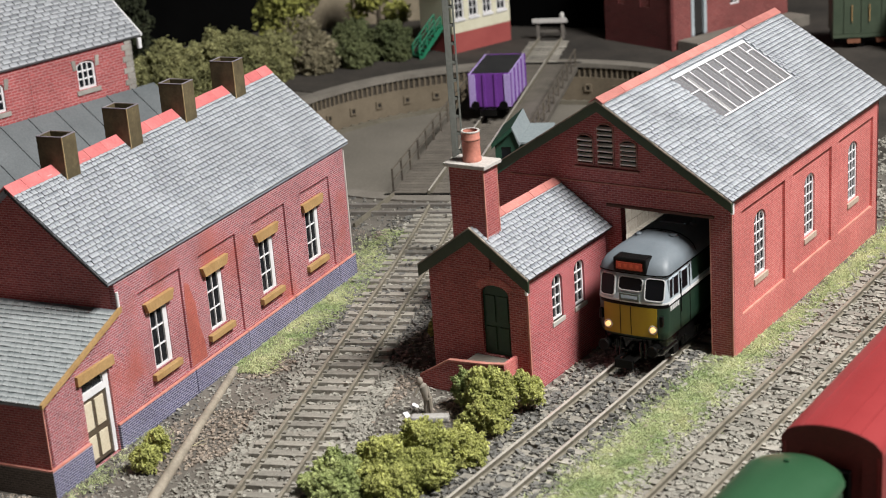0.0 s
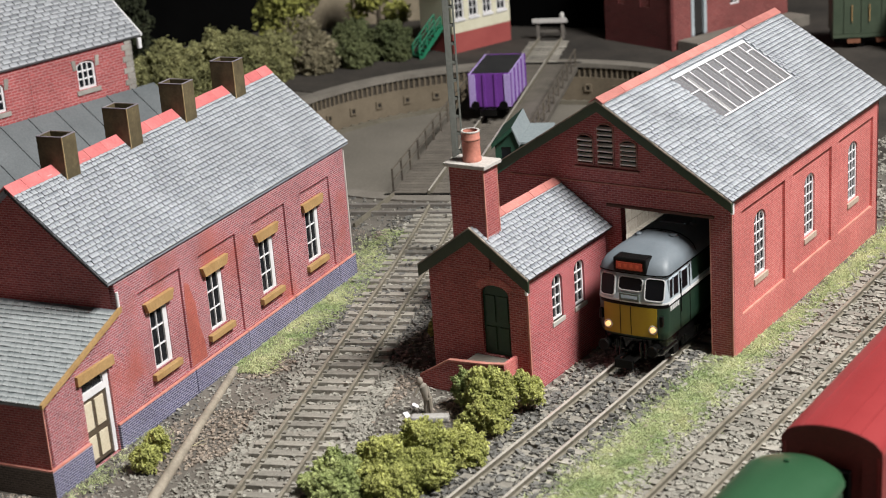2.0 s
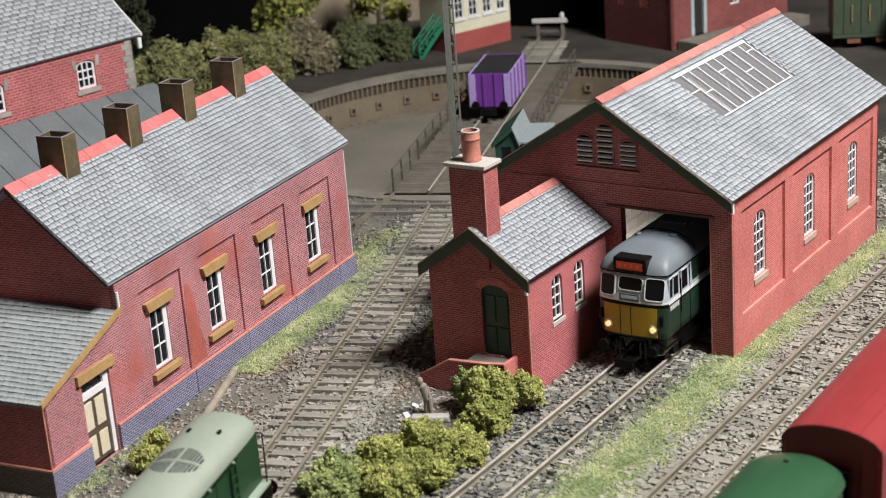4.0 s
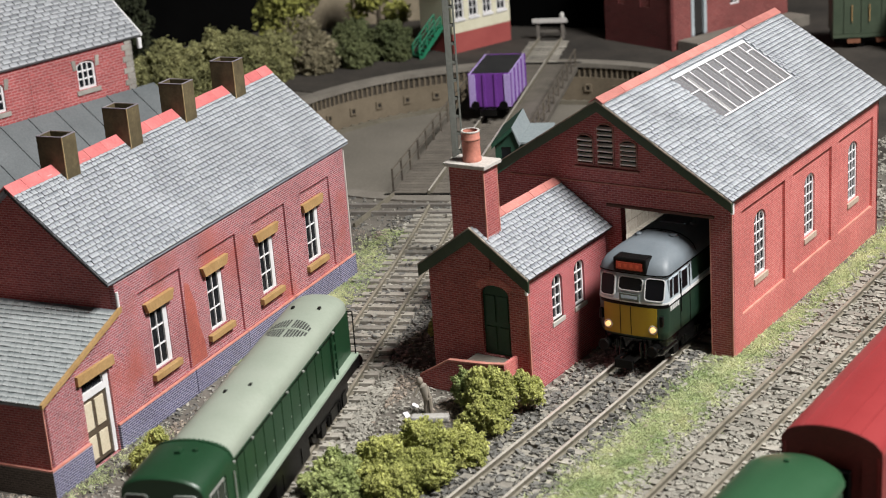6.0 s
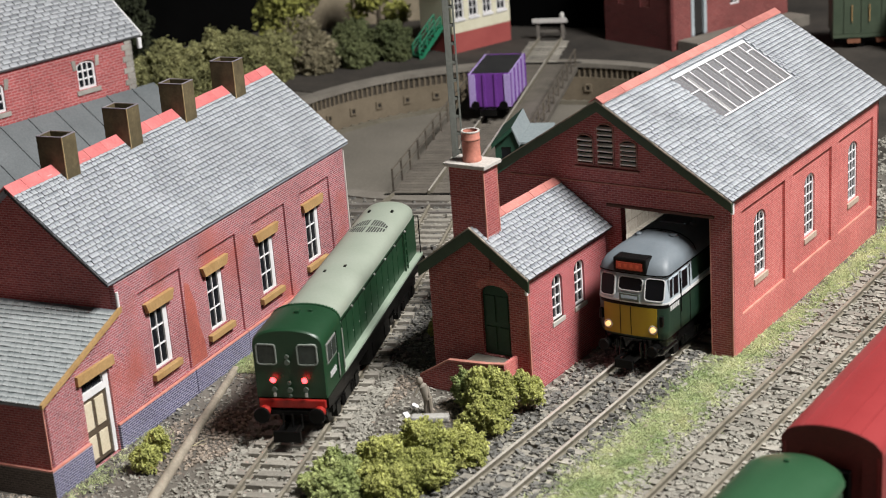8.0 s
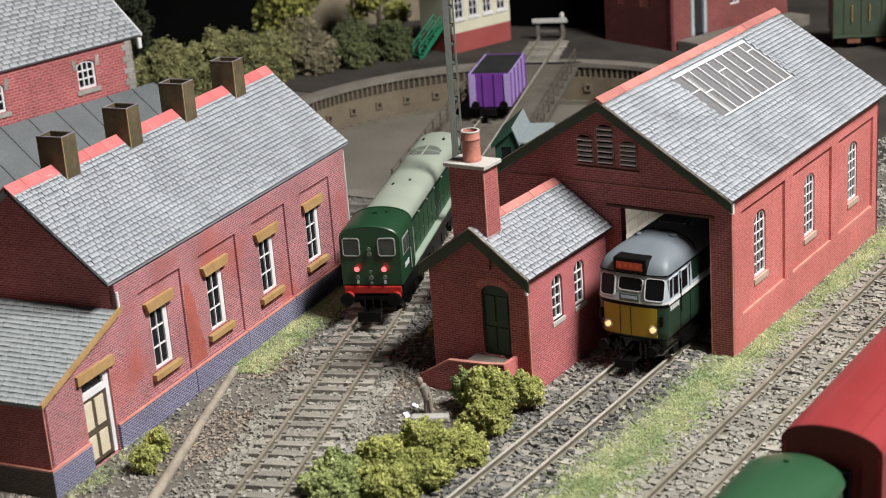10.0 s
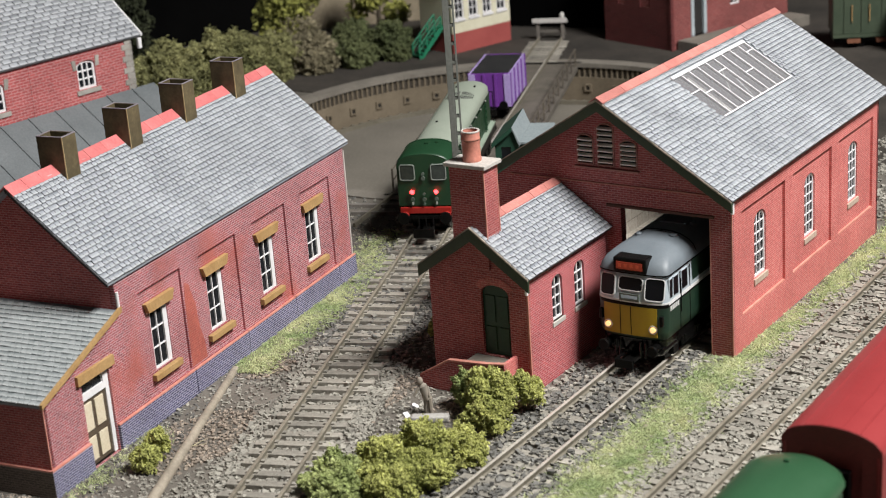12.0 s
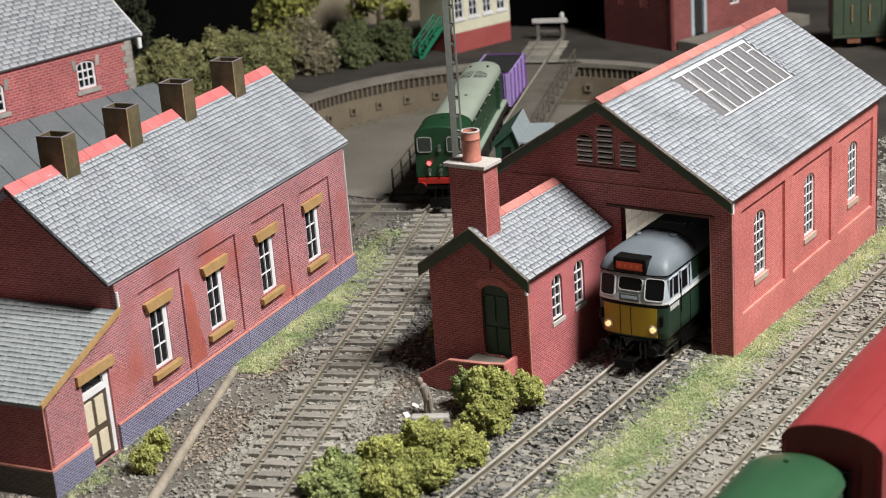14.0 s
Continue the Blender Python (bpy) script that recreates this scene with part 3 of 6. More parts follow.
        bb = part("barge_board", prism_bm(prof, -6.7, -5.6), GREEN_DARK, t, "dark green barge board")
        part("worn_edge", prism_bm([(a.x, a.y + 1.3), (e.x, e.y + 1.1), (e.x, e.y + 0.5), (a.x, a.y + 0.7)], -6.95, -6.1), WORN_EDGE, bb, "worn pale edge")
    part("shed_floor", box_bm(-W + 2, -42, 2, L - 2, 0.2, 3.0), FLAGS, t, "pale flagstone floor")
    return t


LOUVRE = paint("buff_louvre_slats", (0.7, 0.65, 0.58), (0.8, 0.76, 0.7), 0.7)
EDGE_DARK = paint("dusky_pink_card_edge", (0.3, 0.13, 0.11), (0.42, 0.2, 0.17), 0.8)
RUST_DARK = paint("dark_rust", (0.09, 0.035, 0.025), (0.14, 0.06, 0.04), 0.8)
SILL = paint("buff_stone_sill", (0.42, 0.31, 0.24), (0.55, 0.43, 0.35), 0.8, scale=100)
FLAGS = brick("flagstones", (0.42, 0.38, 0.33), (0.36, 0.33, 0.28), (0.25, 0.22, 0.19), bw=12, bh=9, gap=0.3)
PANE_THIN, _nt, _b = nodes_of("thin_dusty_glazing")
_b.inputs["Base Color"].default_value = (0.22, 0.22, 0.23, 1)
_b.inputs["Roughness"].default_value = 0.3
_b.inputs["Alpha"].default_value = 0.5
engine_shed()


# ---- annexe with chimney ----
def annexe():
    t = thing("shed_annexe", at(-55.8, 0, 0), "small red brick annexe with slate roof against the engine shed gable", "outbuilding")
    W, L, HE, HR = 45.0, 64.6, 47.0, 65.4
    door = arch(-21.2, -8.6, 14.2, 43.6, 3.6)
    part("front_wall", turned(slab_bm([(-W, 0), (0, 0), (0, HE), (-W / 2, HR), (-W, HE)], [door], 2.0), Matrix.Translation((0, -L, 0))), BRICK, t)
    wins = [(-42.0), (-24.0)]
    # Lamp-side wall takes a brighter brick than the front, as if lit.
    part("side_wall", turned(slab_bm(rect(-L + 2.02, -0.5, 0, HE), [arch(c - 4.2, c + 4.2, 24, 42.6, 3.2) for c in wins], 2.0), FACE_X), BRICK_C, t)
    part("left_wall", box_bm(-W, -W + 2, -L + 2, -0.5, 0, HE), BRICK, t)
    part("corner_edge", box_bm(-0.5, 0.25, -L - 0.25, -L + 0.4, 0, HE - 1), EDGE, t, "worn bare card corner")
    for c in wins:
        w = window(t, c, 24, 8.4, 18.6, 0.9, FACE_X, rise=3.2, rows=4, cols=2, frame_w=0.8, bar=0.45)
        part("window_sill", turned(box_bm(c - 5.0, c + 5.0, -0.6, 1.2, 22.0, 24.0, 0.2), FACE_X), STONE_GREY, w, "pale stone sill")
    d = part("door", turned(slab_bm(arch(-21.1, -8.7, 14.3, 43.4, 3.5), [], 0.8), Matrix.Translation((0, -L + 1.3, 0))), DOOR_GREEN, t, "dark green panelled door")
    for a, b in ((-20.0, -15.6), (-14.2, -9.8)):
        for z0, z1 in ((16, 26), (28, 39)):
            part("door_panel", box_bm(a, b, -L + 0.9, -L + 1.4, z0, z1, 0.2), DOOR_GREEN, d)
    part("door_step", box_bm(-25, -6.5, -L - 8.5, -L, 0, 13.8, 0.2), CONCRETE, t, "grey concrete landing")
    part("ramp_wall", turned(prism_bm([(-46, 0), (-6, 0), (-6, 15.6), (-14, 14.4), (-32, 13.0), (-46, 4.5)], 0, 1.6), Matrix.Translation((0, -L - 10.2, 0))), BRICK, t, "low brick ramp wall")
    part("ramp_coping", turned(prism_bm([(-46, 4.5), (-32, 13.0), (-14, 14.4), (-6, 15.6), (-6, 16.2), (-14, 15.0), (-32, 13.7), (-46, 5.2)], -0.2, 1.8), Matrix.Translation((0, -L - 10.2, 0))), EDGE, t)
    part("step_wall", box_bm(-7.6, -6.0, -L - 8.6, -L, 0, 15.6), BRICK_PINK, t)
    sl = Vector((-25.3, 0, 17.9))
    S = sl.length
    slate_roof(t, (2.8, -L - 3.4, 49.3), (0, 1, 0), sl, L + 3.2, S, 2.75, 2.3, near=lambda c: c[0], limit=300, seed=5)
    part("roof_board", turned(slab_bm(rect(0, L + 3.2, 0, S), [], 1.2), roof_frame((-W - 2.8, -0.2, 49.3), (0, -1, 0), Vector((25.3, 0, 17.9)))), SLATE, t)
    ridge_cap(t, -W / 2, 67.2, -L + 8.5, -0.3, 1.9, 2.7, 5)
    for m in (1, -1):
        e, a = Vector((-W / 2 + m * 25.2, 48.3)), Vector((-W / 2, 66.2))
        part("barge_board", prism_bm([(a.x, a.y + 0.8), (e.x, e.y + 0.6), (e.x, e.y - 4.2), (a.x, a.y - 4.4)], -L - 3.6, -L - 2.6), GREEN_DARK, t, "dark green barge board")
        part("worn_edge", prism_bm([(a.x, a.y + 1.5), (e.x, e.y + 1.3), (e.x, e.y + 0.7), (a.x, a.y + 0.9)], -L - 3.85, -L - 3.0), WORN_EDGE, t, "worn pale edge")
    # chimney
    x0, x1, y0, y1 = -31.4, -15.8, -L - 1.0, -L + 8.6
    ch = part("chimney", box_bm(x0, x1, y0, y1, 50, 90.6, 0.15), BRICK, t, "tall brick chimney")
    part("chimney_edge", box_bm(x1 - 0.35, x1 + 0.2, y0 - 0.2, y0 + 0.35, 60, 90.4), EDGE, ch)
    part("chimney_edge", box_bm(x1 - 0.25, x1 + 0.2, y1 - 0.3, y1 + 0.15, 62, 90.4), EDGE, ch)
    part("chimney_cap", box_bm(x0 - 1.5, x1 + 1.5, y0 - 1.5, y1 + 1.5, 90.6, 92.2, 0.3), STONE_GREY, ch, "pale stone cap")
    cx, cy = (x0 + x1) / 2, (y0 + y1) / 2
    part("chimney_pot", lathe_bm([(3.7, 92.2), (3.8, 93.4), (3.5, 94.0), (3.5, 99.8), (3.7, 100.4), (3.7, 101.2), (3.5, 101.6), (3.6, 103.8), (3.1, 104.0), (2.9, 101.5), (2.8, 93.0)], 12, cx, cy), TERRACOTTA, ch, "terracotta chimney pot", True)
    part("pot_rim", lathe_bm([(3.0, 103.8), (3.7, 103.6), (3.72, 104.0), (3.4, 104.25), (2.95, 104.1)], 12, cx, cy), STONE_GREY, ch, "pale worn rim", True)
    part("pot_band", lathe_bm([(3.5, 100.3), (3.8, 100.5), (3.8, 100.8), (3.5, 100.9)], 12, cx, cy), RUST_DARK, ch, "", True)
    part("gutter_end", box_bm(0.3, 1.3, -L - 2.4, -L - 1.2, 42.5, 47.4, 0.2), WHITE, t, "small white gutter end")
    # worn mortar fillet where the stack meets the roof
    part("chimney_fillet", box_bm(x1 - 0.1, x1 + 0.5, y0 + 3.0, y1 + 0.4, 61.0, 62.2), WORN_EDGE, ch)
    # brick-on-edge arch over the door
    for i in range(-6, 7):
        q = i * 9.5
        part("arch_brick", turned(box_bm(-0.62, 0.62, -0.25, 0.1, 0, 3.0), Matrix.Translation((-14.9 + 6.9 * math.sin(radians(q)), -L, 39.4 + 4.6 * math.cos(radians(q)))) @ pose(0, 0, 0, 0, q, 0)), BRICK_PINK, t)
    return t


annexe()


# ---- long brick building with four stacks ----
def long_building():
    t = thing("station_building", at(-166.85, -211.5, 0, 9.28), "long red brick card building with slate roof and blue brick plinth", "building")
    U0, U1, W, HE, HR = 49.8, 235.2, 79.2, 63.0, 98.0
    bays = [(63.6, 92.9), (106.2, 135.3), (148.8, 177.5), (191.5, 219.2)]
    wins = [76.5, 117.6, 160.2, 202.0]
    part("outer_wall", turned(slab_bm([(0, 0), (U1, 0), (U1, HE), (U0, HE), (U0, 51.5), (0, 35.8)], [rect(a, b, 11.2, 54.4) for a, b in bays] + [rect(22.6, 39.8, 0.03, 34.7)], 1.0), FACE_X), BRICK_B, t, "old red brick front with recessed bays")
    part("inner_wall", turned(slab_bm(rect(U0, U1, 0, HE - 0.5), [rect(c - 6, c + 6, 20, 44.8) for c in wins], 1.6), Matrix.Translation((-1.02, 0, 0)) @ FACE_X), BRICK_B, t)
    part("lean_to_inner_wall", turned(slab_bm([(0.2, 0), (49.5, 0), (49.5, 51), (0.2, 35.2)], [rect(22.6, 39.8, 0.03, 34.7)], 1.6), Matrix.Translation((-1.02, 0, 0)) @ FACE_X), BRICK_B, t)
    part("brick_patch", turned(slab_bm([(93.4, 11.6), (104.6, 11.8), (104.0, 19), (101.6, 27), (100.8, 36), (99.0, 41), (97.4, 46), (94.6, 47.5), (93.6, 40)], [], 0.1), Matrix.Translation((0.12, 0, 0)) @ FACE_X), BRICK_ORANGE, t, "brighter orange brick patch")
    for c in wins:
        w = window(t, c, 20, 12, 24.8, 1.4, FACE_X, rows=3, cols=2, frame_w=0.8, bar=0.5, frame_right=1.9)
        part("lintel", turned(slab_bm([(c - 8.2, 44.6), (c + 8.2, 44.6), (c + 9.8, 48.6), (c - 9.8, 48.6)], [], 1.9), Matrix.Translation((0.9, 0, 0)) @ FACE_X), STONE_TAN, w, "tan stone lintel")
        part("window_sill", turned(box_bm(c - 9.4, c + 9.4, -1.2, 1.0, 16.5, 19.2, 0.25), FACE_X), STONE_TAN, w, "tan stone sill")
    for a, b in ((40.2, 93.3), (93.8, 135.4), (135.9, 177.2), (177.7, 219.2), (219.7, U1 + 1.2)):
        p = part("plinth_block", turned(box_bm(a, b, -1.3, 0, 0, 10.2, 0.1), FACE_X), BRICK_BLUE, t, "blue engineering brick plinth")
        part("plinth_ledge", turned(box_bm(a, b, -1.25, 0, 10.2, 10.75), FACE_X), EDGE, p)
    part("plinth_block", turned(box_bm(-1.2, 22.4, -1.3, 0, 0, 10.6, 0.1), FACE_X), BRICK_BLUE, t, "blue engineering brick plinth")
    part("plinth_ledge", turned(box_bm(-1.2, 22.4, -1.25, 0, 10.6, 11.3), FACE_X), EDGE, t)
    # gable over the lean-to, end walls, back
    gable = [(-W, 0), (-1.0, 0), (-1.0, HE), (-W / 2, HR), (-W, HE)]
    part("gable_wall", turned(slab_bm(gable, [], 2.0), Matrix.Translation((0, U0, 0))), BRICK, t)
    part("far_gable_wall", turned(slab_bm(gable, [], 2.0), Matrix.Translation((0, U1 - 2, 0))), BRICK, t)
    part("back_wall", box_bm(-W, -W + 2, 0, U1, 0, HE), BRICK, t)
    part("lean_to_end_wall", box_bm(-W, 0, -0.1, 1.8, 0, 35.8), BRICK, t)
    part("lean_to_plinth", box_bm(-W, 1.2, -1.3, -0.1, 0, 10.6, 0.1), BRICK_BROWN, t, "dark brown brick plinth")
    part("plinth_ledge", box_bm(-W, 1.2, -1.2, -0.1, 10.6, 11.2), EDGE, t)
    part("corner_edge", box_bm(-0.1, 0.3, -0.35, 0.1, 11, 35.6), EDGE, t, "bare pale card corner")
    part("drain_pipe", cyl_bm((0.6, U0 + 0.4, 52), (0.6, U0 + 0.4, 60), 0.6), WHITE, t, "white drain pipe")
    part("corner_edge", box_bm(-0.2, 0.4, U1 - 0.6, U1 + 0.3, 11, 62), STONE_GREY, t)
    # door in the lean-to
    d = part("door", turned(slab_bm(rect(23.0, 37.6, 0.6, 26.8), [], 0.9), Matrix.Translation((-1.6, 0, 0)) @ FACE_X), DOOR_BROWN, t, "brown door with cream panels")
    for a, b in ((23.8, 28.6), (30.6, 35.8)):
        for z0, z1 in ((2.4, 11.6), (14.4, 25.2)):
            part("door_panel", turned(box_bm(a, b, 1.2, 1.7, z0, z1, 0.1), FACE_X), CREAM, d, "cream panel")
    fr = part("door_frame", turned(slab_bm(rect(22.7, 39.7, 0.5, 34.6), [rect(23.0, 37.6, 0.5, 26.9), rect(23.4, 36.6, 29.6, 33.6)], 1.0), Matrix.Translation((-0.9, 0, 0)) @ FACE_X), WHITE, t, "white door frame with fanlight")
    part("pane", turned(box_bm(23.2, 37, 1.8, 2.0, 29.2, 34.0), FACE_X), PANE, fr)
    part("lintel", turned(slab_bm([(19.6, 34.8), (42.2, 34.8), (42.2, 38.6), (19.6, 38.6)], [], 2.2), Matrix.Translation((1.4, 0, 0)) @ FACE_X), STONE_TAN, t, "tan stone lintel")
    # main roof
    sl = Vector((-40.2, 0, 34.3))
    S = sl.length
    slate_roof(t, (0.6, U0 - 4.5, 65.0), (0, 1, 0), sl, U1 - U0 + 9, S, 2.75, 2.25, near=lambda c: c[0] * 0.8 + c[1], limit=300, seed=7)
    part("roof_board", turned(slab_bm(rect(0, U1 - U0 + 9, 0, S), [], 1.2), roof_frame((-W - 0.6, U1 + 4.5, 65.0), (0, -1, 0), Vector((40.2, 0, 34.3)))), SLATE, t)
    part("roof_edge", prism_bm([(0.8, 63.8), (0.8, 64.8), (-39.6, 99.2), (-39.6, 98.0)], U0 - 4.9, U0 - 4.3), BLACK, t, "black verge edge")
    part("eaves_edge", turned(box_bm(U0 - 4.6, U1 + 4.6, -0.7, 0.0, 64.0, 64.5), FACE_X), SLATE_UNDER, t, "thin grey eaves edge")
    edges = [U0 - 4.8, 74.2, 82.9, 117.6, 126.3, 159.2, 168.1, 200.8, 210.4, U1 + 4.8]
    for a, b in zip(edges[::2], edges[1::2]):
        ridge_cap(t, -39.6, 99.0, a, b, 3.2, 3.8, 3, RIDGE_RED, seed=int(a))
    for u in (74.2, 117.6, 159.2, 201.0):
        st = part("roof_chimney", turned(slab_bm(rect(-6, 6, -4.35, 4.35), [rect(-5.0, 5.0, -3.35, 3.35)], 24.0), Matrix.Translation((-39.0, u + 4.35, 111.2)) @ pose(0, 0, 0, -90)), STACK, t, "open olive-brown card stack with worn edges")
        # Black plate set high stands in for the shade inside the stack.
        part("stack_shade", box_bm(-44, -34, u + 1, u + 7.7, 105.5, 106.5), BLACK, st)
        for x, y in ((-33.0, u),):
            part("stack_edge", box_bm(x - 0.25, x + 0.15, y - 0.15, y + 0.25, 93.5, 111.2), STACK_EDGE, st)
        part("stack_rim", turned(slab_bm(rect(-6.1, 6.1, -4.45, 4.45), [rect(-5.3, 5.3, -3.7, 3.7)], 0.3), Matrix.Translation((-39.0, u + 4.35, 111.4)) @ pose(0, 0, 0, -90)), STACK_RIM, st)
    # lean-to roof
    sv = Vector((0, 51.5, 16.8))
    slate_roof(t, (-W - 0.5, -1.6, 36.4), (1, 0, 0), sv, W + 1.2, sv.length, 2.6, 2.5, near=lambda c: -c[0], limit=300, seed=9, material=SLATE_B)
    part("verge_board", turned(slab_bm([(-2.0, 35.6), (50.5, 52.4), (50.5, 54.4), (-2.0, 37.4)], [], 1.2), Matrix.Translation((1.8, 0, 0)) @ FACE_X), STONE_TAN, t, "tan verge strip")
    return t


BRICK_ORANGE = brick("orange_brick_paper", (0.4, 0.095, 0.068), (0.32, 0.066, 0.05), (0.43, 0.16, 0.13), bw=2.6, bh=0.95, gap=0.12)
DOOR_BROWN = paint("brown_door_paint", (0.07, 0.05, 0.035), (0.1, 0.075, 0.05), 0.6)
CREAM = paint("cream_paint", (0.6, 0.52, 0.38), (0.7, 0.62, 0.47), 0.6)
STACK_RIM = paint("purple_grey_rim", (0.16, 0.14, 0.16), (0.28, 0.25, 0.27), 0.6)
SLATE_B = slates_mat("green_grey_slate_paper", (0.165, 0.19, 0.195), (0.305, 0.33, 0.335), (0.45, 0.475, 0.475))
long_building()


# ---- paints of the rolling stock ----
LOCO_GREEN = paint("gloss_loco_green", (0.011, 0.042, 0.018), (0.014, 0.053, 0.023), 0.38, scale=50, grain=0.08)
LOCO_ROOF = paint("pale_grey_green_roof", (0.27, 0.31, 0.25), (0.32, 0.355, 0.295), 0.5, scale=40, grain=0.08)
WALKWAY = paint("pale_green_walkway", (0.27, 0.34, 0.26), (0.33, 0.4, 0.32), 0.55, grain=0.08)
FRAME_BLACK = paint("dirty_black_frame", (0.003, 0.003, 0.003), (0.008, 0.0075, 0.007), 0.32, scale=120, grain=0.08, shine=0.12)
GLOSS_BLACK = paint("gloss_black_fittings", (0.003, 0.003, 0.003), (0.006, 0.006, 0.006), 0.16, scale=120, grain=0.08, shine=0.3)
BUFFER_RED = paint("buffer_beam_red", (0.28, 0.014, 0.01), (0.36, 0.02, 0.014), 0.45)
LAMP_RED = glow("lit_red_tail_lamp", (1.0, 0.035, 0.04), 9.0)
LAMP_WARM = glow("lit_warm_head_lamp", (1.0, 0.62, 0.26), 1.15)
LAMP_OFF = paint("grey_lamp_disc", (0.06, 0.085, 0.065), (0.14, 0.165, 0.14), 0.4)
SILVER = paint("bare_bright_metal", (0.5, 0.5, 0.48), (0.68, 0.67, 0.64), 0.35, 0.6)
FRAME_GREY = paint("dull_window_rim", (0.2, 0.23, 0.2), (0.3, 0.33, 0.3), 0.5)
GREY_26 = paint("mid_grey_roof", (0.125, 0.15, 0.17), (0.165, 0.19, 0.21), 0.5, grain=0.08)
WHITE_26 = paint("pale_cab_band", (0.36, 0.42, 0.46), (0.46, 0.52, 0.56), 0.4, grain=0.08)
GREEN_26 = paint("dark_loco_green", (0.012, 0.032, 0.02), (0.018, 0.042, 0.026), 0.4, grain=0.08)
YELLOW_26 = paint("yellow_warning_panel", (0.35, 0.225, 0.006), (0.43, 0.285, 0.009), 0.5, grain=0.08)
CAB_GLASS = glass("grey_cab_glass", (0.03, 0.036, 0.032), 0.15)
LINE_WHITE = paint("white_lining", (0.6, 0.6, 0.6), (0.7, 0.7, 0.7), 0.5)
MAROON = paint("maroon_coach_paint", (0.2, 0.016, 0.018), (0.25, 0.022, 0.024), 0.32, scale=25, grain=0.08)
MAROON_ROOF = paint("red_coach_roof", (0.24, 0.028, 0.03), (0.3, 0.04, 0.042), 0.34, scale=20, grain=0.08)
MAROON_DARK = paint("dark_maroon_end", (0.13, 0.013, 0.013), (0.17, 0.02, 0.018), 0.6)
GREEN_ROOF = paint("gloss_green_roof", (0.024, 0.075, 0.034), (0.032, 0.095, 0.045), 0.3, scale=30, grain=0.08)
PURPLE = paint("purple_wagon_paint", (0.13, 0.03, 0.24), (0.17, 0.045, 0.3), 0.5)
LILAC = paint("lilac_wagon_paint", (0.36, 0.27, 0.55), (0.42, 0.32, 0.62), 0.5)
COAL = paint("black_coal", (0.006, 0.006, 0.007), (0.02, 0.02, 0.02), 0.7, relief=1.0)


def wheelset(parent, y, r=5.6):
    w = part("wheelset", turned(lathe_bm([(0.01, 6.7), (r + 0.9, 6.7), (r + 0.9, 7.3), (r, 7.4), (r, 9.4), (r - 1.0, 9.5), (0.01, 9.3)], 18), pose(0, y, 3.5 + r) @ pose(0, 0, 0, 0, 90)), FRAME_BLACK, parent, "", True)
    part("wheel", turned(lathe_bm([(0.01, -6.7), (r + 0.9, -6.7), (r + 0.9, -7.3), (r, -7.4), (r, -9.4), (r - 1.0, -9.5), (0.01, -9.3)], 18), pose(0, y, 3.5 + r) @ pose(0, 0, 0, 0, 90)), FRAME_BLACK, w, "", True)
    part("axle", cyl_bm((-7, y, 3.5 + r), (7, y, 3.5 + r), 0.8, 8), FRAME_BLACK, w)
    return w


def bogie(parent, y, wheelbase=27.0):
    bm = bmesh.new()
    for x in (-11.4, 11.4):
        box_bm(x - 0.8, x + 0.8, y - wheelbase / 2 - 6, y + wheelbase / 2 + 6, 9.5, 13.2, bm=bm)
        for d in (-wheelbase / 2, wheelbase / 2):
            box_bm(x - 1.2, x + 1.2, y + d - 2.4, y + d + 2.4, 6.2, 11.5, bm=bm)
        box_bm(x - 1.1, x + 1.1, y - 4.5, y + 4.5, 6.8, 11.5, bm=bm)
    box_bm(-11, 11, y - 3, y + 3, 9, 14, bm=bm)
    b = part("bogie", bm, FRAME_BLACK, parent, "grimy black bogie frame")
    for d in (-wheelbase / 2, wheelbase / 2):
        wheelset(b, y + d)
    for x in (-12.4, 12.4):
        for d in (-7.5, -5.2, 5.2, 7.5):
            part("spring", cyl_bm((x, y + d, 7.2), (x, y + d, 11.0), 0.8, 8), FRAME_BLACK, b)
    return b


def buffers(parent, y, way, z=14.0, gap=10.6, shank=None, head=2.8, stock=1.7):
    for x in (-gap, gap):
        b = part("buffer", cyl_bm((x, y, z), (x, y + way * 4.2, z), stock, 12, stock * 0.72), shank or BUFFER_RED, parent, "", True)
        part("buffer_head", cyl_bm((x, y + way * 4.2, z), (x, y + way * 5.1, z), head, 16, head - 0.2), FRAME_BLACK, b, "black oval buffer head", True)


def coupling(parent, y, way, z=8.0, half=5.2, tall=2.4):
    bm = box_bm(-1.8, 1.8, min(y, y + way * 9), max(y, y + way * 9), z - 0.8, z + 0.8)
    box_bm(-half, half, min(y + way * 9, y + way * 10.2), max(y + way * 9, y + way * 10.2), z - tall * 0.8, z + tall, bm=bm)
    box_bm(-4.2, -3.0, min(y + way * 3, y + way * 9), max(y + way * 3, y + way * 9), z + 1, z + 1.8, bm=bm)
    box_bm(3.0, 4.2, min(y + way * 3, y + way * 9), max(y + way * 3, y + way * 9), z + 1, z + 1.8, bm=bm)
    part("coupling", bm, FRAME_BLACK, parent, "black tension-lock coupling hook")


def arc_profile(half, z_side, z_top, z_base, n=14, power=2.2):
    pts = [(-half, z_base), (half, z_base)]
    for i in range(n + 1):
        x = half * math.cos(math.pi * i / n)
        pts.append((x, z_side + (z_top - z_side) * (1 - abs(x / half) ** power) ** (1 / power)))
    return pts


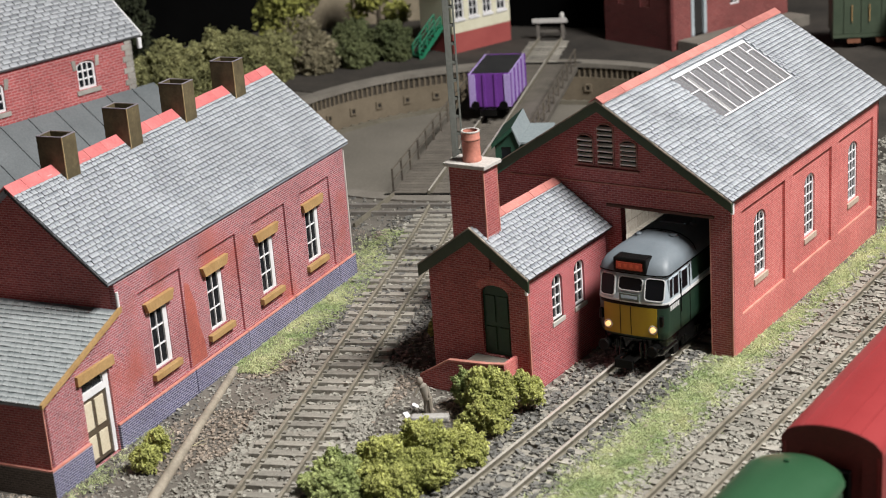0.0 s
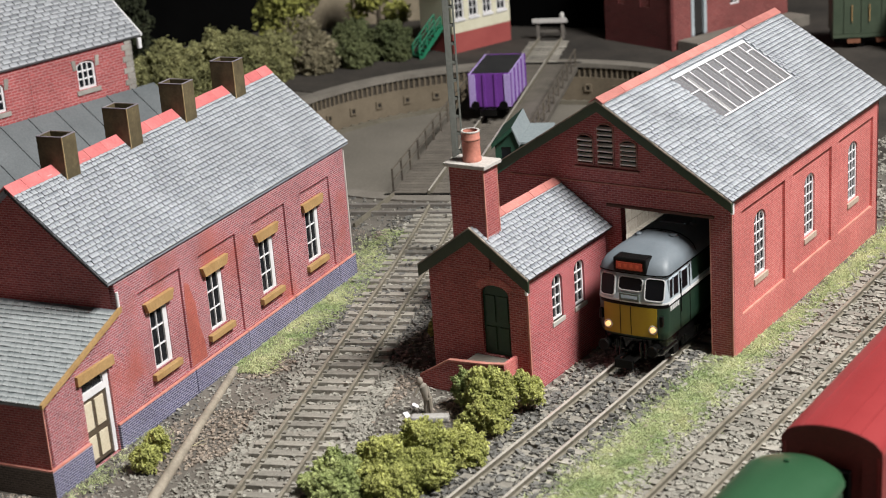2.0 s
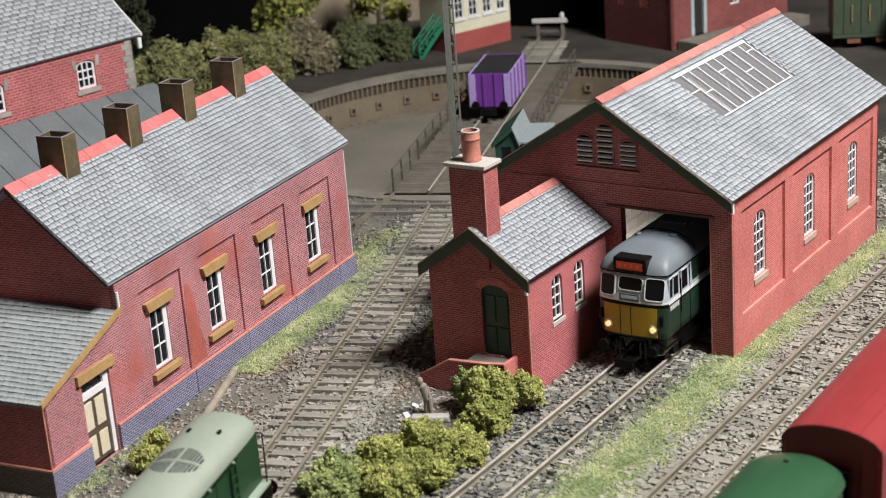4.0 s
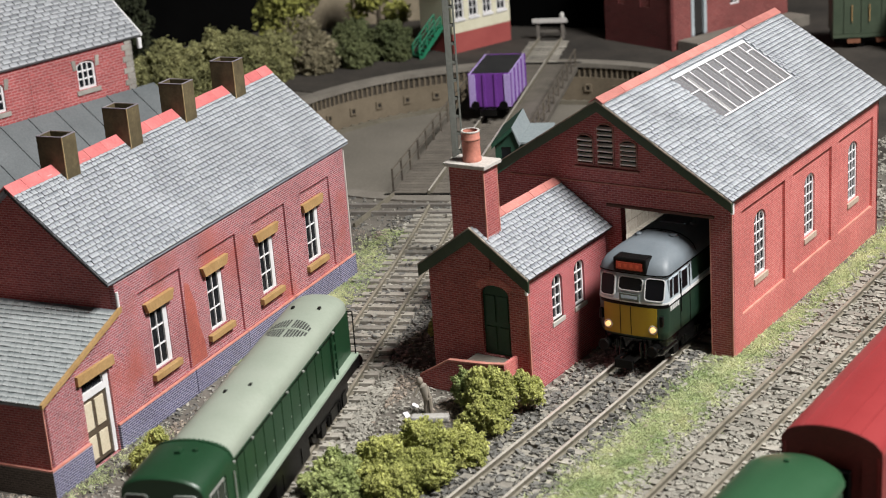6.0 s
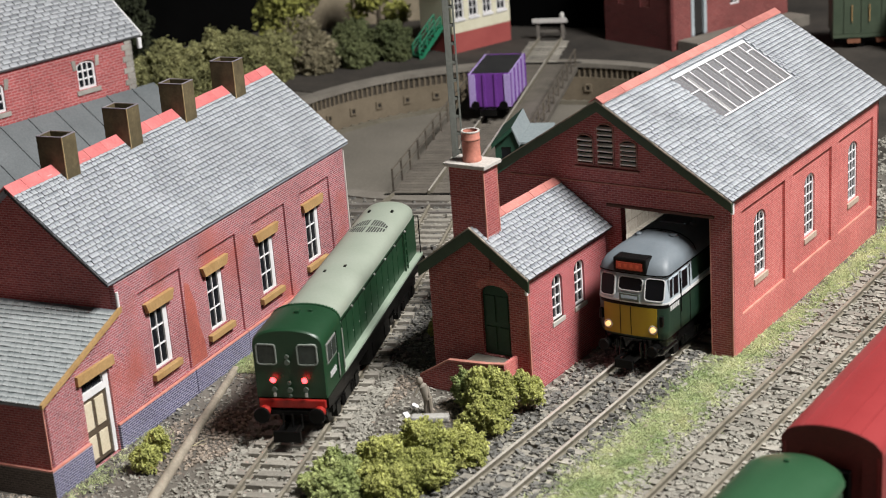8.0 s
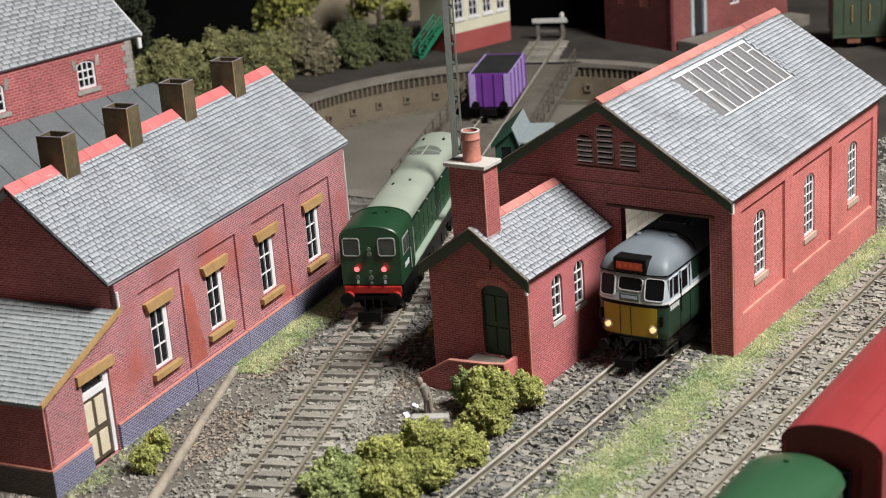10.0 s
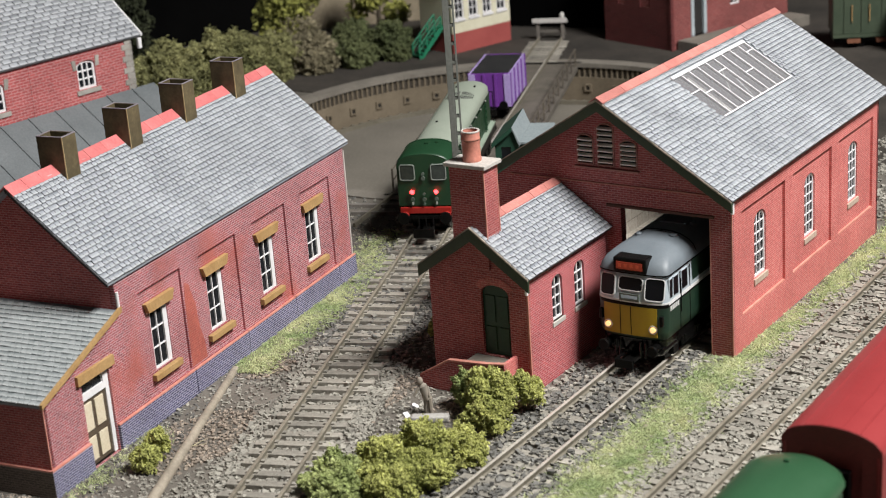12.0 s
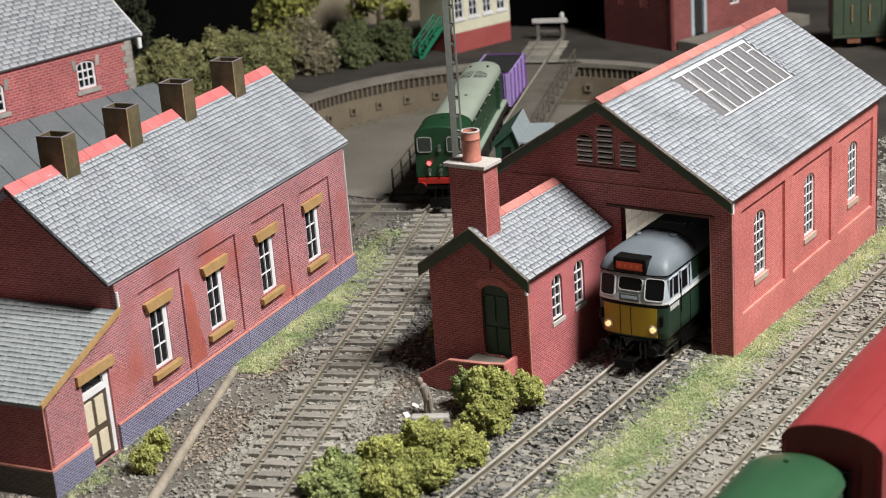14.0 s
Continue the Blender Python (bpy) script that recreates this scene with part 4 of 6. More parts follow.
# ---- the green engine that runs: cab, long bonnet, walkway ----
def green_engine():
    t = thing("diesel_locomotive", Matrix.Identity(4), "dark green model diesel with pale roof and red tail lamps", "locomotive")
    H = 13.7
    cabp = arc_profile(H, 40.6, 47.2, 19.6)

    def cab_section(y, k, dz=0.0):
        return [(x * k, y + 1.0 * (abs(x) / H) ** 2.5 * (1 if y < 3 else 0), z if z < 20 else z + dz) for x, z in cabp]
    part("cab", loft_bm([cab_section(0.0, 0.975, -0.7), cab_section(0.5, 0.99, -0.2), cab_section(1.3, 1.0), cab_section(25.5, 1.0)]), LOCO_GREEN, t, "green driver's cab", True)
    # front windows and fittings
    def rounded(xa, xb, za, zb, r):
        return [(cx + r * math.cos(radians(q)), cz + r * math.sin(radians(q))) for cx, cz, q0 in ((xb - r, za + r, 270), (xb - r, zb - r, 0), (xa + r, zb - r, 90), (xa + r, za + r, 180)) for q in (q0, q0 + 30, q0 + 60, q0 + 90)]
    for x0, x1 in ((-12.0, -4.2), (3.8, 11.6)):
        w = part("cab_window", turned(slab_bm(rounded(x0, x1, 33.0, 41.3, 1.3), [rounded(x0 + 0.45, x1 - 0.45, 33.45, 40.85, 0.9)], 0.7), Matrix.Translation((0, -0.35, 0)) @ pose(0, 0, 0, 0, 0, 1.6 * (1 if x0 > 0 else -1))), FRAME_GREY, t, "grey-framed cab window")
        part("pane", turned(box_bm(x0 + 0.5, x1 - 0.5, -0.15, 0.15, 33.4, 40.9), pose(0, 0, 0, 0, 0, 1.6 * (1 if x0 > 0 else -1))), CAB_GLASS, w)
    for side in (-1, 1):
        w = part("cab_window", box_bm(side * 13.75 - 0.25, side * 13.75 + 0.25, 4.5, 16.5, 31.6, 39.6, 0.2), SILVER, t, "pale-framed side window")
        for a, b in ((5.2, 10.2), (10.8, 15.8)):
            part("pane", box_bm(side * 14.0 - 0.1, side * 14.0 + 0.1, a, b, 32.3, 38.9), CAB_GLASS, w)
        for i in range(5):
            part("side_mark", box_bm(side * 13.8 - 0.12, side * 13.8 + 0.12, 7.0 + i * 1.6, 8.1 + i * 1.6, 25.2, 27.4), LINE_WHITE, t, "small white bar")
        part("cab_door_seam", box_bm(side * 13.75 - 0.15, side * 13.75 + 0.15, 17.6, 18.0, 20.5, 39.6), FRAME_BLACK, t)
        part("cab_handrail", cyl_bm((side * 14.3, 17.0, 22), (side * 14.3, 17.0, 31), 0.28, 6), SILVER, t)
        part("cab_handrail", cyl_bm((side * 14.3, 24.0, 22), (side * 14.3, 24.0, 38), 0.28, 6), SILVER, t)
    for x in (-6.05, 6.05):
        part("tail_lamp", cyl_bm((x, -0.1, 27.3), (x, -0.9, 27.3), 1.15, 14), LAMP_RED, t, "lit red tail lamp", True)
        part("lamp_rim", lathe_turned(x, -0.35, 27.3, 1.5), LOCO_GREEN, t)
        part("marker_disc", cyl_bm((x, 0.1, 23.4), (x, -0.6, 23.4), 0.95, 12), LAMP_OFF, t, "grey marker disc", True)
        part("lamp_bracket", box_bm(x - 0.4, x + 0.4, -0.7, 0.2, 20.6, 22.0), SILVER, t)
    for z, r in ((36.4, 0.8), (34.2, 1.0), (26.0, 0.7), (23.2, 1.0), (20.8, 0.6)):
        part("marker_disc", cyl_bm((-0.1, 0.1, z), (-0.1, -0.7, z), r, 12), LAMP_OFF, t, "grey marker disc", True)
    part("buffer_beam", box_bm(-12.9, 12.9, 0.1, 1.8, 15.6, 19.0, 0.5), BUFFER_RED, t, "bright red buffer beam")
    part("beam_lip", box_bm(-13.0, 13.0, -0.2, 2.0, 13.0, 14.6), FRAME_BLACK, t)
    buffers(t, 0.2, -1, 14.6, head=3.2, stock=2.3)
    coupling(t, 1.0, -1)
    for x in (-3.6, 0, 3.6):
        part("brake_pipe", cyl_bm((x, -1.0, 13.8), (x, -1.6, 7.5), 0.45, 6), FRAME_BLACK, t)
    part("horn", box_bm(-1.0, 1.0, 15.5, 18.5, 46.5, 48.2, 0.3), LOCO_GREEN, t)
    part("horn", cyl_bm((4.6, 19, 45.6), (4.6, 19, 47.6), 0.9, 10), LOCO_GREEN, t)
    part("cab_roof_rim", loft_bm([[(x * 1.012, y, z + (0.25 if z > 30 else 0)) for x, z in cabp[2:]] + [(x * 0.97, y, z - 0.8) for x, z in reversed(cabp[2:])] for y in (24.9, 25.9)]), LOCO_GREEN, t)
    for i in range(24):
        a = math.pi * (i + 0.5) / 24
        x = 12.6 * math.cos(a)
        part("rim_tooth", box_bm(x - 0.22, x + 0.22, 25.5, 27.2, 41.0 + 5.6 * math.sin(a) ** 0.8 - 0.2, 41.0 + 5.6 * math.sin(a) ** 0.8 + 0.5), LOCO_GREEN, t)
    # bonnet
    HB = 11.0
    body = [(-HB, 20.2), (HB, 20.2), (HB, 38.2), (-HB, 38.2)]
    part("bonnet", prism_bm(body, 25.4, 159.0), LOCO_GREEN, t, "long green engine bonnet")
    rp = arc_profile(HB + 0.15, 39.6, 45.6, 38.2)
    secs = [[(x, y, z) for x, z in rp] for y in (25.9, 151.5)]
    for y, k in ((156.0, 0.97), (158.8, 0.9), (160.2, 0.78)):
        secs.append([(x * (0.5 + k / 2), y, 38.2 + (z - 38.2) * k) for x, z in rp])
    part("bonnet_roof", loft_bm(secs), LOCO_ROOF, t, "pale grey-green curved roof", True)
    # fan grille on the roof
    def on_roof(x0, x1, y0, y1, low, high):
        """A strip that follows the roof's curve."""
        def rz(x):
            return 39.6 + 6.0 * (1 - abs(x / (HB + 0.15)) ** 2.2) ** (1 / 2.2)
        xs = [x0 + (x1 - x0) * i / 6 for i in range(7)]
        return loft_bm([[(x, y0, rz(x) + low), (x, y1, rz(x) + low), (x, y1, rz(x) + high), (x, y0, rz(x) + high)] for x in xs])
    fan = part("fan_grille", on_roof(-8.1, 8.1, 121.5, 122.5, -0.05, 0.16), LOCO_ROOF, t, "round roof fan grille")
    for i in range(-7, 8):
        x = i * 1.05
        y = math.sqrt(8.3 ** 2 - x * x)
        if i and y > 1.6:
            for a, b in ((122.8, 122 + y), (122 - y, 121.2)):
                part("grille_slot", on_roof(x - 0.32, x + 0.32, a, b, -0.1, 0.05), FAN_DARK, fan)
    for x, y in ((3.2, 72), (-3.6, 66), (5.4, 143), (-5.0, 143)):
        part("lifting_eye", box_bm(x - 0.5, x + 0.5, y - 1.0, y + 1.0, 44.4, 45.7), FRAME_BLACK, t)
    for side in (-1, 1):
        part("walkway", box_bm(side * 12.3 - 1.4, side * 12.3 + 1.4, 25.6, 160.0, 19.2, 20.4, 0.1), WALKWAY, t, "pale green walkway")
        part("solebar", box_bm(side * 12.8 - 0.8, side * 12.8 + 0.8, 2.0, 160.0, 15.0, 19.2), FRAME_BLACK, t)
        # doors along the bonnet
        y = 28.0
        for w in (6.2, 6.6, 9.4, 9.4, 9.4, 9.4, 9.4, 9.4, 9.4, 9.4, 8.0, 12.0):
            d = part("bonnet_door", box_bm(side * 11.1 - 0.2, side * 11.1 + 0.2, y, y + w - 0.7, 21.4, 37.2, 0.12), LOCO_GREEN, t)
            if 40 < y < 100:
                part("door_handle", box_bm(side * 11.35 - 0.15, side * 11.35 + 0.15, y + w - 1.9, y + w - 1.4, 27.0, 27.5), SILVER, d)
            y += w
        part("grab_rail", cyl_bm((side * 11.9, 26.5, 37.9), (side * 11.9, 140, 37.9), 0.22, 6), FRAME_BLACK, t, "thin handrail with pale knobs")
        for y in (30, 47.5, 66, 83, 101, 118, 137):
            part("rail_knob", turned(lathe_bm([(0.01, -0.6), (0.5, -0.35), (0.62, 0), (0.5, 0.35), (0.01, 0.6)], 8), pose(side * 11.9, y, 37.9)), SILVER, t, "", True)
        # steps and posts near the rear
        for dy in (0, 4.0):
            part("ladder_stile", box_bm(side * 12.0 - 0.35, side * 12.0 + 0.35, 134.0 + dy - 0.35, 134.0 + dy + 0.35, 20.4, 37.5), LOCO_GREEN, t)
        for z in (23, 26.5, 30, 33.5):
            part("ladder_rung", box_bm(side * 12.0 - 0.3, side * 12.0 + 0.3, 134.0, 138.0, z - 0.3, z + 0.3), LOCO_GREEN, t)
        part("ladder_handrail", cyl_bm((side * 13.0, 158.6, 20), (side * 13.0, 158.6, 38), 0.3, 6), FRAME_BLACK, t)
        part("ladder_handrail", cyl_bm((side * 10.8, 158.6, 38), (side * 13.0, 158.6, 38), 0.3, 6), FRAME_BLACK, t)
        part("tank", box_bm(side * 9.5 - 3, side * 9.5 + 3, 62, 98, 6.5, 15, 0.4), FRAME_BLACK, t, "black underslung tank")
        for y in (70, 90):
            part("tank_strap", box_bm(side * 12.6 - 0.2, side * 12.6 + 0.2, y - 1.4, y + 1.4, 7.5, 14.4), FRAME_BLACK, t)
    part("underframe", box_bm(-12, 12, 1.6, 160, 14.0, 19.3), FRAME_BLACK, t)
    part("rear_beam", box_bm(-13.4, 13.4, 159.6, 161.2, 13.6, 19.6, 0.2), FRAME_BLACK, t)
    buffers(t, 161.2, 1, 14.6)
    coupling(t, 160, 1)
    bogie(t, 30)
    bogie(t, 128)
    return t


def lathe_turned(x, y, z, r):
    return turned(lathe_bm([(r, 0.0), (r, 0.5), (r - 0.35, 0.5), (r - 0.35, 0.0)], 14), pose(x, y, z) @ pose(0, 0, 0, 90))


FAN_DARK = paint("dark_fan_well", (0.02, 0.022, 0.02), (0.04, 0.042, 0.04), 0.7)
ENGINE = green_engine()


# ---- two-tone engine standing in the shed ----
def shed_engine():
    t = thing("diesel_locomotive", at(-29.8, -31.0, 0, 0.7), "green and grey model diesel with yellow front in the shed", "locomotive")
    LEN = 160.0

    def plan(w, f, bulge=3.2, back=0.0):
        n = 12
        pts = []
        for i in range(n + 1):
            q = -1 + 2 * i / n
            pts.append((w * math.copysign(abs(math.sin(q * math.pi / 2)), q), f + bulge * (1 - math.cos(q * math.pi / 2)) ** 1.4))
        return pts + [(w, LEN - back), (-w, LEN - back)]

    def skin(rows):
        return loft_bm([[(x, y, z) for x, y in plan(w, f, b)] for z, w, f, b in rows])
    part("lower_body", skin([(15.6, 13.6, 1.0, 4.0), (17.0, 14.6, 0.2, 4.2), (20, 15.0, 0.0, 4.2), (30.2, 15.0, 0.0, 4.2)]), GREEN_26, t, "dark green lower body", True)
    part("lining", skin([(30.9, 15.12, -0.1, 4.2), (31.7, 15.12, -0.1, 4.2)]), LINE_WHITE, t, "white lining band", True)
    part("lining_edge", skin([(29.5, 15.1, -0.08, 4.2), (30.9, 15.1, -0.08, 4.2)]), FRAME_BLACK, t, "", True)
    part("cab_band", skin([(31.4, 15.0, 0.0, 4.2), (32.4, 15.0, 0.1, 4.2), (42.2, 14.5, 2.6, 4.2)]), WHITE_26, t, "pale grey window band", True)
    part("body_side", box_bm(-14.96, 14.96, 26.0, LEN - 0.5, 31.3, 42.4), GREEN_26, t, "dark green upper side")
    part("roof", skin([(42.2, 14.9, 1.9, 3.4), (44.2, 14.7, 2.5, 3.5), (46.6, 13.6, 4.2, 4.2), (48.6, 11.4, 7.4, 5.5), (50.2, 8.2, 12.5, 6.0), (51.0, 4.6, 18.5, 5.0), (51.2, 1.0, 24.0, 2.0)]), GREY_26, t, "grey domed roof", True)
    part("gutter", skin([(42.0, 15.1, 1.8, 3.4), (42.5, 15.1, 1.8, 3.4)]), FRAME_BLACK, t, "", True)
    def front_y(x):
        return 4.2 * (1 - math.sqrt(1 - (x / 15.0) ** 2)) ** 1.4
    xs = [-11.8 + 23.0 * i / 14 for i in range(15)]
    part("yellow_panel", loft_bm([[(x, front_y(x) - 0.16, 17.2), (x, front_y(x) - 0.16, 29.4), (x, front_y(x) + 0.6, 29.4), (x, front_y(x) + 0.6, 17.2)] for x in xs]), YELLOW_26, t, "yellow warning panel", True)
    for x in (-4.2, 0.4):
        part("gangway_seam", box_bm(x - 0.15, x + 0.15, front_y(x) - 0.24, 0.4, 17.4, 29.3), FRAME_BLACK, t)
    tilt = Matrix.Translation((0, 0.0, 31.4)) @ pose(0, 0, 0, -13.0) @ Matrix.Translation((0, 0, -31.4))

    def pane(x0, x1, z0, z1, y, rz):
        m = tilt @ Matrix.Translation(((x0 + x1) / 2, y, 0)) @ pose(0, 0, 0, 0, 0, rz)
        h = (x1 - x0) / 2
        def rounded(x, za, zb, r):
            return [(cx + r * math.cos(radians(q)), cz + r * math.sin(radians(q))) for cx, cz, q0 in ((x - r, za + r, 270), (x - r, zb - r, 0), (-x + r, zb - r, 90), (-x + r, za + r, 180)) for q in (q0, q0 + 30, q0 + 60, q0 + 90)]
        w = part("cab_window", turned(slab_bm(rounded(h + 0.35, z0 - 0.35, z1 + 0.35, 1.6), [rounded(h, z0, z1, 1.3)], 0.9), m @ pose(0, -0.15, 0)), LINE_WHITE, t, "dark cab window in a bright frame")
        part("pane", turned(slab_bm(rounded(h + 0.05, z0 - 0.05, z1 + 0.05, 1.3), [], 0.3), m @ pose(0, 0.15, 0)), BLACK_PANE, w)
    pane(-13.6, -6.6, 33.0, 41.2, 0.3, -16)
    pane(-5.0, 5.0, 35.8, 40.8, -0.3, 0)
    pane(6.6, 13.9, 32.8, 41.2, 0.3, 16)
    for side in (-1, 1):
        for y0, y1 in ((5.0, 7.2), (8.4, 12.6), (16.0, 21.0)):
            w = part("cab_window", box_bm(side * 14.78 - 0.3, side * 14.78 + 0.3, y0 - 0.3, y1 + 0.3, 32.6, 40.8, 0.2), WHITE_26, t)
            part("pane", box_bm(side * 15.0 - 0.15, side * 15.0 + 0.15, y0, y1, 33.0, 40.4), BLACK_PANE, w)
        part("side_lining", box_bm(side * 15.05 - 0.1, side * 15.05 + 0.1, 4, LEN - 1, 30.3, 31.2), LINE_WHITE, t)
        for i in range(5):
            part("side_mark", box_bm(side * 15.1 - 0.1, side * 15.1 + 0.1, 5.0 + i * 1.7, 6.1 + i * 1.7, 27.6, 29.6), LINE_WHITE, t, "small white bar")
        for y in (14.4, 23.4):
            part("door_seam", box_bm(side * 15.02 - 0.1, side * 15.02 + 0.1, y - 0.2, y + 0.2, 17, 41), FRAME_BLACK, t)
        part("grab_handle", cyl_bm((side * 15.2, 14.8, 24), (side * 15.2, 14.8, 38), 0.25, 6), FRAME_BLACK, t)
        part("hose_bag", box_bm(side * 13.2 - 0.7, side * 13.2 + 0.7, 0.2, 1.6, 22.2, 26.4, 0.2), FRAME_BLACK, t)
    part("lamp_bracket", turned(slab_bm(rect(-4.2, 4.2, 31.6, 34.6), [rect(-3.6, 3.6, 32.4, 34.0)], 0.4), Matrix.Translation((0, -0.6, 0))), LAMP_OFF, t)
    # headcode box
    hb = part("headcode_box", box_bm(-7.4, 6.8, 1.3, 8.5, 42.6, 48.6, 0.8), FRAME_BLACK, t, "black headcode box with glowing orange panel")
    part("headcode_panel", box_bm(-5.9, 5.3, 1.0, 1.6, 44.0, 47.0), HEADCODE, hb, "orange backlit panel")
    for x in (-4.4, -1.9, 0.7, 3.2):
        part("headcode_mark", box_bm(x - 0.6, x + 0.6, 0.9, 1.1, 44.8, 46.3), HEADCODE_MARK, hb)
    for x in (-9.7, 9.7):
        part("head_lamp", cyl_bm((x, 0.6, 20.6), (x, -0.5, 20.6), 1.1, 16), LAMP_WARM, t, "lit warm head lamp", True)
        part("lamp_rim", lathe_turned(x, 0.3, 20.6, 1.8), SILVER, t)
    part("roof_hatch", box_bm(-6, 6, 40, 52, 50.4, 51.5, 0.3), GREY_26, t)
    part("roof_vent", lathe_bm([(1.7, 50.2), (1.7, 51.2), (0.01, 51.3)], 12, 6.5, 27), GREY_26, t)
    part("roof_seam", loft_bm([[(x, y, z) for x, z in ((-13.8, 46.4), (-8, 50.3), (0, 51.5), (8, 50.3), (13.8, 46.4), (13.6, 46.0), (8, 49.8), (0, 51.0), (-8, 49.8), (-13.6, 46.0))] for y in (29, 29.4)]), FRAME_BLACK, t)
    for y in (30.5, 60.0):
        arc = [(-14.7, 44.2), (-13.6, 46.6), (-11.4, 48.6), (-8.2, 50.2), (-4.6, 51.0), (-1, 51.2), (1, 51.2), (4.6, 51.0), (8.2, 50.2), (11.4, 48.6), (13.6, 46.6), (14.7, 44.2)]
        part("roof_rib", loft_bm([[(x, v, z + 0.28) for x, z in arc] + [(x, v, z - 0.6) for x, z in arc[::-1]] for v in (y, y + 0.45)]), FRAME_BLACK, t)
    for x, y in ((-7.2, 24), (7.4, 44), (-6.8, 48)):
        part("roof_rivet", lathe_bm([(1.3, 49.6), (1.3, 51.0), (0.9, 51.4), (0.01, 51.4)], 12, x, y), GREY_26, t, "", True)
    part("underframe", box_bm(-12.5, 12.5, 5.5, LEN, 10.5, 16.0, 0.3), FRAME_BLACK, t)
    part("valance", loft_bm([[(x, y, z) for x, y in plan(w, f, 4.2, LEN - 15)] for z, w, f in ((7.6, 10.4, 3.2), (8.4, 11.8, 2.0), (10.6, 13.2, 1.0), (15.7, 13.7, 0.6))]), GLOSS_BLACK, t, "black rounded valance below the cab", True)
    buffers(t, 1.6, -1, 12.6, shank=GLOSS_BLACK, head=2.4, stock=2.0)
    for x in (-6.5, -4.6, 4.2, 6.4):
        part("brake_pipe", cyl_bm((x, 0.2, 14.6), (x, -0.6, 8.2), 0.5, 8), GLOSS_BLACK, t, "", True)
    coupling(t, 3.0, -1, 7.2, 3.8, 1.9)
    part("air_tank", cyl_bm((12.4, 1.0, 11.6), (12.4, 13.0, 11.6), 1.3, 10), GLOSS_BLACK, t, "glossy black pipe under the cab", True)
    bogie(t, 28)
    bogie(t, 128)
    return t


BLACK_PANE = glass("black_cab_glass", (0.003, 0.003, 0.004), 0.3)
HEADCODE = glow("orange_headcode", (0.2, 0.024, 0.01), 0.4)
HEADCODE_MARK = glow("pale_headcode_mark", (0.3, 0.05, 0.02), 0.4)
shed_engine()


# ---- coaches beside the shed ----
def red_coach():
    t = thing("railway_coach", at(92.0, -136.5, 0, 0.3), "maroon model railway coach with shiny curved roof", "coach")
    L, H = 260.0, 15.4
    part("body", prism_bm([(-H + 0.6, 9.5), (H - 0.6, 9.5), (H - 0.2, 16), (H - 0.2, 40.5), (-H + 0.2, 40.5), (-H + 0.2, 16)], 1.0, L), MAROON, t, "maroon coach side")
    rp = arc_profile(H + 0.4, 40.6, 47.4, 40.2, 18, 2.05)
    part("roof", prism_bm(rp, 0.0, L + 1), MAROON_ROOF, t, "glossy red roof", True)
    for x in (-8.5, -3.0, 3.0, 8.5):
        zt = 40.6 + 6.8 * math.sqrt(1 - (x / 15.8) ** 2)
        part("roof_strip", box_bm(x - 0.25, x + 0.25, 0.2, L + 0.8, zt - 0.3, zt + 0.12), MAROON_ROOF, t)
    part("coach_end", turned(slab_bm([(x, z) for x, z in rp[2:]] + [(-H, 10), (H, 10)], [rect(-9.5, 9.5, 11.5, 38.0)], 0.8), Matrix.Translation((0, -0.35, 0))), MAROON_DARK, t, "dark maroon coach end")
    part("end_panel", box_bm(-9.6, 9.6, 0.5, 0.95, 11, 38.4), MAROON_DARK, t)
    for x in (-14.6, 14.6):
        part("end_post", box_bm(x - 0.4, x + 0.4, -0.5, 0.5, 10, 40), MAROON, t)
    part("gangway", turned(slab_bm(rect(-6.2, 6.2, 11, 34), [rect(-4.8, 4.8, 11.1, 32.4)], 2.6), Matrix.Translation((0, -2.3, 0))), FRAME_BLACK, t, "black folded gangway")
    part("underframe", box_bm(-12, 12, 2, L - 2, 8.0, 10.5), FRAME_BLACK, t)
    for side in (-1, 1):
        for i in range(12):
            y = 10 + i * 20.5
            w = part("coach_window", box_bm(side * (H - 0.15) - 0.2, side * (H - 0.15) + 0.2, y, y + 13, 25, 36, 0.3), SILVER, t)
            part("pane", box_bm(side * (H + 0.1) - 0.1, side * (H + 0.1) + 0.1, y + 0.8, y + 12.2, 25.8, 35.2), PANE, w)
    buffers(t, 0.0, -1, 13.0, shank=FRAME_BLACK)
    coupling(t, 1.0, -1)
    bogie(t, 34)
    bogie(t, L - 34)
    return t


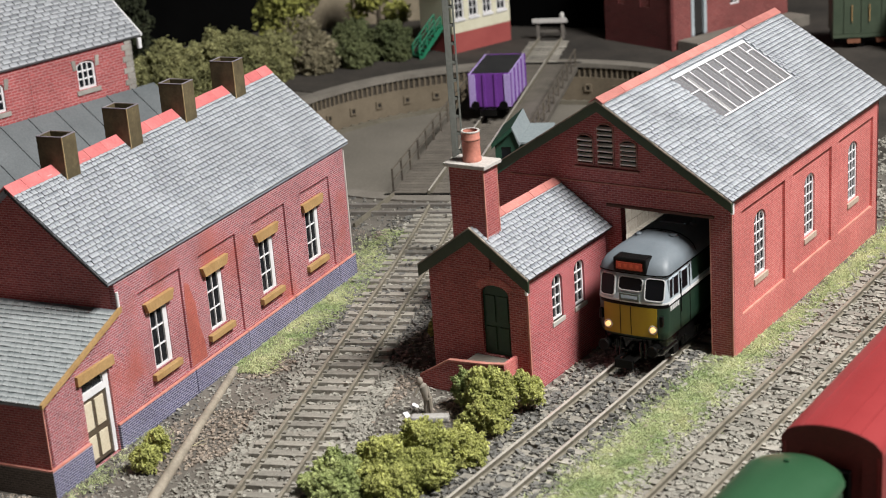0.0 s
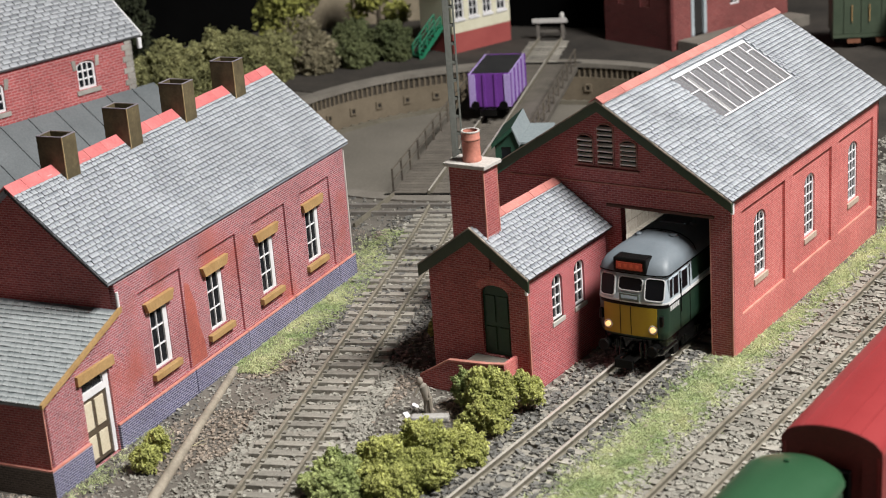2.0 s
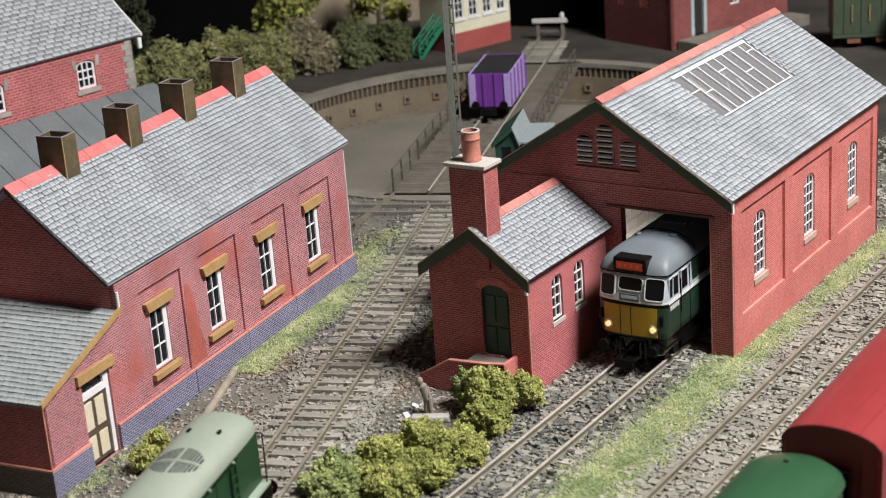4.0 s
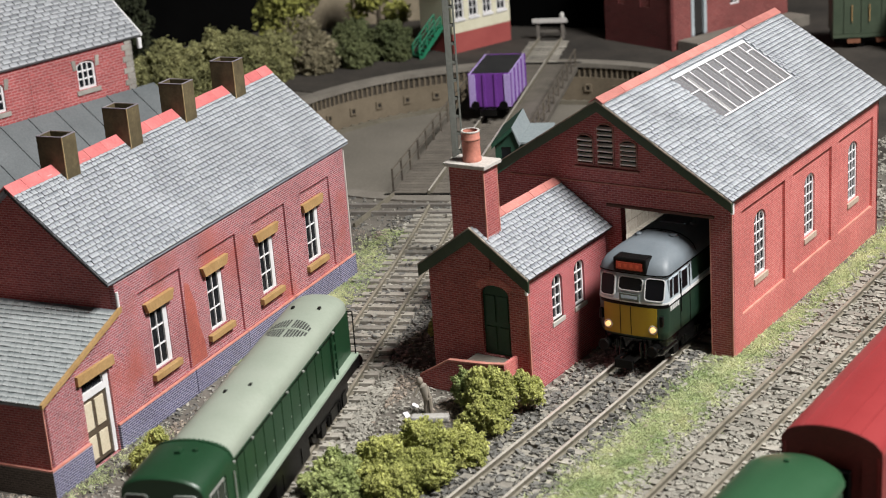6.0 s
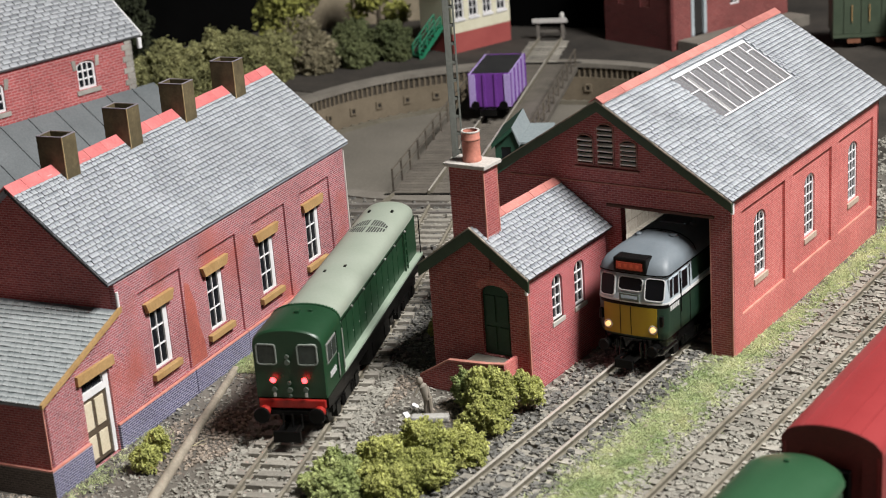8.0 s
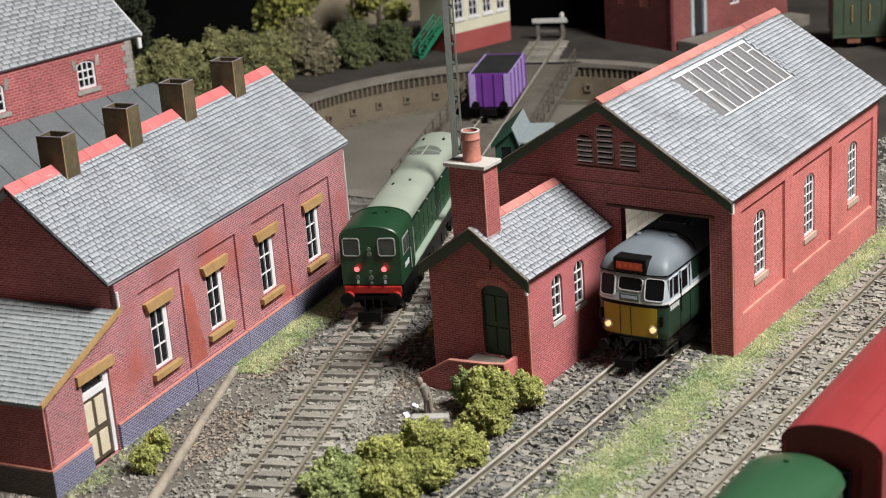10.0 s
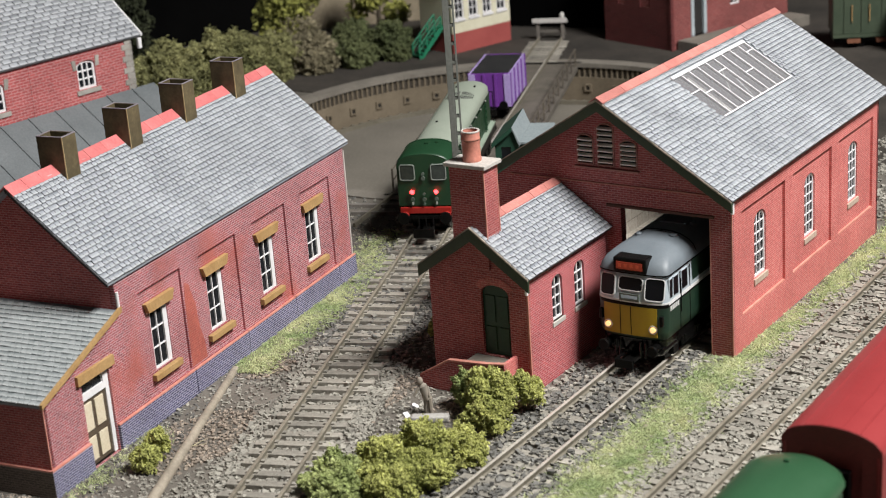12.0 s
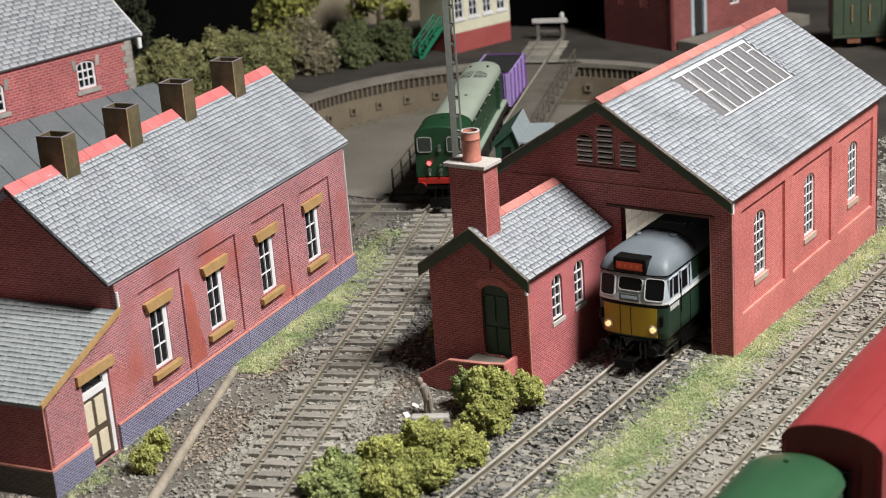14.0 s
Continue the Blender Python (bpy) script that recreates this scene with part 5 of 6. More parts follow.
def green_stock():
    t = thing("diesel_railcar", at(88.0, -141.0, 0, 0.3), "gloss green model railcar with domed roof end, parked by the coach", "railcar")
    H, L = 15.0, 175.0
    part("body", loft_bm([[(x, y, z) for x, y in [(-w, -L), (w, -L), (w, -4 - f)] + [(w * math.cos(math.pi * i / 10), -4 - f + (4 - f * 0.2) * math.sin(math.pi * i / 10)) for i in range(1, 10)] + [(-w, -4 - f)]] for z, w, f in ((9.5, H, 12), (37, H, 12), (38.4, H - 0.2, 12.5))]), LOCO_GREEN, t, "gloss green body", True)
    rows = []
    for z, w, f in ((38.4, 15.1, 0.0), (40.2, 14.7, 0.8), (42.2, 13.2, 3.2), (43.9, 10.8, 7.5), (45.0, 7.8, 13.0), (45.7, 4.4, 19.0), (45.9, 0.8, 26.0)):
        rows.append([(x, y, z) for x, y in [(-w, -L), (w, -L), (w, -16 - f)] + [(w * math.cos(math.pi * i / 16), -16 - f + 13.0 * math.sin(math.pi * i / 16)) for i in range(1, 16)] + [(-w, -16 - f)]])
    part("roof", loft_bm(rows), GREEN_ROOF, t, "glossy green domed roof", True)
    part("lifting_eye", box_bm(-1.8, -0.2, -19, -17.6, 45.4, 46.1, 0.2), GREEN_ROOF, t)
    part("underframe", box_bm(-12, 12, -L, -4, 8, 10), FRAME_BLACK, t)
    buffers(t, -1.0, 1, 13.0, shank=FRAME_BLACK)
    bogie(t, -30)
    bogie(t, -L + 30)
    return t


red_coach()
green_stock()


# ---- open wagon on the turntable ----
def purple_wagon():
    x, y, h = line_point(313.0, -2.5)
    t = thing("open_wagon", at(x, y, 0, -math.degrees(h)), "purple open coal wagon with lilac end straps on the turntable", "wagon")
    H, L, Z0, Z1 = 13.2, 56.0, 9.5, 31.0
    part("wagon_floor", box_bm(-H, H, 0, L, Z0 - 1.0, Z0), FRAME_BLACK, t)
    for side in (-1, 1):
        part("side_board", box_bm(side * (H - 0.5) - 0.5, side * (H - 0.5) + 0.5, 0, L, Z0, Z1, 0.15), LILAC, t, "lilac-purple wagon side")
        for yy in (0.8, 15, 28, 41, 55):
            part("side_strap", box_bm(side * (H + 0.3) - 0.3, side * (H + 0.3) + 0.3, yy - 0.9, yy + 0.9, Z0, Z1), PURPLE, t)
    for yy in (0.5, L - 0.5):
        part("end_board", box_bm(-H + 1, H - 1, yy - 0.5, yy + 0.5, Z0, Z1, 0.15), PURPLE, t, "purple wagon end")
    for x0, x1, m in ((-13.4, -9.2, LILAC), (9.2, 13.4, LILAC), (-4.6, -2.8, PURPLE), (2.8, 4.6, PURPLE)):
        part("end_strap", box_bm(x0, x1, -0.7, 0.0, Z0, Z1 - 0.4, 0.15), m, t)
    part("coal", box_bm(-H + 1.02, H - 1.02, 1.02, L - 1.02, Z0, Z1 - 0.3), COAL, t, "black coal load")
    part("underframe", box_bm(-10, 10, 1, L - 1, 7, 8.5), FRAME_BLACK, t)
    for side in (-1, 1):
        part("solebar", box_bm(side * 11 - 0.6, side * 11 + 0.6, -0.5, L, 7.0, 9.0), FRAME_BLACK, t)
        for yy in (14, 42):
            part("axle_guard", box_bm(side * 11 - 0.5, side * 11 + 0.5, yy - 2.5, yy + 2.5, 5.0, 8.6), FRAME_BLACK, t)
    for yy in (14, 42):
        wheelset(t, yy, 5.0)
    buffers(t, 0, -1, 11.5, 9.0, FRAME_BLACK)
    buffers(t, L, 1, 11.5, 9.0, FRAME_BLACK)
    coupling(t, 0, -1)
    return t


purple_wagon()


# ---- far things behind the tracks ----
def back_building():
    t = thing("goods_building", at(-460.5, 155.9, 0, -6.2), "red brick card building with slate roof, stone quoins and lean-to", "building")
    L, HE = 330.0, 75.0
    wins = [-42.0, -108.0, -174.0, -240.0]
    part("front_wall", turned(slab_bm(rect(-L, -7.0, 0, HE), [arch(c - 6.8, c + 6.8, 50.5, 67.5, 2.6) for c in wins], 2.0), FACE_X), BRICK_D, t, "soft red brick wall")
    for i in range(9):
        w = 7.2 if i % 2 else 5.0
        part("quoin", turned(box_bm(-7.0 - w + 0.4, -6.2, -0.5, 1.0, 42 + i * 3.6, 45.4 + i * 3.6, 0.2), FACE_X), QUOIN, t, "grey corner stone")
        part("quoin_return", box_bm(-7.5, 0.5, -7.0, -6.0, 42 + i * 3.6, 45.4 + i * 3.6), QUOIN, t)
    part("end_wall", box_bm(-88, -1, -9.0, -7.1, 0, HE), BRICK_D, t)
    for c in wins:
        w = window(t, c, 50.5, 13.6, 17.0, 1.0, FACE_X, rise=2.6, rows=3, cols=3, frame_w=1.4, bar=0.9)
        part("window_sill", turned(box_bm(c - 9.0, c + 9.0, -0.9, 1.0, 47.6, 50.3, 0.2), FACE_X), QUOIN, w, "grey stone sill")
        for d in (-8.2, 8.2):
            part("head_stone", turned(slab_bm([(c + d - 1.4, 63), (c + d + 1.4, 63), (c + d * 1.1 + 1.4, 69), (c + d * 1.1 - 1.4, 69)], [], 0.7), Matrix.Translation((0.5, 0, 0)) @ FACE_X), QUOIN, w)
    part("pilaster", turned(box_bm(-83, -82, -0.35, 0, 40, HE), FACE_X), BRICK_D, t)
    sl = Vector((-46.0, 0, 37.0))
    slate_roof(t, (2.5, -L, 74.6), (0, 1, 0), sl, L + 0.5, sl.length, 6.0, 3.4, near=lambda c: -c[0], limit=300, seed=31, material=SLATE_FAR_BRIGHT)
    part("roof_board", turned(slab_bm(rect(0, L, 0, sl.length), [], 1.2), roof_frame((-89.5, 0, 74.6), (0, -1, 0), Vector((46.0, 0, 37.0)))), SLATE, t)
    part("verge_strip", prism_bm([(2.6, 73.8), (2.6, 75.6), (-43.5, 112.6), (-43.5, 110.8)], 0.5, 1.6), WHITE, t, "white verge strip")
    part("gutter_end", box_bm(0.6, 2.6, -2.0, 0.5, 66.5, 73.0, 0.2), WHITE, t)
    # lean-to with a felt roof
    sv = Vector((42.0, 0, -26.0))
    m = roof_frame((42.0, -L, 16.8), (0, 1, 0), -sv)
    part("lean_to_roof", turned(slab_bm(rect(0, L + 8, 0, sv.length), [], 1.4), m), FELT, t, "dark grey felt lean-to roof")
    for i in range(17):
        u = 8 + i * 19.5
        part("roof_roll", turned(box_bm(u - 0.5, u + 0.5, -0.7, 0.0, 0, sv.length), m), FELT, t)
    part("lean_to_wall", box_bm(39.0, 40.5, -L, 6.0, 0, 16.5), BRICK_D, t)
    return t


def signal_box():
    dx, dy = 21.0, 70.0
    a = math.degrees(math.atan2(dx, dy))
    t = thing("signal_box", at(-422.0, 446.0, 0, -a), "cream and red signal box with white sash windows", "signal box")
    L = 58.0
    part("base_wall", box_bm(-38, 0, 0, L, 0, 15.5, 0.2), RED_FAR, t, "plain red base")
    wins = [7.5, 21.5, 35.5, 49.5]
    part("upper_wall", turned(slab_bm(rect(0, L, 15.6, 58), [rect(c - 4.6, c + 4.6, 26, 50) for c in wins], 2.0), FACE_X), CREAM_WALL, t, "cream boarded wall")
    part("end_wall", box_bm(-38, -2, L - 2, L, 15.6, 58), CREAM_WALL, t)
    part("end_wall", box_bm(-38, -2, 0, 2, 15.6, 58), CREAM_WALL, t)
    part("roof", prism_bm([(4, 58), (4, 59), (-19, 74), (-42, 59), (-42, 58)], -4, L + 4), SLATE, t)
    for c in wins:
        w = window(t, c, 26, 9.2, 24, 0.6, FACE_X, rows=4, cols=2, frame_w=1.0, bar=0.6)
        part("window_sill", turned(box_bm(c - 5.4, c + 5.4, -0.9, 0.6, 24.2, 26.0), FACE_X), WHITE, w)
    s = thing("staircase", at(-441.0, 425.0, 0, -28) @ Matrix.Scale(0.75, 4), "bright green wooden staircase with handrails", "staircase")
    for i in range(8):
        part("tread", box_bm(-9, 4, i * 3.0, i * 3.0 + 3.4, 2.6 + i * 3.2, 3.4 + i * 3.2), STAIR, s)
    for x in (-9.5, 4.5):
        part("stringer", turned(slab_bm([(0, 0), (3.5, 0), (27, 25), (27, 29), (23, 28)], [], 0.9), Matrix.Translation((x, 0, 0)) @ FACE_X), STAIR, s)
        part("handrail", cyl_bm((x, -0.5, 13), (x, 26, 40), 0.9, 6), STAIR, s)
        part("handrail", cyl_bm((x, -0.5, 8), (x, 26, 35), 0.6, 6), STAIR, s)
        for y, z in ((0, 0), (9, 10), (18, 19), (26, 26)):
            part("baluster", box_bm(x - 0.7, x + 0.7, y - 0.7, y + 0.7, z, z + 14), STAIR, s)
    part("landing", box_bm(-10, 5, 26, 44, 26.5, 28), STAIR, s)
    for x in (-9, 4):
        part("landing_post", box_bm(x - 0.8, x + 0.8, 34, 35.6, 0, 41), STAIR, s)
    return t


def stop_block():
    t = thing("buffer_stop", at(-375.5, 511.0, 0.6, 21), "weathered grey timber buffer stop with white beam", "buffer stop")
    for x in (-9.5, 9.5):
        part("post", box_bm(x - 1.2, x + 1.2, -1.5, 1.5, 0, 16, 0.2), GREY_TIMBER, t)
        part("brace", cyl_bm((x, 1, 11), (x, 12, 0.6), 1.0, 6), GREY_TIMBER, t)
    part("beam", box_bm(-13.5, 13.5, -3.0, -1.0, 13.2, 16.6, 0.3), BEAM_WHITE, t, "off-white buffer beam")
    part("rear_beam", box_bm(-11, 11, 1.5, 3.2, 5.0, 7.2, 0.2), GREY_TIMBER, t)
    part("lamp", lathe_bm([(1.8, 16.6), (1.8, 19.6), (1.1, 20.8), (0.01, 21.2)], 10, 9.5, -1.6), BEAM_WHITE, t, "white lamp on the beam")


def red_works():
    t = thing("works_building", at(-267.0, 498.0, 0, -19), "plain dark red brick works building with pale door frame", "building")
    # Side wall in the shaded brick copy, front wall in the lit one.
    part("side_wall", turned(slab_bm(rect(-70, 0, 0, 75), [rect(-55, -47, 30, 52), rect(-32, -22, 30, 52)], 2.0), Matrix.Identity(4)), BRICK_FAR_SHADED, t)
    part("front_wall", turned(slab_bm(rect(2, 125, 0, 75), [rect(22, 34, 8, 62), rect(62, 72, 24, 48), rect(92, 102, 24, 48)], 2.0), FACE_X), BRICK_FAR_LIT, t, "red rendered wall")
    part("back_wall", box_bm(-70, -2, 123, 125, 0, 75), BRICK_FAR_SHADED, t)
    part("corner_post", box_bm(-1.5, 0.8, -0.8, 2.0, 0, 75, 0.2), BRICK_FAR_SHADED, t)
    for a, b in ((-55, -47), (-32, -22)):
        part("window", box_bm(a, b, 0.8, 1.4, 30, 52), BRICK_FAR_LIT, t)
    for c in (67.0, 97.0):
        window(t, c, 24, 10, 24, 1.0, FACE_X, rows=3, cols=2, frame_w=1.2, bar=0.8)
    d = part("door_frame", turned(slab_bm(rect(20, 36, 8, 64), [rect(23, 33, 8, 61)], 2.4), Matrix.Translation((0.8, 0, 0)) @ FACE_X), PALE_BLUE, t, "pale blue-grey door frame")
    part("door", turned(box_bm(23, 33, 1.2, 1.8, 8, 61), FACE_X), BLACK, d)
    part("loading_dock", box_bm(2, 22, 4, 125, 0, 8, 0.3), COPING, t, "grey loading dock")
    part("roof", box_bm(-72, 3, -3, 127, 75, 78), SLATE, t)


def green_van():
    t = thing("goods_van", at(-171.0, 556.0, 0, -62), "olive green goods wagon with white grab handles", "wagon")
    part("body", box_bm(0, 26, 0, 92, 11, 40, 0.5), OLIVE, t, "olive green wagon body")
    part("roof", prism_bm([(-0.8, 40), (26.8, 40), (24, 43), (13, 44.6), (2, 43)], -1, 93), LAMP_OFF, t, "pale grey roof sheet", True)
    for y in (8, 20, 34, 48, 62, 76):
        part("body_rib", box_bm(26.0, 26.7, y - 0.5, y + 0.5, 11, 40), OLIVE, t)
        part("grab_handle", cyl_bm((27.1, y + 5, 20), (27.1, y + 5, 32), 0.4, 6), STONE_TAN, t)
    part("lower_rail", box_bm(25.5, 26.5, 0, 92, 8.5, 11), OLIVE, t)
    part("underframe", box_bm(2, 24, 1, 91, 5.5, 9), FRAME_BLACK, t)
    for y in (18, 74):
        w = part("wheelset", turned(lathe_bm([(0.01, -9), (6, -9), (6, 9), (0.01, 9)], 14), pose(13, y, 6) @ pose(0, 0, 0, 0, 90)), FRAME_BLACK, t, "", True)
    for y in (10, 30, 46, 64):
        part("brake_gear", box_bm(24, 26.5, y, y + 9, 4.5, 7.5), RUST, t)
    # Far wagon left all black: its deep shade is put into the colour.
    v = thing("shaded_wagon", at(-118.0, 548.0, 0, -62), "wagon end coloured black to stand for deep shade", "wagon")
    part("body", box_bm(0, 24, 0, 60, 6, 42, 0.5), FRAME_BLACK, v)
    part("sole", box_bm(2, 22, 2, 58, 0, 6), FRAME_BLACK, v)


def hut():
    t = thing("lineside_hut", at(-189.3, 146.5, 0, 21.8), "dark green lineside hut with pale grey roof and flat annex", "hut")
    part("front_wall", slab_bm([(-9.6, 0), (3.4, 0), (3.4, 31.5), (0, 40), (-9.6, 32.5)], [rect(-6.4, -1.2, 22, 31)], 1.2), HUT_GREEN, t, "green boarded gable")
    part("pane", box_bm(-6.5, -1.1, 0.7, 0.9, 21.8, 31.2), PANE, t, "dark pane")
    part("body", prism_bm([(-9.6, 0), (3.4, 0), (3.4, 31.5), (0, 40), (-9.6, 32.5)], 1.3, 36), HUT_GREEN, t)
    part("annex_body", box_bm(3.5, 16.0, 1.3, 36, 0, 32.4), HUT_GREEN, t)
    part("roof_sheet", prism_bm([(0, 42.2), (-11.4, 32.8), (-11.4, 31.8), (0, 41.0)], -1.6, 38), HUT_GREEN, t, "dark green roof slope")
    part("roof_sheet", prism_bm([(0.05, 42.2), (4.2, 32.4), (3.6, 31.6), (0.05, 41.0)], -1.6, 38), HUT_ROOF, t, "pale grey sheet roof")
    part("annex_roof", box_bm(3.9, 17.5, -1.0, 38, 32.6, 33.8, 0.2), HUT_ROOF, t, "pale grey flat roof")
    part("barge_board", prism_bm([(0, 42.0), (-11.2, 32.6), (-11.2, 30.6), (0, 39.8)], -2.1, -1.65), HUT_GREEN, t)


def mast():
    t = thing("catenary_mast", at(-165.5, 56.5, 0, 30), "weathered grey lattice mast", "mast")
    part("post", box_bm(-1.5, 1.0, -1.7, 1.7, 0, 215, 0.2), MAST, t, "grey mast post")
    part("flange", box_bm(3.0, 3.7, -1.6, 1.6, 0, 215), MAST, t)
    part("flange", box_bm(1.0, 1.5, -1.6, 1.6, 0, 215), MAST, t)
    for i in range(25):
        z = 4 + i * 8.6
        part("lattice_bar", box_bm(1.4, 3.2, -1.4, 1.4, z - 0.6, z + 0.6), MAST, t)


def hillside():
    rng = np.random.default_rng(8)
    bm = bmesh.new()
    nx, ny = 30, 14
    g = [[None] * ny for _ in range(nx)]
    for i in range(nx):
        for j in range(ny):
            x, y = -640 + i * 8.0 * 0.62 * 1.2, 455 + i * 8.0 * 0.6
            q = j / (ny - 1)
            px, py = x - q * 42, y + q * 52
            z = 118 * q ** 0.75 + 9 * noise.noise((px * 0.04, py * 0.04, q * 3)) + 4 * noise.noise((px * 0.15, py * 0.15, q * 9))
            g[i][j] = bm.verts.new((px, py, max(z, -1) if j else -1))
    for i in range(6, nx - 1):
        for j in range(ny - 1):
            bm.faces.new((g[i][j], g[i + 1][j], g[i + 1][j + 1], g[i][j + 1]))
    tagged(part("embankment", bm, BANK, None, "bare brown earth bank behind the hedge", True), "", "embankment", "", "structure")


def tree(x, y, h, r, seed, mat, label):
    rng = np.random.default_rng(seed)
    t = thing("tree", Matrix.Identity(4), label, "tree", "trees")
    part("trunk", cyl_bm((x, y, 0), (x + 2, y, h * 0.75), 2.6, 8, 1.0), BARK, t)
    pts = []
    for i in range(16):
        a, q = rng.uniform(0, 6.28), rng.uniform(0.25, 1.0)
        c = np.array((x + math.cos(a) * r * 0.65 * (1.1 - q * 0.6), y + math.sin(a) * r * 0.65 * (1.1 - q * 0.6), h * q))
        part("limb", cyl_bm((x + 1, y, h * q * 0.7), tuple(c), 0.8, 5, 0.3), BARK, t)
        m = 260
        d = rng.normal(size=(m, 3))
        d /= np.linalg.norm(d, axis=1)[:, None]
        pts.append(c + d * (rng.uniform(0.3, 1.0, m) ** 0.5)[:, None] * np.array((r * 0.42, r * 0.42, r * 0.36)))
    p = np.concatenate(pts)
    p = p[p[:, 2] > 2]
    crumbs("crown", p, rng.uniform(0.9, 2.0, len(p)), mat, rng, "leaf", t)


def yard():
    cx, cy, r = PIT
    inner = [(cx + (r + 9.2) * math.cos(radians(q)), cy + (r + 9.2) * math.sin(radians(q))) for q in range(-8, 176, 4)]
    outer = [(cx + 420 * math.cos(radians(q)), cy + 420 * math.sin(radians(q))) for q in range(175, -9, -8)]
    bm = slab_bm(inner + outer, [], 0.6)
    bm.transform(pose(0, 0, 0.6, -90))
    tagged(part("yard_ground", bm, EARTH_SHADED, None, "dark brown earth of the yard behind the turntable, darkened further for shade"), "", "ground", "", "structure")


def dark_backdrop():
    # Black panels added to stand for the unlit background.
    pts = [(-900, 60), (-690, 330), (-590, 590), (-330, 760), (300, 800)]
    dark = paint("backdrop_black", (0.002, 0.002, 0.002), (0.004, 0.004, 0.004), 1.0, scale=10, shine=0.0)
    # The last, short panel blacks out the shade between buffer stop and works.
    for (x0, y0), (x1, y1) in list(zip(pts, pts[1:])) + [((-432, 546), (-318, 562))]:
        d = math.hypot(x1 - x0, y1 - y0)
        ob = part("backdrop", box_bm(0, d, 0, 6, -2, 420), dark, None, "black panel added for the darkness behind the layout")
        ob.matrix_basis = at(x0, y0, 0, math.degrees(math.atan2(y1 - y0, x1 - x0)))
        tagged(ob, "", "backdrop", "", "structure")


BRICK_D = brick("soft_red_brick_paper", (0.42, 0.09, 0.09), (0.3, 0.058, 0.06), (0.46, 0.24, 0.235), bw=4.6, bh=1.7, gap=0.25)
QUOIN = paint("grey_quoin_stone", (0.27, 0.25, 0.22), (0.38, 0.36, 0.33), 0.85, pieces=0.15)
FELT = paint("blue_grey_felt", (0.11, 0.124, 0.13), (0.16, 0.175, 0.182), 0.8, scale=30)
RED_FAR = paint("flat_red_brick", (0.3, 0.06, 0.055), (0.36, 0.08, 0.07), 0.8)
CREAM_WALL = paint("cream_boards", (0.6, 0.57, 0.42), (0.7, 0.67, 0.52), 0.7)
STAIR = paint("bright_green_paint", (0.01, 0.14, 0.07), (0.016, 0.19, 0.1), 0.5)
GREY_TIMBER = paint("grey_timber", (0.12, 0.107, 0.093), (0.19, 0.172, 0.153), 0.85)
BEAM_WHITE = paint("dirty_white_beam", (0.45, 0.43, 0.41), (0.58, 0.56, 0.54), 0.7)
# Lighter copy of the works brick: the front's light is in its colour.
BRICK_FAR_LIT = brick("lit_red_brick_paper", (0.24, 0.06, 0.056), (0.18, 0.042, 0.04), (0.28, 0.12, 0.11), bw=5.0, bh=1.9, gap=0.25)
PALE_BLUE = paint("pale_blue_frame", (0.36, 0.42, 0.45), (0.45, 0.5, 0.53), 0.7)
OLIVE = paint("olive_green_wagon", (0.04, 0.06, 0.036), (0.065, 0.085, 0.052), 0.6)
RUST = paint("rusty_gear", (0.16, 0.06, 0.03), (0.26, 0.11, 0.06), 0.85)
HUT_GREEN = paint("hut_green", (0.012, 0.05, 0.03), (0.018, 0.07, 0.042), 0.6)
HUT_ROOF = paint("pale_hut_roof", (0.2, 0.235, 0.245), (0.25, 0.285, 0.295), 0.7)
MAST = paint("grey_mast_paint", (0.1, 0.108, 0.095), (0.16, 0.168, 0.148), 0.7, scale=30)
BANK = paint("brown_earth_bank", (0.14, 0.115, 0.075), (0.24, 0.2, 0.14), 0.95, scale=25, fine=300, relief=0.8)
BARK = paint("brown_bark", (0.05, 0.04, 0.025), (0.09, 0.07, 0.05), 0.9)
back_building()
signal_box()
stop_block()
red_works()
green_van()
hut()
mast()
# Brown earth, its colour lowered further to paint the yard's shade.
EARTH_SHADED = paint("shaded_brown_earth", (0.018, 0.015, 0.012), (0.048, 0.04, 0.032), 0.95, scale=25, fine=400, relief=0.8)
yard()
hillside()
dark_backdrop()
tree(-540, 404, 62, 34, 41, FOLIAGE_TREE, "tall yellow-green tree rising over the hedge")
tree(-512, 476, 64, 27, 42, FOLIAGE_TREE, "yellow-green tree in front of the earth bank")
tree(-640, 320, 60, 30, 43, FOLIAGE_SHADED, "tree behind the hedge, shade put into its dark colour")


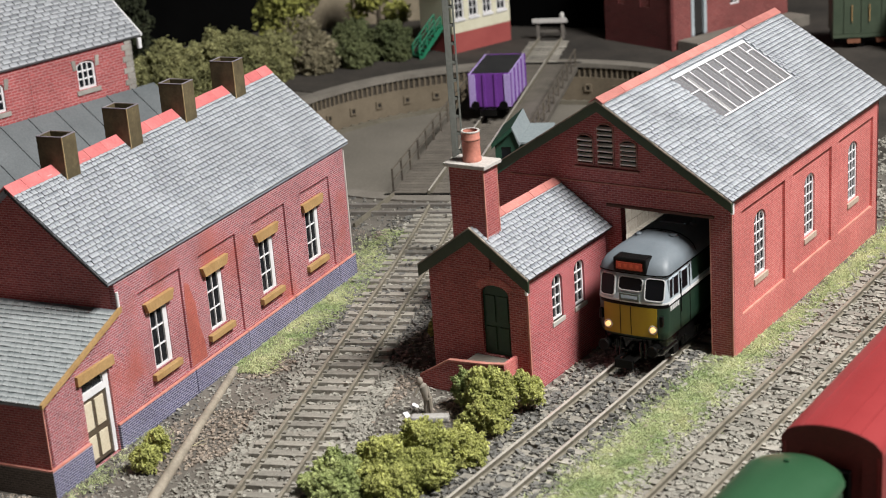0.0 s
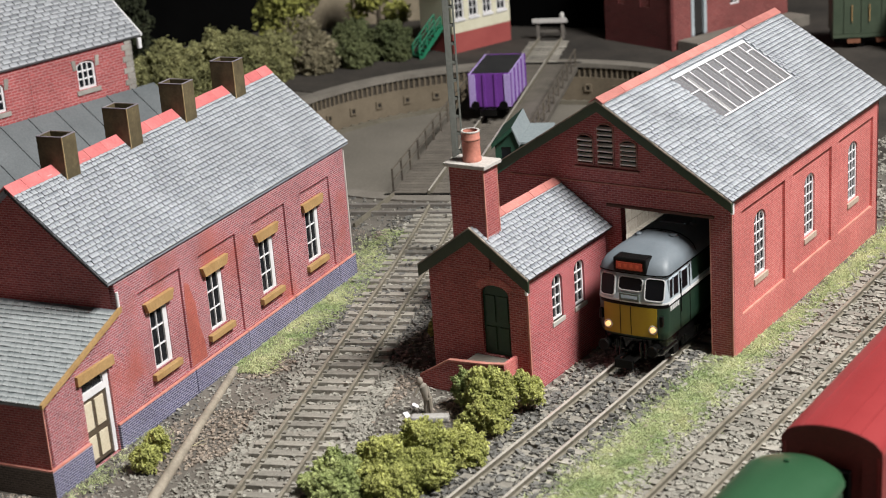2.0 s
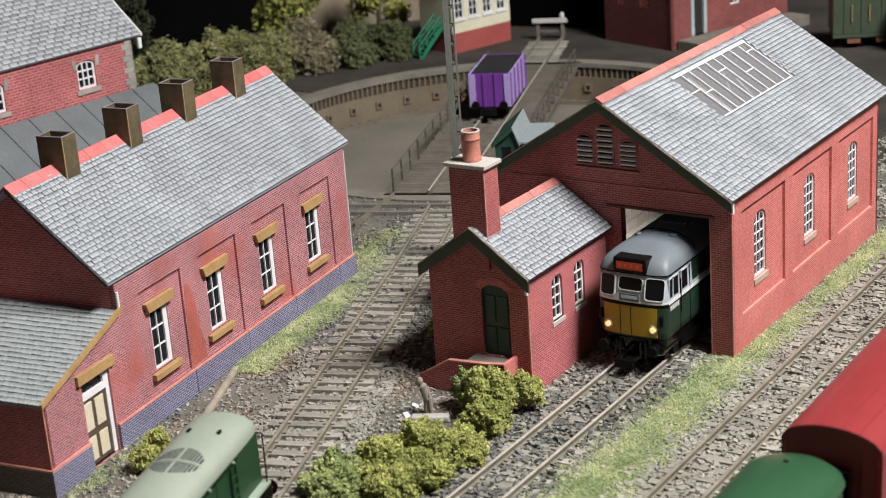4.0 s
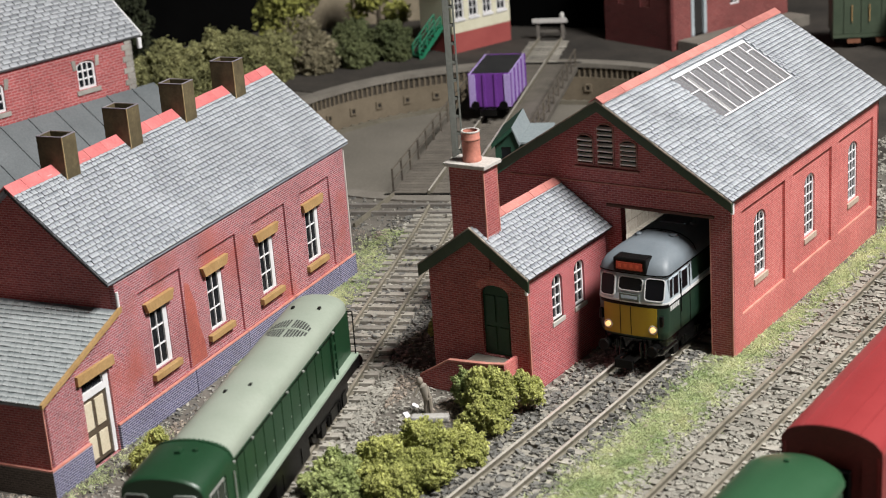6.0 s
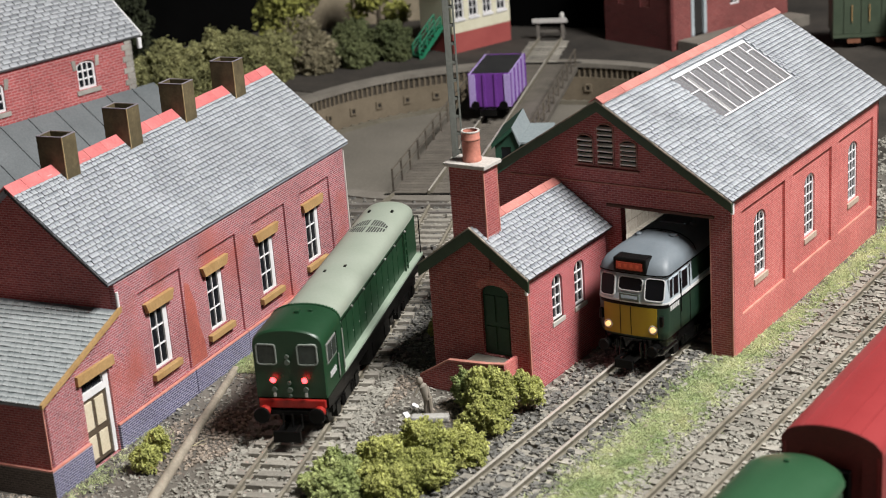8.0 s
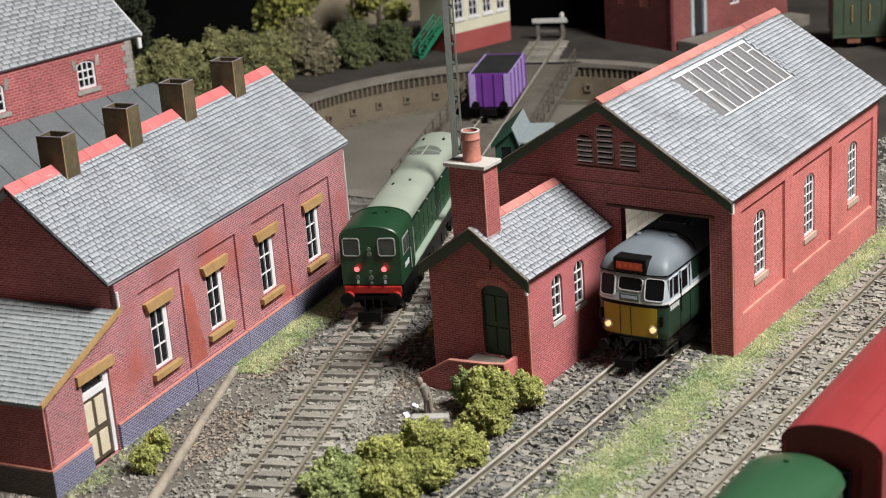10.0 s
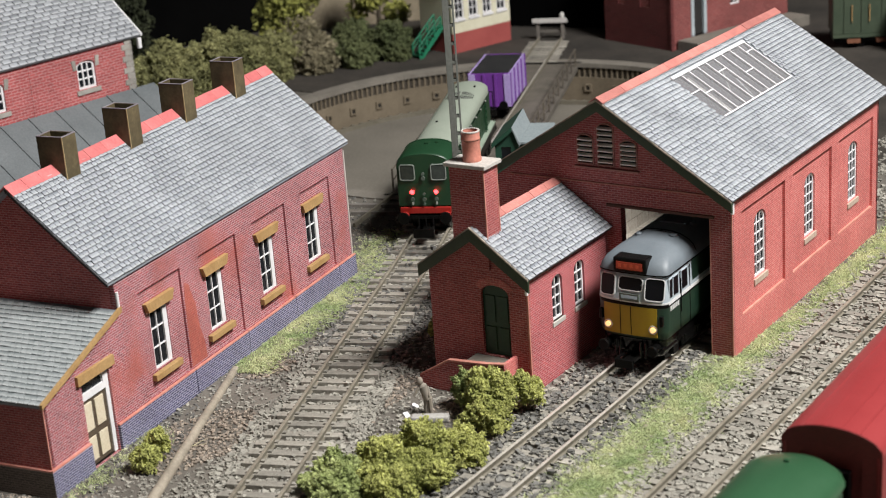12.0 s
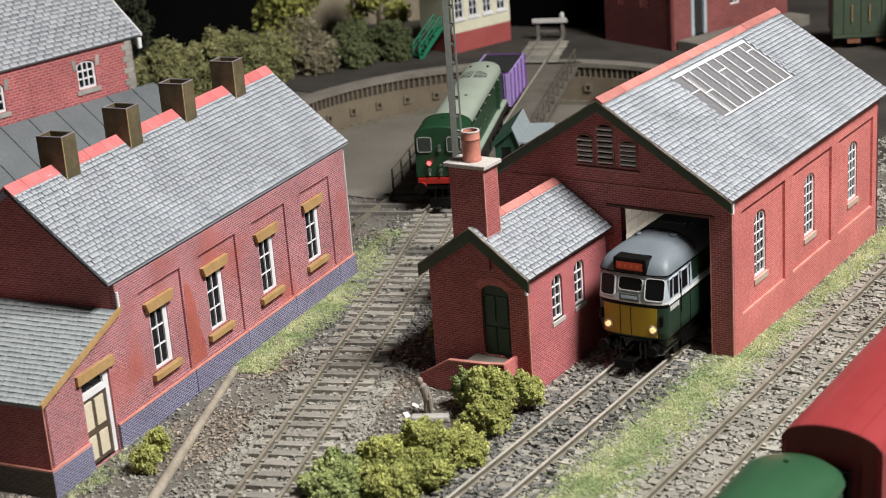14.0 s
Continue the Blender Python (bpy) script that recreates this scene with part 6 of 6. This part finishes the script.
# ---- turntable ----
def turntable():
    cx, cy, R = PIT
    t = thing("turntable_pit", at(cx, cy, 0), "round concrete turntable pit with slotted wall", "turntable pit", "", "structure")
    part("pit_floor", turned(lathe_bm([(0.01, -28.0), (R + 2, -28.0), (R + 2, -31), (0.01, -31)], 72), Matrix.Identity(4)), CONCRETE, t, "smooth dusty pit floor")
    part("pit_wall", lathe_bm([(R + 0.2, -28), (R - 1.5, -28), (R - 1.5, -9.5), (R + 3, -9.3), (R + 4, -29)], 96), PIT_WALL, t, "tan pit wall")
    # Ring coloured dark to paint the shade under the coping, between the ribs.
    part("upper_ring", lathe_bm([(R - 0.3, -9.4), (R - 0.3, -2.0), (R + 2, -2.0), (R + 2, -9.4)], 96), PIT_RING_SHADE, t, "dark brown ring behind the ribs, the coping's shade in its colour")
    part("coping", lathe_bm([(R - 2.2, -2.2), (R - 2.2, 0.9), (R + 9.0, 1.1), (R + 9.0, -2.2)], 96), COPING, t, "worn concrete coping")
    part("ring_rail", lathe_bm([(R - 9.5, -28), (R - 9.5, -25.2), (R - 7.6, -25.2), (R - 7.6, -28)], 96), RAIL_SIDE, t, "rusty ring rail")
    me = mesh_of("wall_rib", box_bm(-0.6, 0.6, -1.3, -0.1, -9.4, -2.3), PIT_WALL)
    for i in range(236):
        a = 2 * math.pi * i / 236
        ob = new("wall_rib", me)
        ob.parent = t
        ob.matrix_basis = at((R - 0.1) * math.cos(a), (R - 0.1) * math.sin(a), 0, math.degrees(a) - 90)
    me = mesh_of("chair_bolt", box_bm(-1.4, 1.4, -1.6, 1.6, -28, -25.6), RAIL_SIDE)
    for i in range(120):
        a = 2 * math.pi * i / 120
        ob = new("chair_bolt", me)
        ob.parent = t
        ob.matrix_basis = at((R - 5.4) * math.cos(a), (R - 5.4) * math.sin(a), 0, math.degrees(a) - 90)
    me = mesh_of("wall_bracket", turned(slab_bm(rect(-2.7, 2.7, -19.6, -14.4), [rect(-1.5, 1.3, -18.6, -15.6)], 1.5), Matrix.Translation((0, -1.4, 0))), PIT_WALL)
    # Near-black box in each bracket opening paints the shade of the hole.
    hole = mesh_of("bracket_hole", box_bm(-1.6, 1.4, -0.5, 0.2, -18.7, -15.5), PIT_HOLE_SHADE)
    for i in range(44):
        a = 2 * math.pi * i / 44
        ob = new("wall_bracket", me)
        ob.parent = t
        ob.matrix_basis = at((R - 1.5) * math.cos(a), (R - 1.5) * math.sin(a), 0, math.degrees(a) - 90)
        new("bracket_hole", hole).parent = ob
    # the bridge
    x, y, h = line_point(313.0)
    b = thing("turntable_bridge", at(x, y, 0, -math.degrees(LINE_D)), "weathered turntable bridge with timber deck and handrails", "turntable bridge")
    L = R - 2.0
    for x in (-8.6, 8.6):
        part("girder", box_bm(x - 1.5, x + 1.5, -L + 4, L - 4, -20, -0.8, 0.2), PIT_WALL, b, "deep plate girder")
        part("rail", box_bm(x - 0.7, x + 0.7, -L, L, 0.6, 3.4), RAIL_SIDE, b)
        part("rail_head", box_bm(x - 0.5, x + 0.5, -L, L, 3.4, 3.6), RAIL_TOP, b)
    n = 60
    for i in range(n):
        y0 = -L + 2 * L * i / n
        part("deck_plank", box_bm(-29.5 - 2 * (i % 3) * 0.2, 29.5, y0, y0 + 2 * L / n - 0.35, -1.0, 0.5), DECK, b)
    for side, lean in ((-1, 0), (1, 0)):
        x = side * 31.0
        part("side_beam", box_bm(x - 1.2, x + 1.2, -L + 8, L - 8, -3.5, 0.0, 0.2), DECK, b, "weathered deck edge beam")
        for i in range(15):
            yy = -L + 10 + (2 * L - 20) * i / 14
            part("rail_post", box_bm(x - 0.5, x + 0.5, yy - 0.5, yy + 0.5, 0, 13), FENCE, b)
        for z in (6.4, 12.4):
            part("handrail", cyl_bm((x, -L + 10, z), (x, L - 10, z), 0.5, 6), FENCE, b, "dark handrail")
    for s in (-1, 1):
        part("end_beam", box_bm(-34, 34, s * (L - 1) - 1.2, s * (L - 1) + 1.2, -4, 1.4, 0.2), FRAME_BLACK, b, "dark end beam")
    return b


DECK = paint("grey_deck_timber", (0.085, 0.074, 0.06), (0.14, 0.122, 0.1), 0.9, scale=80, pieces=0.1)
FENCE = paint("dark_fence_timber", (0.06, 0.05, 0.04), (0.12, 0.1, 0.075), 0.85)
turntable()


def bush(name, label, clumps, material, seed, category="bush", stone=0.9, density=0.85):
    """Foam foliage: many small crumbs heaped over uneven lobes, with gaps; dark inner balls paint the shade of the
    hollows.
    """
    rng = np.random.default_rng(seed)
    t = thing(name, Matrix.Identity(4), label, category, "shrubs")
    pts, sizes = [], []
    if stone < 1.2:
        lumps = []
        for x, y, z, rx, ry, rz in clumps:
            lumps.append((x, y, z, rx * 0.9, ry * 0.9, rz * 0.9))
            for i in range(9):
                a, q, g = rng.uniform(0, 6.28), rng.uniform(-0.3, 0.95), rng.uniform(0.2, 0.4)
                c = math.sqrt(1 - min(q, 0.99) ** 2)
                lumps.append((x + rx * 0.82 * c * math.cos(a), y + ry * 0.82 * c * math.sin(a), max(1.0, z + rz * 0.8 * q), rx * g, ry * g, rz * g))
        clumps = lumps
    for x, y, z, rx, ry, rz in clumps:
        n = int(26 * density * (rx * ry + rx * rz + ry * rz) / stone ** 2)
        lobes = rng.normal(size=(max(6, int(rx * 1.2)), 3))
        lobes /= np.linalg.norm(lobes, axis=1)[:, None]
        d = rng.normal(size=(n, 3))
        d /= np.linalg.norm(d, axis=1)[:, None]
        d[:, 2] = np.where(d[:, 2] < -0.5, -d[:, 2], d[:, 2])
        near = np.max(d @ lobes.T, axis=1)
        rough = np.array([noise.noise((v[0] * 2.6 + seed, v[1] * 2.6, v[2] * 2.6)) + 0.6 * noise.noise((v[0] * 6 + seed, v[1] * 6, v[2] * 6)) for v in d])
        r = 0.56 + 0.34 * np.clip((near - 0.6) / 0.4, 0, 1) ** 0.8 + 0.42 * rough + np.abs(rng.normal(0, 0.09, n))
        p = d * r[:, None] * np.array((rx, ry, rz)) + np.array((x, y, z))
        keep = p[:, 2] > 0.2
        pts.append(p[keep])
        sizes.append(rng.uniform(0.45, 1.0, keep.sum()) * stone * 0.75)
        # A dark ball inside each clump stands in for shade between the leaves.
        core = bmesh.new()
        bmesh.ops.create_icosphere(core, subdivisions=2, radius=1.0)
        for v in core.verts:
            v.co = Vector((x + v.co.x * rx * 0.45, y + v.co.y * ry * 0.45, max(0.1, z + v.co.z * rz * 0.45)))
        part("hollow_shade", core, HOLLOW_DARK, t)
    crumbs("foliage", np.concatenate(pts), np.concatenate(sizes), material, rng, "leaf", t)
    return t


FOLIAGE_GREEN2 = paint("dull_green_foliage", (0.05, 0.066, 0.022), (0.12, 0.135, 0.055), 0.9, scale=40, fine=400, pieces=0.35)
HOLLOW_DARK = paint("dark_hollow_shade", (0.02, 0.022, 0.008), (0.04, 0.04, 0.016), 0.95)
bush("shrub", "pale green foam shrub beside the shed track", [(-78, -165, 5, 11, 11, 10), (-69, -172, 5, 10, 9, 9)], FOLIAGE_GREEN, 11)
bush("shrub", "olive foam shrub beside the shed track", [(-68, -151, 6, 9, 9, 11), (-58, -160, 5, 11, 10, 9)], FOLIAGE, 12)
bush("shrub", "olive foam shrub beside the shed track", [(-60, -135, 7, 10, 10, 12), (-50, -146, 5, 9, 9, 9), (-58, -148, 5, 9, 8, 9)], FOLIAGE, 13)
bush("shrub", "small olive foam shrub beside the shed track", [(-50.5, -122, 5, 8, 8, 9), (-47, -126, 3, 7, 6, 5)], FOLIAGE, 14)
bush("shrub", "bushy olive foam shrub in front of the annexe", [(-61, -88, 8, 11, 9, 12), (-55, -99, 5, 9, 8, 8), (-52, -76, 7, 8, 6, 8)], FOLIAGE, 15)
bush("shrub", "dark green foam shrub against the ramp wall", [(-73, -85, 6, 6, 6, 10)], FOLIAGE_GREEN, 16)
bush("shrub", "small olive shrub against the blue brick plinth", [(-155, -171, 5, 5, 5, 7), (-151, -181, 4, 6, 5, 6)], FOLIAGE, 17)
bush("shrub", "dark overgrown shrub behind the annexe", [(-109, -42, 8, 7, 11, 14), (-110, -20, 7, 7, 12, 12), (-114, 2, 5, 8, 10, 9)], FOLIAGE, 18)


# ---- loose stones and grass ----
def scatter():
    rng = np.random.default_rng(21)

    def blocked(x, y):
        b = (x > -110) & (x < 1) & (y > -2) & (y < 172)
        b |= (x > -102) & (x < -55) & (y > -76) & (y < 0)
        t = math.radians(9.28)
        dx, dy = x + 166.85, y + 211.5
        v, u = dx * math.cos(t) + dy * math.sin(t), -dx * math.sin(t) + dy * math.cos(t)
        b |= (v < 1.5) & (u > -2) & (u < 240)
        b |= np.hypot(x - PIT[0], y - PIT[1]) < PIT[2] + 9
        return b

    def line_u(x, y):
        a, o = np.array((math.sin(LINE_D), math.cos(LINE_D))), np.array((math.cos(LINE_D), -math.sin(LINE_D)))
        return (x - LINE_X) * o[0] + y * o[1], (x - LINE_X) * a[0] + y * a[1]

    def on_rail(x, y):
        u, s = line_u(x, y)
        u = u - np.array([shift(k) for k in s])
        r = (np.abs(np.abs(u) - 8.6) < 1.7)
        for x0 in (-29.6, 31.6, 91.0):
            r |= np.abs(np.abs(x - x0 + y * 0.008) - 8.6) < 1.7
        return r
    n = 230000
    x, y = rng.uniform(-330, 110, n), rng.uniform(-240, 330, n)
    u, s = line_u(x, y)
    da, db, dc, dd = np.abs(u), np.abs(x + 29.6), np.abs(x - 31.6), np.abs(x - 91)
    d = np.minimum(np.minimum(da, db), np.minimum(dc, dd))
    far = np.clip((y - 20) / 140, 0, 0.75)
    p = np.where(d < 22, 0.8, np.where(d < 30, 0.58, 0.5)) * (1 - far)
    patch = np.array([noise.noise((a * 0.03, b * 0.03, 0.0)) for a, b in zip(x, y)])
    p = p * np.where(d > 19, np.clip(0.75 + patch, 0.15, 1.2), 1.0)
    ok = (rng.uniform(size=n) < p) & ~blocked(x, y) & ~on_rail(x, y)
    near_a = da < 16
    z = np.where(d < 16, rng.uniform(0.3, 1.0, n), rng.uniform(0.1, 0.8, n) * np.clip(1.6 - d / 40, 0.5, 1))
    z = np.where(near_a, rng.uniform(0.0, 0.5, n), z)
    # the sleepers show nearly clear of stones
    for key, dist, along, left in (("A", da, s, 0.06), ("B", db, y, 0.3), ("C", dc, y, 0.16), ("D", dd, y, 0.2)):
        at_s = np.array(SLEEPERS[key])
        k = np.clip(np.searchsorted(at_s, along), 1, len(at_s) - 1)
        gap = np.minimum(np.abs(along - at_s[k - 1]), np.abs(along - at_s[k]))
        over = (dist < 15.8) & (gap < 2.3)
        ok &= ~(over & (rng.uniform(size=n) > left))
        z = np.where(over, 1.5, z)
    size = rng.uniform(0.65, 1.75, n) * np.where(d < 24, 1.0, 0.7)
    brown = (patch > 0.08) & (d > 24)
    darkened = (db < 22 + 10 * patch) & (x < -8) & (y < 0) & (rng.uniform(size=n) < 0.8)
    tb = math.radians(9.28)
    bv = (x + 166.85) * math.cos(tb) + (y + 211.5) * math.sin(tb)
    bw = -(x + 166.85) * math.sin(tb) + (y + 211.5) * math.cos(tb)
    # Dark stones spread here paint the shade left of the annexe.
    darkened |= (x < -104) & (y > -60 + 60 * patch) & (rng.uniform(size=n) < 0.72)
    # Along the plinth they give the dark soil.
    darkened |= (bv < 17 + 12 * patch) & (bw < 112) & (rng.uniform(size=n) < 0.6)
    for nm, m, mat, lab in (("ballast", ok & ~brown & ~darkened, STONES, "loose grey ballast stones round the tracks"), ("oily_ballast", ok & darkened, STONES_DARKENED, "dark ballast, oil-stained before the shed, shade painted in before the turntable"), ("clinker", ok & brown, STONES_BROWN, "brown ash and clinker on the ground")):
        ob = crumbs(nm, np.stack([x[m], y[m], z[m]], -1), size[m], mat, rng)
        tagged(ob, lab, "ballast", "", "stuff")
    # static grass in strips
    n = 380000
    x, y = rng.uniform(-250, 30, n), rng.uniform(-230, 220, n)
    u, s = line_u(x, y)
    patch = np.array([noise.noise((a * 0.05, b * 0.05, 3.0)) + 0.5 * noise.noise((a * 0.16, b * 0.16, 5.0)) for a, b in zip(x, y)])
    t = math.radians(9.28)
    v = (x + 166.85) * math.cos(t) + (y + 211.5) * math.sin(t)
    w = -(x + 166.85) * math.sin(t) + (y + 211.5) * math.cos(t)
    strip_c = np.exp(-((x - 2) / (9.0 + np.clip(-y, 0, 120) * 0.035)) ** 2) ** 1.2 * (y < 0) + np.exp(-((x - 7) / 6.0) ** 4) * (y >= 0) * (y < 40) * 0.9 + np.exp(-((x - 8) / 5.0) ** 2) * (y >= 40) * 0.8
    strip_b = np.exp(-((v - 9) / 9.0) ** 4) * (w > 116) * (w < 260) * 0.55 + np.exp(-((v - 6) / 5.0) ** 2) * (w < 60) * 0.16 + np.exp(-((v + 6) / 8) ** 2) * (w > 236) * (w < 300) * 0.3
    p = np.maximum(strip_c, strip_b) * np.clip(1.15 + 1.2 * patch, 0, 1)
    ok = (rng.uniform(size=n) < p) & ~blocked(x, y) & ~on_rail(x, y)
    roots = np.stack([x[ok], y[ok], rng.uniform(0.1, 0.9, ok.sum())], -1)
    # each root is a tuft of fibres
    k = 8
    roots = np.repeat(roots, k, 0) + np.concatenate([rng.normal(0, 0.7, (ok.sum() * k, 2)), np.zeros((ok.sum() * k, 1))], 1)
    tagged(blades("static_grass", roots, rng.uniform(0.4, 1.15, len(roots)), GRASS, rng, 1.1, 0.17), "dry yellow-green static grass in strips between the tracks", "grass", "", "stuff")


scatter()


# ---- small things on the ground ----
def small_things():
    p, q = Vector((-131.2, -200.6, 1.6)), Vector((-182.5, -94.0, 0.5))
    lone("timber_log", cyl_bm(q, p + (p - q) * 0.25, 1.6, 12, 2.2), WOOD_LOG, "long weathered timber pole lying on the ground", "log", smooth=True)
    # a small painted casting of a workman, kept plain
    bm = bmesh.new()
    for x in (-0.75, 0.85):
        cyl_bm((x * 1.2, 0.2, 0), (x, 0.1, 7.2), 0.85, 8, 1.0, bm)
    cyl_bm((0, 0.1, 6.6), (-1.5, -0.5, 12.2), 1.7, 10, 1.75, bm)
    cyl_bm((-1.5, -0.5, 12.2), (-1.9, -0.7, 13.2), 1.75, 10, 0.6, bm)
    lathe_bm([(0.01, 12.6), (0.9, 12.9), (1.3, 13.8), (1.25, 14.8), (0.8, 15.6), (0.01, 15.9)], 10, -2.3, -0.8, bm)
    cyl_bm((-2.6, -1.6, 11.8), (-4.6, -2.8, 8.6), 0.65, 8, 0.5, bm)
    cyl_bm((0.2, 0.3, 11.6), (1.2, -1.0, 8.2), 0.65, 8, 0.5, bm)
    lone("figurine", bm, FIGURE, "small painted model figurine on the ash ground", "figurine", at(-83.8, -96.2, 0, 20), smooth=True)
    lone("stone_slab", box_bm(-7, 7.5, -2.2, 2.2, 0, 2.4, 0.7), STONE_GREY2, "pale grey stone slab lying by the shrubs", "slab", at(-80.0, -101.0, 0, 28))
    for x, y, r in ((-92.0, -94.0, 12), (-90.5, -102.0, -25)):
        lone("litter_scrap", turned(prism_bm([(-1.8, 0), (1.6, 0.1), (1.1, 0.9), (-0.6, 1.6)], -1.0, 1.1), Matrix.Identity(4)), WHITE, "pale crumpled scrap on the ground", "scrap", at(x, y, 0.3, r))
    for x, y, r, l in ((-152.0, -160.0, 25, 9.0), (-150.0, -158.5, 60, 6.0), (-167.0, -95.0, -20, 6.5), (-166.0, -93.0, 50, 5.0), (-172.0, -84.0, 10, 5.5), (-48.0, -101.0, 35, 8.0)):
        q = math.radians(r)
        lone("dry_stalk", cyl_bm((0, 0, 0.3), (l * math.cos(q), l * math.sin(q), 1.8), 0.2, 5, 0.1), STALK, "pale dry stalk lying on the ground", "stalk", at(x, y, 0.0))
    # timber edge and rails at the turntable entry
    for s, u0, u1 in ((137.0, -62, 40), (124.0, -50, 30)):
        a, b = line_point(s, u0), line_point(s, u1)
        lone("edge_timber", prism_bm([(-1.3, 0), (1.3, 0), (1.3, 2.0), (-1.3, 2.0)], 0, math.hypot(a[0] - b[0], a[1] - b[1])), GREY_TIMBER, "grey timber edging across the turntable entry", "timber", at(a[0], a[1], 0, math.degrees(math.atan2(b[1] - a[1], b[0] - a[0])) - 90))
    for p, q in (((-247.5, 79.0), (-258.5, 131.0)),):
        d = math.hypot(q[0] - p[0], q[1] - p[1])
        lone("old_rail", prism_bm([(-0.9, 0), (0.9, 0), (0.6, 2.4), (-0.6, 2.4)], 0, d), RAIL_SIDE, "rusty spare rail beside the entry track", "rail", at(p[0], p[1], 0.2, math.degrees(math.atan2(q[1] - p[1], q[0] - p[0])) - 90))


STALK = paint("straw_stalk", (0.5, 0.44, 0.28), (0.62, 0.56, 0.4), 0.8)
FIGURE = paint("drab_figure_paint", (0.2, 0.18, 0.15), (0.34, 0.29, 0.23), 0.8, scale=120)
STONE_GREY2 = paint("pale_slab_stone", (0.33, 0.32, 0.3), (0.46, 0.44, 0.41), 0.85, scale=120)
small_things()


# ---- hedge behind the pit ----
for i, (hx, hy, hr, hz) in enumerate(((-575, 235, 26, 26), (-548, 275, 24, 24), (-535, 312, 25, 25), (-520, 345, 22, 20), (-498, 372, 18, 16), (-480, 398, 17, 20), (-463, 424, 16, 17), (-530, 392, 20, 22))):
    bush("hedge_bush", "dull olive hedge bush behind the turntable" if i < 4 else "dry brown hedge bush behind the turntable" if i in (4, 7) else "dark green hedge bush behind the turntable", [(hx, hy, hz * 0.5, hr, hr, hz), (hx + hr * 0.5, hy - hr * 0.5, hz * 0.3, hr * 0.6, hr * 0.6, hz * 0.7)], FOLIAGE_FAR if i < 4 else FOLIAGE_BROWN if i in (4, 7) else FOLIAGE_GREEN2, 60 + i, stone=1.7)


# ---- motion ----
def motions():
    rows = []
    for t, s in ((0.0, -562), (1.0, -516), (2.0, -469), (3.0, -422), (3.2, -412.5), (4.2, -366), (5.3, -313), (5.5, -301), (6.0, -268), (6.5, -238), (7.0, -210), (7.5, -179), (8.0, -151), (8.2, -140), (9.2, -80), (10.3, -15.5), (10.5, -4), (11.0, 24.5), (11.5, 54), (12.0, 78.5), (12.5, 99), (13.0, 116.5), (13.5, 126.5), (14.0, 128.5)):
        x, y, h = line_point(s + 30)
        x2, y2, h2 = line_point(s + 128)
        h = math.atan2(x2 - x, y2 - y)
        rows.append((t, at(x - 30 * math.sin(h), y - 30 * math.cos(h), 0, -math.degrees(h))))
    walk(ENGINE, rows)


motions()
